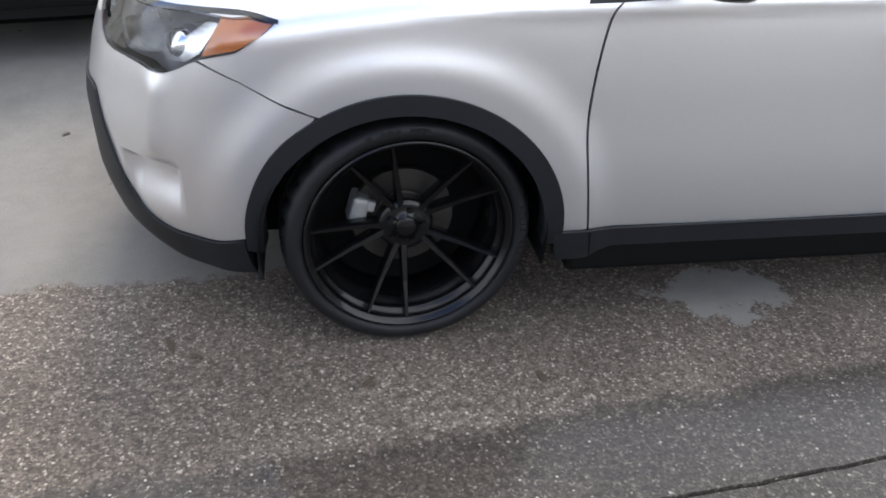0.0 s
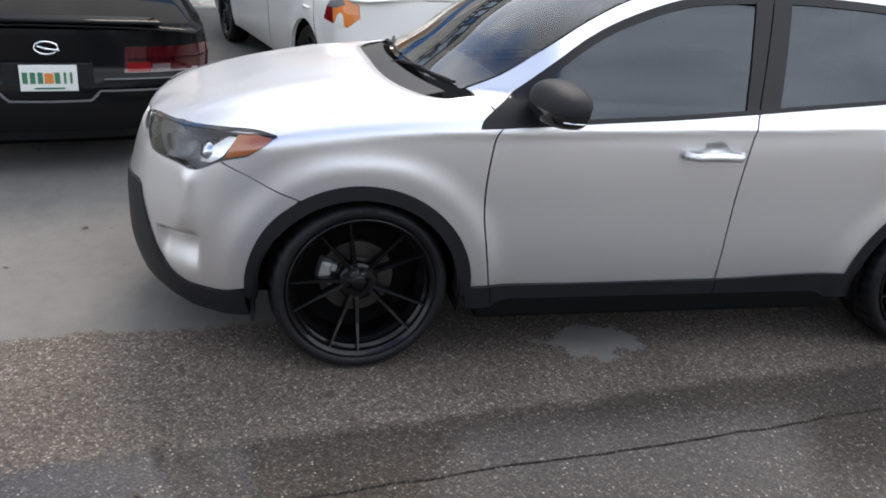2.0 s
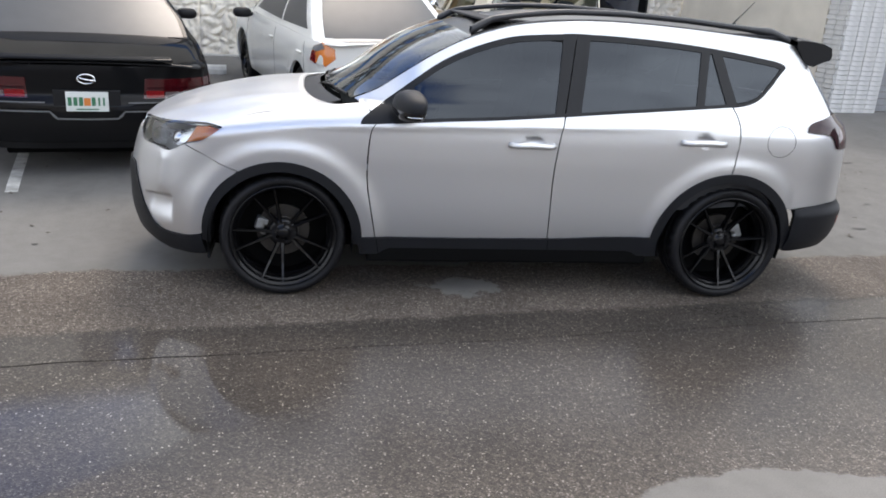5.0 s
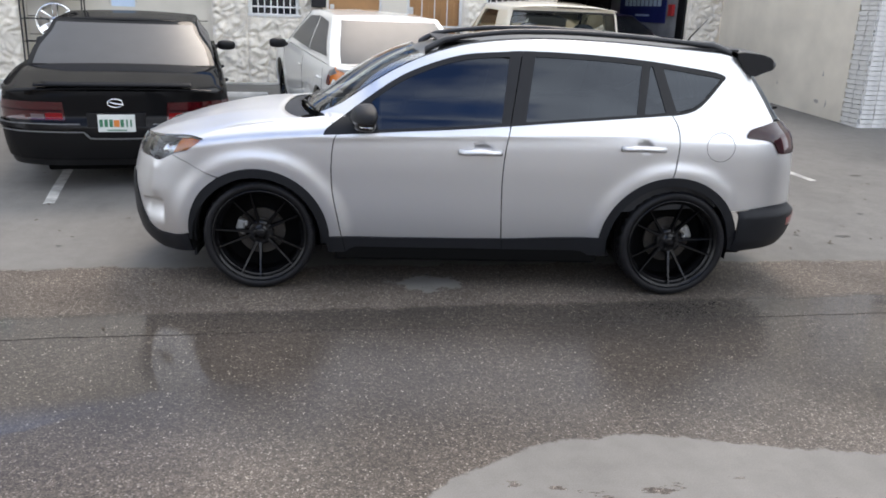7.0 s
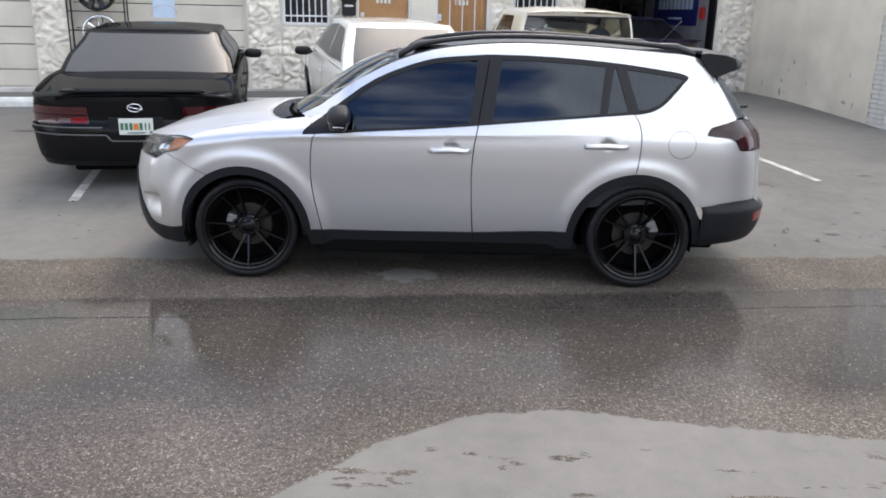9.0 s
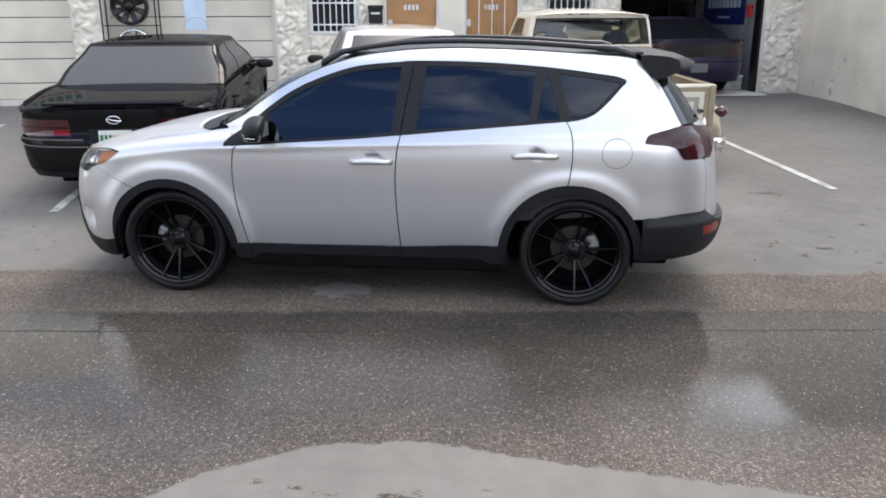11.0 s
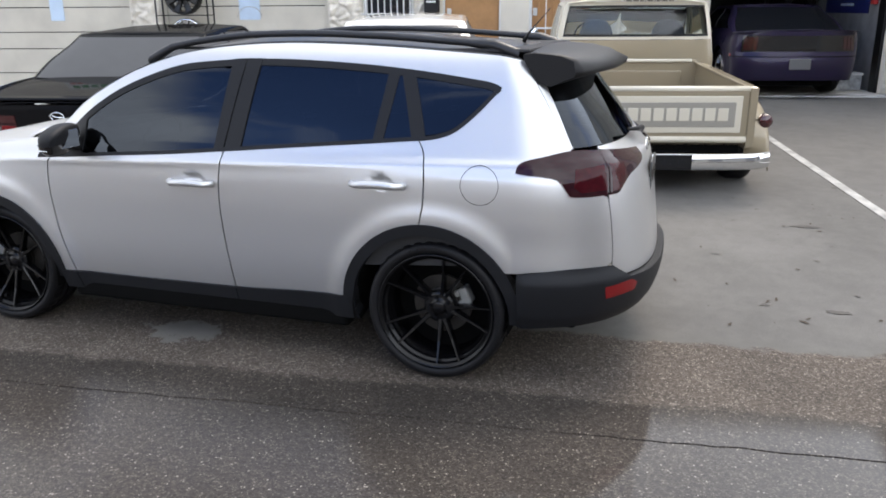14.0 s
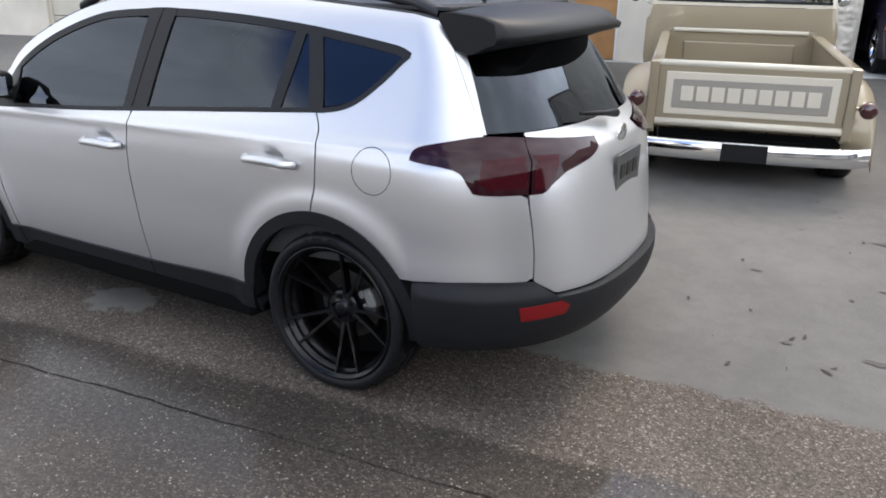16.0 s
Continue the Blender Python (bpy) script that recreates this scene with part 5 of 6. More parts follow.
def suv_wheel(x, right, turn, caliper, inset, steer=0.0):
    """A black wheel of five spoke pairs with a low tyre; its outer face looks along -y of its own frame."""
    w = new("wheel")
    w.parent = suv
    w.matrix_local = pose(x, 1.78 - inset if right else inset, .354, 0, 0, (180 if right else 0) + steer)
    bm = bmesh.new()
    ring_mesh(bm, [(.294, .016), (.298, .004), (.308, -.003), (.322, -.006), (.336, -.001), (.346, .012), (.352, .030), (.355, .050), (.355, .075), (.349, .078), (.349, .084), (.356, .087), (.356, .125), (.349, .128), (.349, .134), (.356, .137), (.355, .20), (.348, .235), (.325, .255), (.298, .245)], 144, (6, 7, 8))
    part("tyre", bm, rubber, w, "low-profile black tyre", smooth=True)
    bm = bmesh.new()
    for mid in (97, 0):
        for k in range(-4, 5):
            if k in (-1, 3):
                continue
            box(bm, .316, .332, -.0075, -.003, -.007, .007, 0, pose(0, 0, 0, 0, -(mid + k * 3.4), 0))
    tagged(part("tyre_lettering", bm, rubber, w), "raised black letter shapes", kind="stuff")
    bm = bmesh.new()
    lathe(bm, [(.2945, .020), (.2965, .004), (.2925, -.003), (.287, -.002), (.284, .005), (.277, .008), (.274, .016), (.272, .034), (.262, .038), (.259, .046), (.257, .066), (.248, .072), (.246, .20), (.30, .24)], 96)
    part("rim", bm, rim_black, w, "gloss black rim", smooth=True)
    for k in range(5):
        for side in (-1, 1):
            a0, a1 = radians(turn + 72 * k + side * 9), radians(turn + 72 * k + side * 12.5)
            bm = bmesh.new()
            blade(bm, (.060 * math.cos(a0), .080, .060 * math.sin(a0)), (.281 * math.cos(a1), .008, .281 * math.sin(a1)), .026, .011, .040, .030)
            part("spoke", bm, rim_black, w)
    bm = bmesh.new()
    lathe(bm, [(.0, .066), (.026, .066), (.031, .070), (.034, .082), (.060, .078), (.078, .082), (.082, .094), (.080, .13), (.0, .13)], 48)
    part("hub", bm, rim_black, w, smooth=True)
    for k in range(5):
        bm = bmesh.new()
        a = radians(turn + 36 + 72 * k)
        lathe(bm, [(.0, .068), (.008, .068), (.009, .072), (.009, .09)], 8, Matrix.Translation((.052 * math.cos(a), 0, .052 * math.sin(a))))
        part("lug_nut", bm, rim_black, w)
    bm = bmesh.new()
    lathe(bm, [(.06, .125), (.085, .130), (.088, .140), (.150, .140), (.150, .162), (.06, .162)], 64)
    part("brake_disc", bm, steel, w, "grey steel brake disc", smooth=False)
    bm = bmesh.new()
    m = pose(0, 0, 0, 0, -caliper, 0)
    box(bm, .110, .160, .105, .185, -.045, .045, .012, m)
    box(bm, .095, .120, .098, .12, -.045, -.012, .006, m)
    box(bm, .095, .120, .098, .12, .012, .045, .006, m)
    part("brake_caliper", bm, material("cast_caliper", (.26, .26, .25), .5, .4, grain=.2, scale=60) if "cast_caliper" not in bpy.data.materials else bpy.data.materials["cast_caliper"], w, "grey cast brake caliper")
    # a black disc closes the rim: the shade behind the spokes as colour
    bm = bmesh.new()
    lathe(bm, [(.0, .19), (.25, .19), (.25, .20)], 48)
    part("wheel_shade_disc", bm, dark, w)
    return w


suv_wheel(0.0, False, 257, 165, .045, 3.0)
suv_wheel(2.665, False, 284, 25, .02)
suv_wheel(0.0, True, 257, 15, .045, 3.0)
suv_wheel(2.665, True, 284, 155, .02)

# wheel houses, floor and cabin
# the liners' blackness is shade put into their colour
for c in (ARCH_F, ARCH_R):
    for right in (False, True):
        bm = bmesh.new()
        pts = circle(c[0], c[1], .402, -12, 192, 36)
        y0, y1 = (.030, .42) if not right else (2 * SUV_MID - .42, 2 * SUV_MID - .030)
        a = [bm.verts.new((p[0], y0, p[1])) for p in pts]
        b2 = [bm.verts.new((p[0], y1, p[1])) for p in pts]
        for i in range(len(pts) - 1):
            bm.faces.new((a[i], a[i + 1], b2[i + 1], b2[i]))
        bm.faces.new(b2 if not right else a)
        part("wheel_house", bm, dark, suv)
# floor pans made low and wide so that they shade the ground below
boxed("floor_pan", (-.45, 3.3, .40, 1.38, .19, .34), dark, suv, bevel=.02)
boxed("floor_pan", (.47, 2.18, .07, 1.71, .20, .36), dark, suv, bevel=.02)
boxed("dashboard", (.30, .74, .14, 1.64, .80, 1.07), seat_cloth, suv, bevel=.05)
boxed("firewall", (.24, .32, .12, 1.66, .34, 1.08), dark, suv)
for y in (.46, 1.32):
    for x in (1.25, 2.15):
        boxed("seat_base", (x - .22, x + .26, y - .25, y + .25, .52, .70), seat_cloth, suv, bevel=.05)
        boxed("seat_back", (x + .18, x + .34, y - .24, y + .24, .66, 1.26), seat_cloth, suv, bevel=.06, m=Matrix.Translation((x + .2, 0, .66)) @ pose(0, 0, 0, 0, 12, 0) @ Matrix.Translation((-x - .2, 0, -.66)))
        boxed("headrest", (x + .32, x + .43, y - .13, y + .13, 1.27, 1.44), seat_cloth, suv, bevel=.04)
bm = bmesh.new()
tube(bm, [(.86 + .06 * math.sin(a), .46 + .18 * math.cos(a), 1.03 + .17 * math.sin(a)) for a in [2 * math.pi * i / 28 for i in range(29)]], .013, 8)
part("steering_wheel", bm, trim_black, suv, smooth=True)
boxed("load_floor", (2.55, 3.45, .2, 1.58, .62, .68), seat_cloth, suv)
for right in (False, True):
    panel("inner_trim", suv_skin, [(.5, .40), (3.2, .62), (3.2, 1.0), (2.6, 1.17), (.6, 1.01)], seat_cloth, suv, off=-.05, depth=.01, step=.15, right=right)
    panel("inner_trim", suv_skin, [(2.95, 1.15), (3.3, 1.15), (3.22, 1.5), (1.4, 1.57), (1.0, 1.48), (1.2, 1.50), (1.6, 1.55), (2.9, 1.46)], seat_cloth, suv, off=-.03, depth=.01, step=.1, right=right)
boxed("headliner", (1.1, 3.05, .30, 1.48, 1.575, 1.59), seat_cloth, suv)
boxed("rear_view_mirror", (.93, .96, .78, 1.0, 1.43, 1.49), trim_black, suv, bevel=.01)

# handles
for right in (False, True):
    for u0, u1, z in ((1.246, 1.500, .930), (2.266, 2.530, .976)):
        bm = bmesh.new()
        pts, rad = [], []
        for i in range(17):
            t = i / 16
            lift = .038 * min(1, math.sin(math.pi * t) * 2.6) + .006
            pts.append(on_skin(suv_skin, u0 + (u1 - u0) * t, z + .006 * math.sin(math.pi * t), lift, right))
            rad.append(.0150 + .004 * math.sin(math.pi * t) + (.003 if t in (0, 1) else 0))
        tube(bm, pts, rad, 12)
        part("door_handle", bm, silver, suv, "silver door handle", smooth=True)

# mirrors
for right in (False, True):
    def mirror_shape(q, grow=1.0):
        """A rounded shell, its outer end swept back and low."""
        q = [math.copysign(abs(a) ** .78, a) for a in q]
        x = .088 * q[0] * (1.1 if q[0] < 0 else .5) * grow
        z = q[2] * (.072 * (1 - .22 * max(0, -q[1])) if q[2] > 0 else .086 * (1 - .30 * max(0, q[1]))) * grow + .006 * q[1]
        p = Vector((.680 + x + .012 * q[2] - .030 * q[1], -.097 + .146 * q[1] * grow, 1.143 + z))
        return Vector((p.x, 2 * SUV_MID - p.y, p.z)) if right else p

    yy = lambda y: 2 * SUV_MID - y if right else y
    bm = bmesh.new()
    bmesh.ops.create_uvsphere(bm, u_segments=32, v_segments=22, radius=1)
    for v in bm.verts:
        v.co = mirror_shape(v.co)
    hs = part("wing_mirror", bm, cladding, suv, "matt black wing mirror housing", smooth=True)
    bm = bmesh.new()
    bmesh.ops.create_uvsphere(bm, u_segments=32, v_segments=22, radius=1)
    bmesh.ops.delete(bm, geom=[v for v in bm.verts if v.co.z > -.12 or v.co.z < -.8], context="VERTS")
    for v in bm.verts:
        v.co = mirror_shape(v.co, 1.025)
    part("mirror_skirt", bm, gloss_black, hs, "gloss black lower mirror shell", smooth=True)
    bm = bmesh.new()
    tube(bm, [mirror_shape(Vector((math.cos(a), math.sin(a), -.42)).normalized(), 1.035) for a in [radians(180 + 6 * k) for k in range(9, 17)]], .003, 6)
    part("mirror_stripe", bm, lamp_silver, hs, "bright indicator stripe", smooth=True)
    y0, y1 = sorted((yy(-.175), yy(-.03)))
    boxed("mirror_glass", (.722, .727, y0, y1, 1.095, 1.185), chrome, hs, "mirror glass", bevel=.001)
    y0, y1 = sorted((yy(-.02), yy(.085)))
    boxed("mirror_arm", (.60, .69, y0, y1, 1.07, 1.11), trim_black, suv, bevel=.012)

# roof rails, spoiler, aerial, wipers
for right in (False, True):
    rows = []
    for i in range(33):
        t = i / 32
        x = 1.02 + 1.98 * t
        z = curve((1.02, 1.515), (1.2, 1.562), (1.4, 1.592), (1.62, 1.612), (1.9, 1.618), (2.27, 1.608), (2.64, 1.585), (3.0, 1.557))(x)
        p = suv_skin.point(x, z)
        y = p.y + .055
        h = .052 * min(1, math.sin(math.pi * t) * 5 + .10)
        wd = .022 + .014 * ease(.86, .95, t) + .012 * ease(.08, .0, t)
        ring = []
        for k in range(11):
            a = 2 * math.pi * k / 10
            ring.append((x, (y if not right else 2 * SUV_MID - y) + wd * math.cos(a), z + .002 + h * .72 + (.018 + .010 * ease(.86, .95, t) + .008 * ease(.10, .02, t)) * math.sin(a)))
        rows.append(ring)
    loft("roof_rail", rows, rail_grey, suv, "satin black roof rail")
rows = []
for j in range(25):
    s = -1 + j / 12
    e = abs(s) ** 3
    y = SUV_MID + s * .635
    zt = 1.574 + .022 * (1 - s * s)
    x1 = 3.43 - .16 * e
    z1 = 1.505 + .012 * (1 - s * s) - .015 * e
    prof = [(3.03, zt - .006), (3.08, zt), (3.20, zt - .012 + .004 * (1 - e)), (3.32 - .06 * e, (zt + z1) / 2 + .008), (x1, z1), (x1 - .006, z1 - .022), (3.30 - .08 * e, z1 - .055 + .018 * e), (3.19 - .03 * e, z1 - .085 + .02 * e), (3.10, z1 - .06 + .01 * e), (3.03, zt - .03)]
    rows.append([(x, y, z) for x, z in prof])
sp = loft("spoiler", rows, trim_black, suv, "black roof spoiler")
bm = bmesh.new()
bm.from_mesh(sp.data)
bm.verts.ensure_lookup_table()
bm.faces.new([bm.verts[i] for i in range(10)][::-1])
bm.faces.new([bm.verts[24 * 10 + i] for i in range(10)])
bm.to_mesh(sp.data)
bm.free()
bm = bmesh.new()
tube(bm, [(2.90, .86, 1.60), (2.925, .86, 1.645), (2.96, .86, 1.685), (3.04, .86, 1.775)], [.012, .006, .0035, .0025], 8)
part("aerial", bm, trim_black, suv, "thin black roof aerial", smooth=True)
for s0, s1 in ((-.88, -.12), (-.02, .72)):
    bm = bmesh.new()
    foot = [(.36 - .13 * (1 - abs(s) ** 2.4), SUV_MID + s * .77) for s in [s0 + (s1 - s0) * i / 8 for i in range(9)]]
    tube(bm, [(x + .018, y, 1.146) for x, y in foot], .007, 6)
    tube(bm, [(foot[8][0] - .04, foot[8][1] - .02, 1.118), (foot[7][0] - .01, foot[7][1], 1.138), (foot[4][0] + .012, foot[4][1], 1.152)], [.009, .008, .006], 6)
    part("wiper", bm, trim_black, suv, "black windscreen wiper")
bm = bmesh.new()
tube(bm, [(3.53, .89, 1.165), (3.52, .80, 1.175), (3.49, .58, 1.20)], [.02, .012, .008], 8)
part("rear_wiper", bm, trim_black, suv, "black rear wiper", smooth=True)
bm = bmesh.new()
bmesh.ops.create_uvsphere(bm, u_segments=24, v_segments=10, radius=1)
bmesh.ops.scale(bm, vec=(.010, .058, .040), verts=bm.verts)
bmesh.ops.translate(bm, vec=(3.565, SUV_MID, 1.085), verts=bm.verts)
part("badge", bm, chrome, suv, "oval chrome badge", smooth=True)
boxed("licence_plate", (3.598, 3.608, SUV_MID - .152, SUV_MID + .152, .865, 1.015), material("dark_plate", (.06, .062, .062), .4, grain=.35, scale=40), suv, "dark grey licence plate", bevel=.003, m=Matrix.Translation((0, 0, .0)))
for i in range(3):
    boxed("plate_bar", (3.607, 3.611, SUV_MID - .11 + i * .08, SUV_MID - .06 + i * .08, .91, .97), steel, suv)
# headlamp insides
for right in (False, True):
    panel("lamp_reflector", suv_skin, [(-.545, .955), (-.60, .955), (-.68, .905), (-.72, .845), (-.65, .845), (-.595, .872)], lamp_silver, suv, "chrome lamp reflector", off=-.020, depth=.02, right=right)
    panel("lamp_reflector", suv_skin, [(-.78, .93), (-.98, .925), (-1.05, .90), (-1.0, .86), (-.84, .845), (-.79, .87)], lamp_silver, suv, "chrome lamp reflector", off=-.028, depth=.02, right=right)
    bm = bmesh.new()
    lathe(bm, [(.0, -.02), (.022, -.014), (.034, .0), (.040, .004), (.042, .05)], 24, Matrix.Translation(on_skin(suv_skin, -.70, .885, -.028, right)) @ pose(0, 0, 0, 0, 0, -40 if not right else -140))
    part("projector_lens", bm, chrome, suv, smooth=True)
    for i in range(6):
        for j in range(3):
            u, z = -1.235 + i * .020 + (j % 2) * .01, .875 + j * .017
            panel("grille_cell", suv_skin, circle(u, z, .0075, n=6), cladding, suv, off=-.012, depth=.01, right=right) if i < 4 else None
    # splash flap in front of the wheel
    y0 = .11 if not right else 2 * SUV_MID - .35
    boxed("splash_flap", (-.425, -.41, y0, y0 + .24, .20, .34), cladding, suv, bevel=.003)
    # door shut seam continues in the sill trim
    panel("sill_seam", suv_skin, [(.532, .262), (.536, .262), (.520, .352), (.516, .352)], dark, suv, off=.0115, depth=.002, right=right)
    panel("sill_seam", suv_skin, [(1.548, .262), (1.552, .262), (1.545, .355), (1.541, .355)], dark, suv, off=.0115, depth=.002, right=right)


# ---- other vehicles: each has x from nose to tail with the tail at x = 0, its left side towards -y ----
def placed(x, y, heading, z_extra=0.0):
    """The frame of a parked car whose tail's middle stands at x, y; it faces up the slope of the lot."""
    return pose(x, y, ground_z(y) + z_extra, 0, 0, heading - 90) @ pose(0, 0, 0, 0, 2.6, 0)


def road_wheel(parent, x, y, r, width, rim_mat, rim_r, spokes, right, spoke_w=.05, name="wheel"):
    w = new(name)
    w.parent = parent
    w.matrix_local = pose(x, y, r, 0, 0, 180 if right else 0)
    k = rim_r
    bm = bmesh.new()
    lathe(bm, [(k - .004, .02), (k + .006, .004), (k + (r - k) * .45, -.004), (r - .018, .008), (r - .003, .03), (r, .05), (r, width - .04), (r - .02, width), (k, width - .01)], 56)
    part("tyre", bm, rubber, w, "black tyre", smooth=True)
    bm = bmesh.new()
    lathe(bm, [(k, .022), (k + .003, .006), (k - .008, .002), (k - .018, .014), (k - .03, .05), (k - .035, width - .03)], 56)
    part("rim", bm, rim_mat, w, smooth=True)
    for i in range(spokes):
        a = 2 * math.pi * (i + .25) / spokes
        bm = bmesh.new()
        blade(bm, (.04 * math.cos(a), .03, .04 * math.sin(a)), ((k - .012) * math.cos(a), .016, (k - .012) * math.sin(a)), spoke_w, spoke_w * .8, .04, .03)
        part("spoke", bm, rim_mat, w)
    bm = bmesh.new()
    lathe(bm, [(0, .02), (.03, .022), (.06, .032), (.07, .06), (.0, .07)], 32)
    part("hub", bm, rim_mat, w, smooth=True)
    # black sheet across the rim, painted in place of the shade inside the wheel
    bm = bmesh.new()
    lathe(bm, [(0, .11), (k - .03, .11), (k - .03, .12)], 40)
    part("wheel_shade_disc", bm, dark, w)
    return w


def saloon(name, label, m, paint, length, width, heights, stations, rim, wheels, glass, group="", corner=.27):
    """A saloon or coupe. heights: sill, belt, deck, roof. stations (from the tail, negative forwards): rear glass base and top, roof front, screen base, and the two axles."""
    sill, belt_z, deck, roof = heights
    rb, rt, rf, sb, ax_r, ax_f = stations
    hw = width / 2
    car = thing(name, label, "car", m, group)
    wz = curve((sill - .1, hw - .10), (sill, hw - .05), (sill + .18, hw - .015), (belt_z - .25, hw), (belt_z - .12, hw - .012), (belt_z, hw - .05), (belt_z + .05, hw - .10))
    wr = wheels[0]
    top = curve((-length, belt_z - .22), (sb - .75, belt_z - .10), (sb, belt_z + .005), (rb, belt_z + .01), (0, deck))

    def side(x, z):
        w = wz(z + (belt_z - top(x)) * ease(sill + .2, belt_z, z))
        for ax in (ax_r, ax_f):
            w += .012 * ease(wr + .2, wr + .08, math.hypot(x - ax, z - wr))
        return w

    c0 = curve((0, -length + .62), (2, -length + .62))
    c1 = curve((0, -.42), (2, -.42))
    nose = curve((sill - .1, -length + .14), (sill + .1, -length + .02), (.55, -length), (.75, -length + .06), (1.0, -length + .2))
    tail = curve((sill - .1, -.12), (sill + .06, -.03), (.5, .0), (.62, -.02), (.66, -.045), (deck, -.03), (1.1, -.04))
    skin = Shell(0.0, side, c0, nose, c1, tail, 1.2, 1.15, (.9, .75), (.9, .62))
    ce = -.42 + 1.15 + .012
    cn = -length + .62 - 1.2 - .012
    zt = lambda u: top(max(-length, min(0, u))) - .012
    archs = []
    n = 26
    for ax in (ax_f, ax_r):
        archs.append([(ax + (wr + .045) * math.cos(math.pi - math.pi * i / n), wr + (wr + .045) * math.sin(math.pi - math.pi * i / n)) for i in range(n + 1)])
    up = [(cn + (ce - cn) * i / 60, zt(cn + (ce - cn) * i / 60)) for i in range(60, -1, -1)]
    low = [(cn, sill)]
    for a in archs:
        low += [(a[0][0], sill)] + [p for p in a if p[1] > sill] + [(a[-1][0], sill)]
    low += [(ce, sill + .02)]
    for right in (False, True):
        panel("body_side", skin, low + up, paint, car, right=right, step=.07, depth=.03)
        for ax in (ax_f, ax_r):
            road_wheel(car, ax, -hw + .03 if not right else hw - .03, wr, .22, rim[0], wheels[1], rim[1], right, rim[2])
        y0, y1 = (-hw + .09, -hw + .42) if not right else (hw - .42, hw - .09)
        # wheel houses and floor pan are blackened to stand for shade
        for ax in (ax_f, ax_r):
            boxed("wheel_house", (ax - wr - .07, ax + wr + .07, y0 + .28, y1, .2, wr * 2 + .08), dark, car)
    boxed("floor_pan", (-length + .4, -.2, -hw + .35, hw - .35, .16, sill + .18), dark, car, bevel=.02)
    # hood and deck
    for nm, x0, x1 in (("hood", -length + .06, sb + .06), ("boot_lid", rb - .06, -.035)):
        rows = []
        for i in range(17):
            x = x0 + (x1 - x0) * i / 16
            w = side(x, top(x) - .012) * (1 - .55 * ease(-length + .5, -length, x) ** 2 - (.10 * ease(-.3, 0, x) ** 2)) - .002
            rows.append([(x + (-.05 * (1 - s * s) if nm == "hood" and i == 0 else 0), s * w, top(x) - .012 + (.045 if nm == "hood" else .022) * (1 - s * s) - .01 * abs(s) ** 8) for s in [-1 + j / 8 for j in range(17)]])
        loft(nm, rows, paint, car, thick=-.01)
    # cabin
    gb, gt = belt_z - .02, roof - .035
    tt = lambda z: max(0.0, (z - gb) / (gt - gb))
    gw = curve((gb, hw - .085), (gb + .15, hw - .125), (gt - .1, hw - .225), (gt, hw - .27), (roof, hw - .33))
    xs0 = lambda z: sb + .10 + (rf - sb - .10) * tt(z) ** .92
    xs1 = lambda z: rb - .10 + (rt - rb + .10) * tt(z) ** 1.05
    cab = Shell(0.0, lambda x, z: gw(z), xs0, lambda z: xs0(z) - .20, xs1, lambda z: xs1(z) + .10, .95, .95, (.9, .7), (.9, .68))
    for right in (False, True):
        line = lambda f, a, b2: [(f(gb + (gt - gb) * (a + (b2 - a) * i / 10)), gb + (gt - gb) * (a + (b2 - a) * i / 10)) for i in range(11)]
        panel("cabin_side", cab, [(p[0] - .02, p[1]) for p in line(xs0, 0, 1)] + [(p[0] + .06, p[1]) for p in line(xs1, 1, 0)], paint, car, right=right, step=.08, depth=.03)
        mid = (xs0(gb) + xs1(gb)) / 2 + .12
        inset = lambda f, d: [(f(gb + (gt - gb) * v) + d, gb + (gt - gb) * v) for v in (.16, .4, .65, .86)]
        panel("side_window", cab, inset(xs0, .12) + [(mid - .06, gb + (gt - gb) * .93), (mid - .02, gb + (gt - gb) * .12)], glass, car, off=.004, depth=.004, right=right)
        panel("side_window", cab, [(mid + .05, gb + (gt - gb) * .12), (mid + .0, gb + (gt - gb) * .93)] + inset(xs1, -.16)[::-1], glass, car, off=.004, depth=.004, right=right)
        for k, (x0, x1) in enumerate(((xs0(gb) + .16, xs0(gb) + .08), (mid, mid + .03), (xs1(gb) - .10, max(xs1(gb) - .30, ax_r + wr + .10) if xs1(gb) - .30 < ax_r else xs1(gb) - .12))):
            panel("door_seam", skin, ribbon([(x0 + (x1 - x0) * i / 6, belt_z - .05 + (sill + .09 - belt_z + .05) * i / 6) for i in range(7)], .004), dark, car, off=.001, depth=.002, right=right)
        for x in (mid - .16, xs1(gb) - .26):
            bm = bmesh.new()
            tube(bm, [on_skin(skin, x + .02 * i, belt_z - .16, .012 + .012 * math.sin(math.pi * i / 8), right) for i in range(9)], [.009 + .006 * math.sin(math.pi * i / 8) for i in range(9)], 8)
            part("door_handle", bm, paint, car, smooth=True)
        bm = bmesh.new()
        bmesh.ops.create_uvsphere(bm, u_segments=16, v_segments=10, radius=1)
        for v in bm.verts:
            q = [math.copysign(abs(a) ** .7, a) for a in v.co]
            v.co = Vector((xs0(gb) + .30 + .06 * q[0], (-1 if not right else 1) * (hw + .10) + .115 * q[1], belt_z - .02 + .062 * q[2]))
        mr = part("wing_mirror", bm, trim_black, car, "wing mirror", smooth=True)
        boxed("mirror_arm", (xs0(gb) + .24, xs0(gb) + .30, *sorted(((-1 if not right else 1) * (hw - .10), (-1 if not right else 1) * (hw + .02))), belt_z - .06, belt_z - .015), trim_black, car, bevel=.01)
    ctr = xs1(gb) + .95
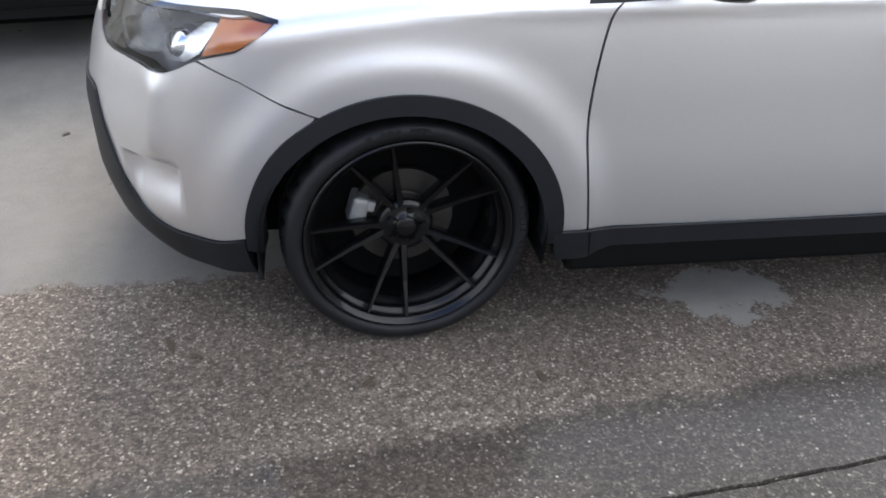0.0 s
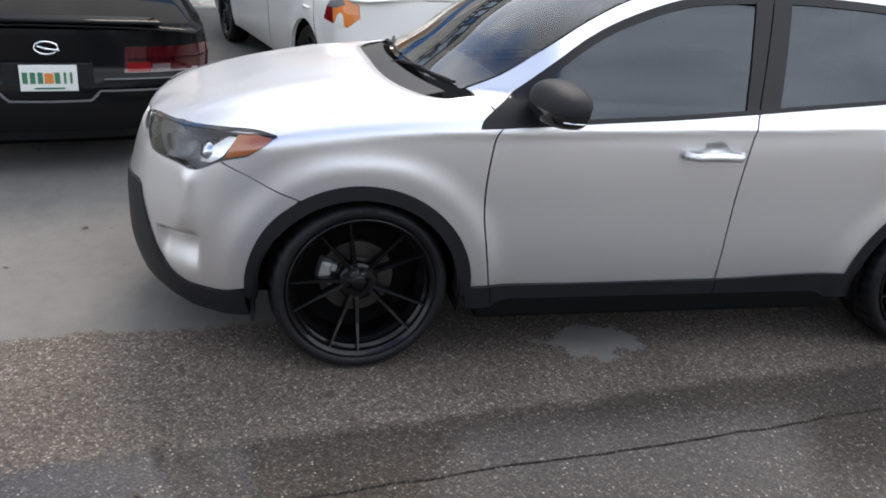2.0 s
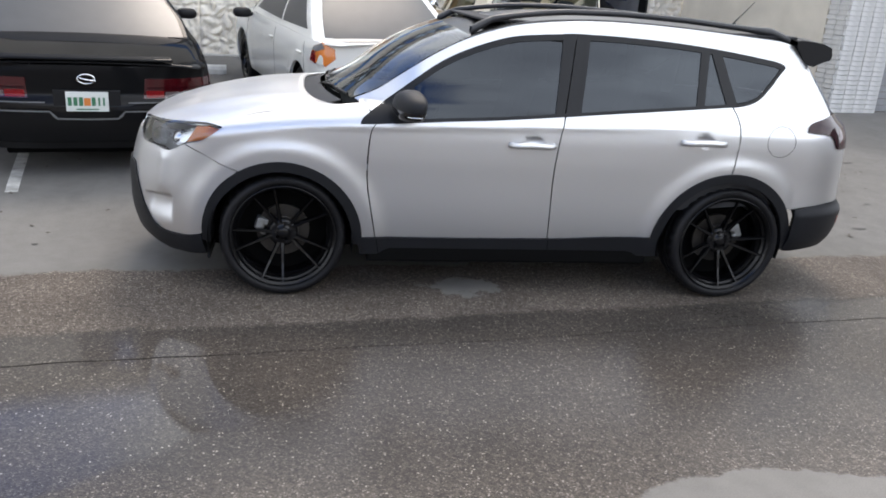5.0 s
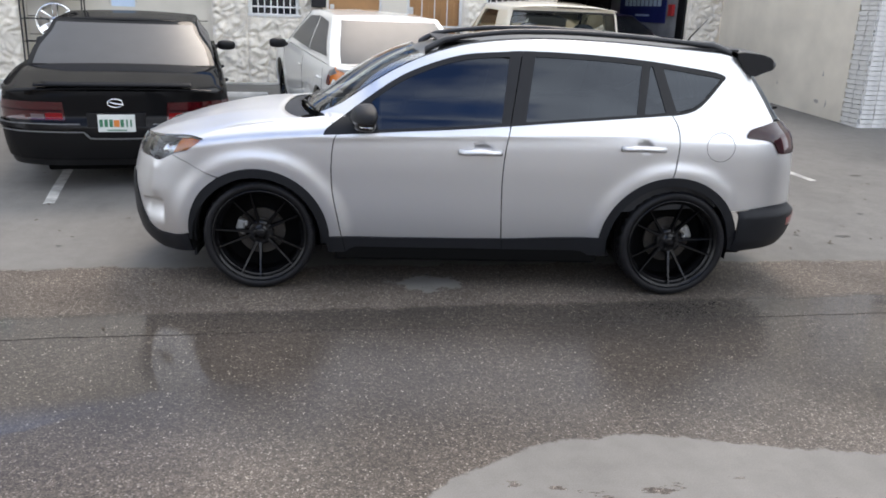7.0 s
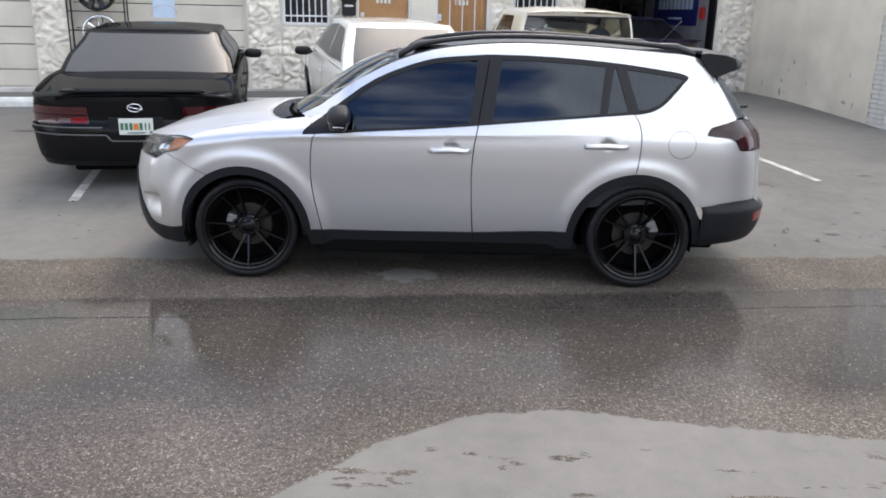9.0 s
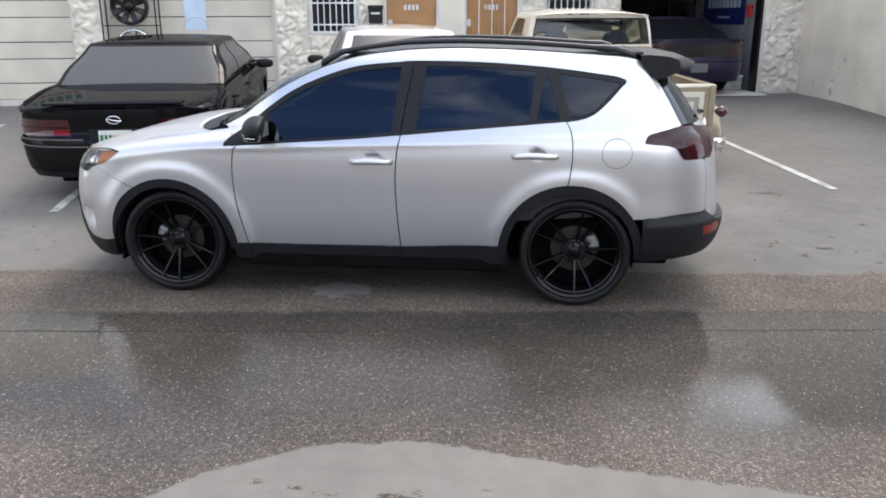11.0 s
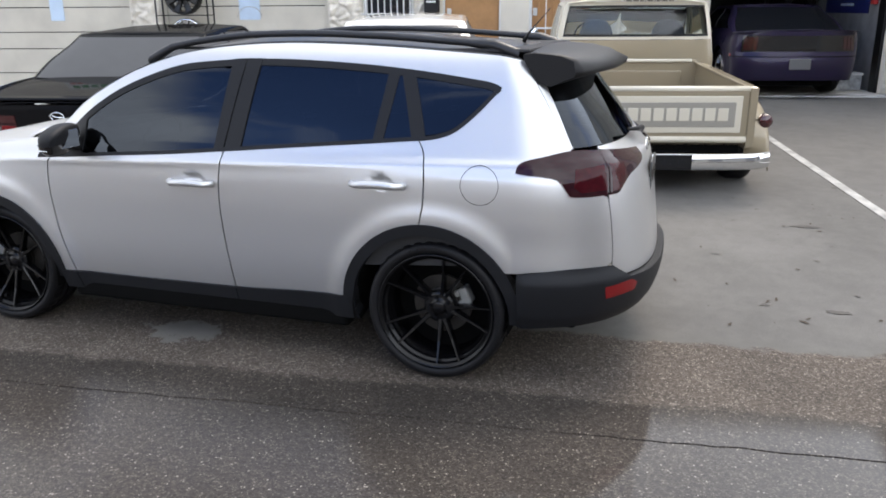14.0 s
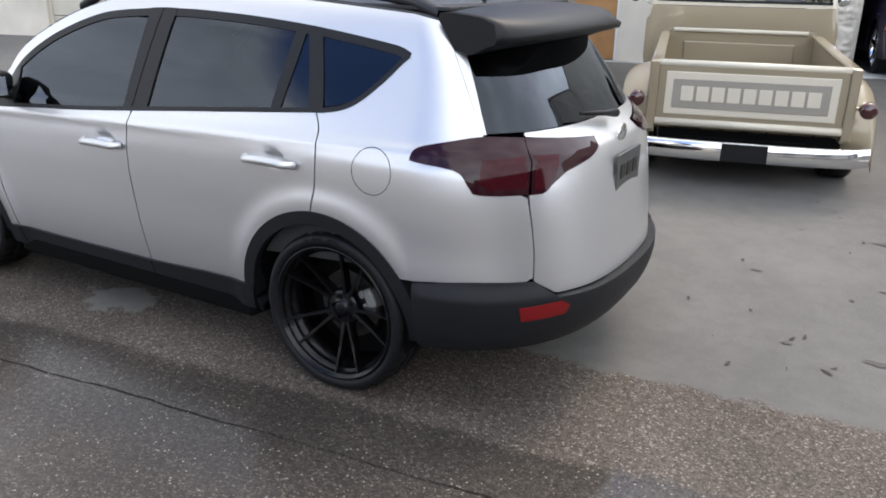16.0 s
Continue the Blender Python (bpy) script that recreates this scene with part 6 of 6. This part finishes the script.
    zz = lambda v: gb + (gt - gb) * v
    rear_c = [(xs1(zz(v)) + .962, zz(v)) for v in (.06, .3, .6, .93)]
    panel("rear_window", cab, [(xs1(zz(v)) + corner, zz(v)) for v in (.93, .6, .3, .06)] + rear_c, glass, car, "dark tinted rear window", off=.004, depth=.004, both=True)
    panel("rear_pillar", cab, [(xs1(zz(v)) + .04, zz(v)) for v in (1, .6, .3, 0)] + [(xs1(zz(v)) + .962, zz(v)) for v in (0, .3, .6, 1)], paint, car, both=True)
    front_c = [(xs0(zz(v)) - .962, zz(v)) for v in (.95, .6, .3, .03)]
    panel("windscreen", cab, [(xs0(zz(v)) - .03, zz(v)) for v in (.03, .3, .6, .95)] + front_c, glass, car, "windscreen", off=.004, depth=.004, both=True)
    panel("front_pillar", cab, [(xs0(zz(v)) - .0, zz(v)) for v in (0, .3, .6, 1)] + [(xs0(zz(v)) - .962, zz(v)) for v in (1, .6, .3, 0)], paint, car, off=-.004, both=True)
    rows = []
    for i in range(17):
        t = i / 16
        row = []
        for s in [-1 + j / 8 for j in range(17)]:
            b0, b1 = rf - .20 * (1 - s * s) ** .8, rt + .10 * (1 - s * s) ** .6
            row.append((b0 + (b1 - b0) * t, s * gw(gt), gt + (roof - gt) * (1 - abs(s) ** 2.6) * (.25 + .75 * math.sin(math.pi * min(1, max(0, t))) ** .5)))
        rows.append(row)
    loft("roof", rows, paint, car, thick=-.01)
    return car, skin, side, top


dark_glass = material("dark_car_glass", (.010, .011, .013), .03, grain=.2, scale=8)
grey_glass = material("grey_car_glass", (.050, .051, .054), .30, spec=.35, grain=.15, scale=6)
black_paint = car_paint("black_paint", (.007, .007, .0075), .0, .4, .001, .30, .0)
white_paint = car_paint("white_paint", (.82, .81, .76), .0, .35, .02)
purple_paint = car_paint("dark_purple_paint", (.014, .008, .034), .3, .35, .02, .5, .1)
dull_alloy = material("dull_alloy", (.30, .30, .31), .35, .8, grain=.2, scale=40)
tail_red = material("dark_red_lamp", (.05, .003, .005), .12, coat=1.0, grain=.25, scale=60)
plate_white = material("white_plate", (.66, .68, .64), .4, grain=.06, scale=50)
plate_green = material("green_print", (.03, .16, .08), .5)
plate_orange = material("orange_print", (.65, .20, .04), .5)

band_grey_dark = material("dim_grey_plate", (.12, .12, .12), .5, grain=.1, scale=40)
# black saloon
sed, sk, sd, tp = saloon("saloon", "black 1990s saloon with dark glass and a white plate, parked nose-in", placed(-1.575, 2.30, 13), black_paint, 5.40, 1.93, (.27, .98, .90, 1.39), (-1.05, -1.92, -3.15, -4.0, -1.32, -4.26), (dull_alloy, 5, .09), (.335, .23), grey_glass)
CE = -.42 + 1.15 + .012
for right in (False, True):
    panel("tail_lamp", sk, [(-.38, .63), (-.36, .785), (.53, .79), (.54, .632)], tail_red, sed, "dark red tail lamp", off=.006, depth=.02, right=right)
    panel("reversing_lamp", sk, [(.275, .64), (.275, .685), (.395, .685), (.395, .64)], material("smoked_lamp", (.12, .09, .09), .2) if "smoked_lamp" not in bpy.data.materials else bpy.data.materials["smoked_lamp"], sed, off=.009, depth=.01, right=right)
    panel("bumper_strip", sk, [(-.45, .56), (-.45, .598), (.62, .598), (.64, .56)], black_paint, sed, off=.034, depth=.03, right=right)
    panel("bumper_trim", sk, ribbon([(-.45, .602), (.62, .602)], .004), band_grey_dark, sed, "dull grey trim line", off=.036, depth=.01, right=right)
    panel("bumper_trim", sk, ribbon([(-.45, .538), (.635, .538), (.648, .512), (.662, .486), (CE, .482)], .005), band_grey_dark, sed, "dull grey trim line", off=.026, depth=.01, right=right)
    panel("lamp_bar", sk, [(-.36, .706), (-.36, .72), (.52, .722), (.52, .708)], smoke_red, sed, off=.010, depth=.01, right=right)
    panel("lamp_glow", sk, [(.405, .638), (.405, .695), (.525, .695), (.525, .638)], red_lens, sed, "bright red lens", off=.009, depth=.01, right=right)
panel("rear_bumper", sk, [(-.46, .30), (-.46, .535), (.635, .535), (.662, .48), (CE, .476), (CE, .30)], black_paint, sed, "glossy black rear bumper", off=.022, depth=.05, both=True)
panel("bumper_valance", sk, [(-.44, .235), (-.44, .29), (CE, .29), (CE, .235)], trim_black, sed, off=.012, depth=.04, both=True)
boxed("boot_spoiler", (-.16, -.015, -.64, .64, .925, .95), black_paint, sed, "black boot lip spoiler", bevel=.012)
boxed("plate_recess", (-.035, -.012, -.24, .24, .475, .70), trim_black, sed)
pl = boxed("licence_plate", (-.006, .006, -.1525, .1525, .54, .692), plate_white, sed, "white licence plate dimmed to grey for the bay's shade with green characters", bevel=.002)
for i, y in enumerate((-.125, -.085, -.045, .045, .085, .118)):
    boxed("plate_bar", (.006, .0085, y - (.014 if i < 4 else .007), y + (.014 if i < 4 else .007), .585, .65), plate_green, pl, bevel=0)
boxed("plate_print", (.006, .0085, -.024, .024, .585, .645), plate_orange, pl, bevel=.001)
boxed("plate_print", (.006, .0085, -.08, .08, .552, .562), plate_green, pl, bevel=0)
bm = bmesh.new()
tube(bm, [(.0, .062 * math.cos(a), .79 + .036 * math.sin(a)) for a in [2 * math.pi * i / 24 for i in range(25)]], .006, 6)
tube(bm, [(.002, -.045, .80), (.002, 0, .785), (.002, .07, .775)], .007, 6)
part("badge", bm, chrome, sed, "chrome ring badge", smooth=True)

# white saloon
alt, sk, sd, tp = saloon("saloon", "white modern saloon with grey glass, parked nose-in", placed(1.15, 3.47, 16), white_paint, 4.80, 1.80, (.25, .97, 1.03, 1.46), (-.72, -1.55, -2.75, -3.75, -1.03, -3.81), (rim_black, 10, .03), (.335, .24), grey_glass, corner=.38)
for right in (False, True):
    lens = panel("tail_lamp", sk, [(-.60, .81), (-.565, .93), (-.33, .99), (.0, .95), (.05, .86), (-.10, .78)], amber, alt, "orange, clear and red tail lamp", off=.006, depth=.02, right=right)
    panel("lamp_section", sk, [(-.575, .89), (-.555, .928), (-.34, .984), (-.20, .94), (-.42, .895)], lamp_grey, lens, "clear grey lamp section", off=.009, depth=.01, right=right)
    panel("lamp_section", sk, [(-.605, .79), (-.58, .885), (-.46, .895), (-.40, .785)], red_lens, lens, "red lamp section", off=.008, depth=.02, right=right)
    panel("lamp_section", sk, [(-.36, .785)] + circle(-.25, .79, .085, 170, 10, 12) + [(-.14, .785)], plate_white, lens, "white reversing lamp section", off=.010, depth=.01, right=right)
panel("rear_bumper", sk, [(-.46, .26), (-.46, .58), (CE, .60), (CE, .26)], white_paint, alt, off=.016, depth=.04, both=True)

# purple coupe in front of the bay
must, sk, sd, tp = saloon("coupe", "dark purple coupe with chrome five-spoke wheels heading into the garage bay", pose(5.15, 9.6, .463, 0, 0, -76), purple_paint, 4.75, 1.86, (.24, .95, .98, 1.36), (-.55, -1.35, -2.25, -3.05, -1.02, -3.74), (chrome, 5, .075), (.345, .255), dark_glass)
for right in (False, True):
    panel("side_marker", sk, [(-.42, .60), (-.42, .64), (-.28, .64), (-.28, .60)], red_lens, must, "small red side marker", off=.004, depth=.01, right=right)

    for k in range(3):
        panel("tail_lamp", sk, [(.10 + k * .085, .70), (.10 + k * .085, .88), (.165 + k * .085, .88), (.165 + k * .085, .70)], tail_red, must, "red tail lamp bar", off=.006, depth=.02, right=right)
    panel("bumper_line", sk, ribbon([(-.45, .60), (CE, .60)], .006), dark, must, off=.001, depth=.004, right=right)
panel("lamp_panel", sk, [(.04, .67), (.04, .90), (CE, .90), (CE, .67)], gloss_black, must, "black panel between the lamps", off=.003, depth=.01, both=True)
# a white plate given a dim grey, its shade put into the colour
boxed("licence_plate", (-.005, .008, -.152, .152, .42, .57), band_grey_dark, must, "white licence plate dimmed to grey for the bay's shade", bevel=.002)

# cream pickup
cream = car_paint("cream_paint", (.66, .60, .48), .0, .35, .02)
tan = car_paint("tan_paint", (.33, .27, .18), .25, .4, .02)
band_grey = material("grey_tailgate_band", (.31, .285, .24), .5, grain=.08, scale=60)
pick = thing("pickup_truck", "old cream and tan stepside pickup with a chrome bumper, parked nose-in", "pickup truck", placed(3.57, 3.86, 14))
GZ, GT = .455, .925
boxed("tailgate", (-.04, .0, -.655, .655, GZ, GT), tan, pick, "tan tailgate with a lettered band", bevel=.008)
bm = bmesh.new()
tube(bm, [(-.02, -.66, GT), (-.02, .66, GT)], .026, 12)
part("tailgate_rail", bm, cream, pick, smooth=True)
bm = bmesh.new()
tube(bm, [(-.008, -.655, GZ + .035), (-.008, .655, GZ + .035)], .030, 12)
part("tailgate_rail", bm, cream, pick, smooth=True)
boxed("tailgate_panel", (-.002, .008, -.60, .60, .55, .868), cream, pick, "cream inset panel", bevel=.006)
boxed("tailgate_panel", (.006, .012, -.545, .545, .60, .815), band_grey, pick, "grey lettering band", bevel=.004)
for i in range(9):
    y = -.44 + i * .11
    boxed("letter_shape", (.011, .016, y - .044, y + .044, .655, .765), cream, pick, "cream letter shape", bevel=.002)
for s in (-1, 1):
    boxed("bed_side", (-2.0, -.02, s * .655 + (-.035 if s < 0 else 0), s * .655 + (.035 if s > 0 else 0), .40, .92), tan, pick, bevel=.006)
    boxed("bed_rail", (-2.0, .0, s * .675 - .045, s * .675 + .045, .915, .945), tan, pick, bevel=.012)
    boxed("corner_post", (-.05, .012, s * .69 - .035, s * .69 + .035, .42, .94), tan, pick, bevel=.01)
    # rear fender
    rows = []
    for i in range(25):
        a = math.pi * i / 24
        x, z = -.62 - .50 * math.cos(a) * -1, .33 + .50 * math.sin(a) ** .8
        rows.append([(x + (.0 if k < 5 else -.03 * math.cos(a)), s * (.69 + .24 * math.sin(math.pi / 2 * k / 6)), z - .16 * (1 - math.cos(math.pi / 2 * k / 6)) - .0) for k in range(7)])
    loft("rear_fender", rows, tan, pick, "rounded tan rear fender", thick=.01)
    road_wheel(pick, -.62, -.86 if s < 0 else .86, .34, .22, dull_alloy, .20, 8, s > 0)
    road_wheel(pick, -3.50, -.86 if s < 0 else .86, .34, .22, dull_alloy, .20, 8, s > 0)
    bm = bmesh.new()
    lathe(bm, [(0, .055), (.045, .05), (.058, .035), (.058, -.03), (.03, -.05), (.0, -.05)], 28, pose(.01, s * .80, .66, 0, 0, -90) )
    part("tail_lamp", bm, tail_red, pick, "round red tail lamp", smooth=True)
    boxed("lamp_bracket", (-.06, -.02, s * .76 - .06, s * .76 + .05, .65, .67), tan, pick)
    boxed("running_board", (-1.95, -1.12, s * .80 - .12, s * .80 + .12, .30, .33), tan, pick, bevel=.01)
boxed("bed_front", (-2.04, -2.0, -.66, .66, .40, .965), tan, pick, bevel=.006)
bm = bmesh.new()
tube(bm, [(-1.99, -.6, .955), (-1.99, .6, .955)], .020, 10)
part("bed_front_rail", bm, cream, pick, smooth=True)
boxed("bed_front_panel", (-2.0, -1.988, -.5, .5, .60, .85), tan, pick, bevel=.01)
for i in range(8):
    boxed("bed_plank", (-2.0, -.04, -.652 + i * .163, -.652 + i * .163 + .155, .43, .45), material("bed_wood", (.12, .085, .05), .6, grain=.3, scale=25) if "bed_wood" not in bpy.data.materials else bpy.data.materials["bed_wood"], pick)
boxed("rear_crossmember", (-.10, -.04, -.62, .62, .33, .45), dark, pick, "black rear crossmember", bevel=.006)
boxed("frame_rail", (-4.2, -.02, -.45, .45, .24, .38), dark, pick, bevel=.01)
rows = []
for j in range(33):
    s = -1 + j / 16
    bow = .10 * s * s + .06 * ease(.86, 1.0, abs(s))
    rows.append([(.20 - bow + .028 * math.cos(a) * (1.1 if math.cos(a) > 0 else .5), s * .86, .335 + .072 * math.sin(a) - .01 * abs(s)) for a in [2 * math.pi * k / 16 for k in range(17)]])
bp = loft("rear_bumper", rows, chrome, pick, "polished chrome rear bumper")
boxed("bumper_bracket", (-.1, .18, -.40, -.34, .30, .36), dark, pick)
boxed("bumper_bracket", (-.1, .18, .34, .40, .30, .36), dark, pick)
boxed("plate_holder", (.21, .232, -.16, .16, .27, .40), trim_black, bp, "dark licence plate", bevel=.004)
for i in range(3):
    boxed("plate_bar", (.232, .234, -.10 + i * .075, -.05 + i * .075, .31, .36), cladding, bp, bevel=0)
# cab


cw = curve((.40, .86), (.95, .88), (1.05, .865), (1.5, .78), (1.60, .72))
def cab_skin_side(x, z):
    return cw(z)
cab_shell = Shell(0.0, cab_skin_side, lambda z: -3.55 + .42 * ease(1.05, 1.55, z), lambda z: -3.70 + .50 * ease(1.05, 1.55, z), lambda z: -2.22, lambda z: -2.10 - .05 * ease(1.05, 1.6, z), 1.0, .95, (.9, .5), (.9, .42))
cc = -2.22 + .962
for right in (False, True):
    panel("cab_side", cab_shell, [(-3.5, .35), (-2.05, .35), (-2.05, 1.03), (-3.5, 1.03)], tan, pick, right=right, step=.1, depth=.03)
    panel("cab_pillar", cab_shell, [(-2.50, 1.04), (-2.02, 1.04), (-2.02, 1.56), (-3.08, 1.56), (-3.45, 1.04), (-3.38, 1.04), (-3.03, 1.50), (-2.55, 1.50)], cream, pick, right=right, step=.08, depth=.03)
    panel("door_window", cab_shell, [(-3.36, 1.05), (-2.52, 1.05), (-2.56, 1.49), (-3.04, 1.49)], tint_light, pick, off=-.006, depth=.004, right=right, step=.12)
    bm = bmesh.new()
    lathe(bm, [(0, 0), (.055, .004), (.062, .015), (.05, .035), (0, .045)], 24, pose(-3.3, (-1 if not right else 1) * 1.06, 1.16, 0, 0, 90))
    part("door_mirror", bm, chrome, pick, "round chrome mirror", smooth=True)
    bm = bmesh.new()
    tube(bm, [(-3.3, (-1 if not right else 1) * .84, 1.06), (-3.3, (-1 if not right else 1) * 1.03, 1.14)], .008, 6)
    part("mirror_stalk", bm, chrome, pick)
panel("cab_back", cab_shell, [(-2.06, .38), (-2.06, 1.165), (cc, 1.165), (cc, .38)], tan, pick, both=True, step=.08, depth=.02)
panel("cab_back_frame", cab_shell, [(-2.03, 1.17), (-2.03, 1.57), (cc, 1.57), (cc, 1.52), (-1.92, 1.515), (-1.88, 1.49), (-1.88, 1.235), (-1.91, 1.21), (cc, 1.21), (cc, 1.17)], cream, pick, both=True, step=.05, depth=.02)
panel("window_gasket", cab_shell, ribbon([(cc, 1.518), (-1.90, 1.512), (-1.872, 1.485), (-1.872, 1.24), (-1.90, 1.213), (cc, 1.213)], .012), trim_black, pick, off=.004, both=True)
panel("rear_window", cab_shell, [(-1.88, 1.22), (-1.88, 1.51), (cc, 1.515), (cc, 1.215)], tint_light, pick, "clear rear window", off=-.004, depth=.004, both=True, step=.1)
panel("windscreen", cab_shell, [(-3.70, 1.08), (-3.70 + .42, 1.5), (-3.55 + .42 - 1.012, 1.5), (-3.55 - 1.012, 1.08)], tint_light, pick, "clear windscreen", off=-.004, depth=.004, both=True, step=.15)
rows = []
for i in range(13):
    t = i / 12
    rows.append([(-3.20 - .14 * (1 - s * s) + t * (1.06 + .20 * (1 - s * s)), s * .745, 1.555 + (.075 * (1 - abs(s) ** 3)) * (.3 + .7 * math.sin(math.pi * (.12 + .76 * t)))) for s in [-1 + j / 8 for j in range(17)]])
loft("cab_roof", rows, cream, pick, "rounded cream cab roof", thick=-.012)
boxed("hood", (-4.62, -3.55, -.80, .80, .80, 1.04), tan, pick, bevel=.08)
boxed("front_fender", (-4.60, -3.40, -.93, -.70, .42, .96), tan, pick, bevel=.06)
boxed("front_fender", (-4.60, -3.40, .70, .93, .42, .96), tan, pick, bevel=.06)
boxed("dashboard", (-3.58, -3.35, -.75, .75, .85, 1.06), seat_cloth, pick, bevel=.04)
boxed("seat_bench", (-2.75, -2.30, -.70, .70, .55, .80), seat_cloth, pick, bevel=.05)
blue_cloth = material("grey_blue_seat", (.06, .07, .09), .9, grain=.2, scale=120)
for y in (-.40, .40):
    bm = bmesh.new()
    bmesh.ops.create_uvsphere(bm, u_segments=18, v_segments=12, radius=1)
    for v in bm.verts:
        v.co = Vector((-2.38 + .07 * v.co.x, y + .20 * math.copysign(abs(v.co.y) ** .7, v.co.y), 1.08 + .29 * math.copysign(abs(v.co.z) ** .8, v.co.z)))
    part("seat_back", bm, blue_cloth, pick, "grey-blue seat back", smooth=True)
bm = bmesh.new()
tube(bm, [(-3.22, -.38 + .19 * math.cos(a), 1.10 + .19 * math.sin(a)) for a in [2 * math.pi * i / 28 for i in range(29)]], .012, 8)
part("steering_wheel", bm, trim_black, pick, smooth=True)
boxed("cab_floor", (-3.6, -2.15, -.8, .8, .34, .42), dark, pick)
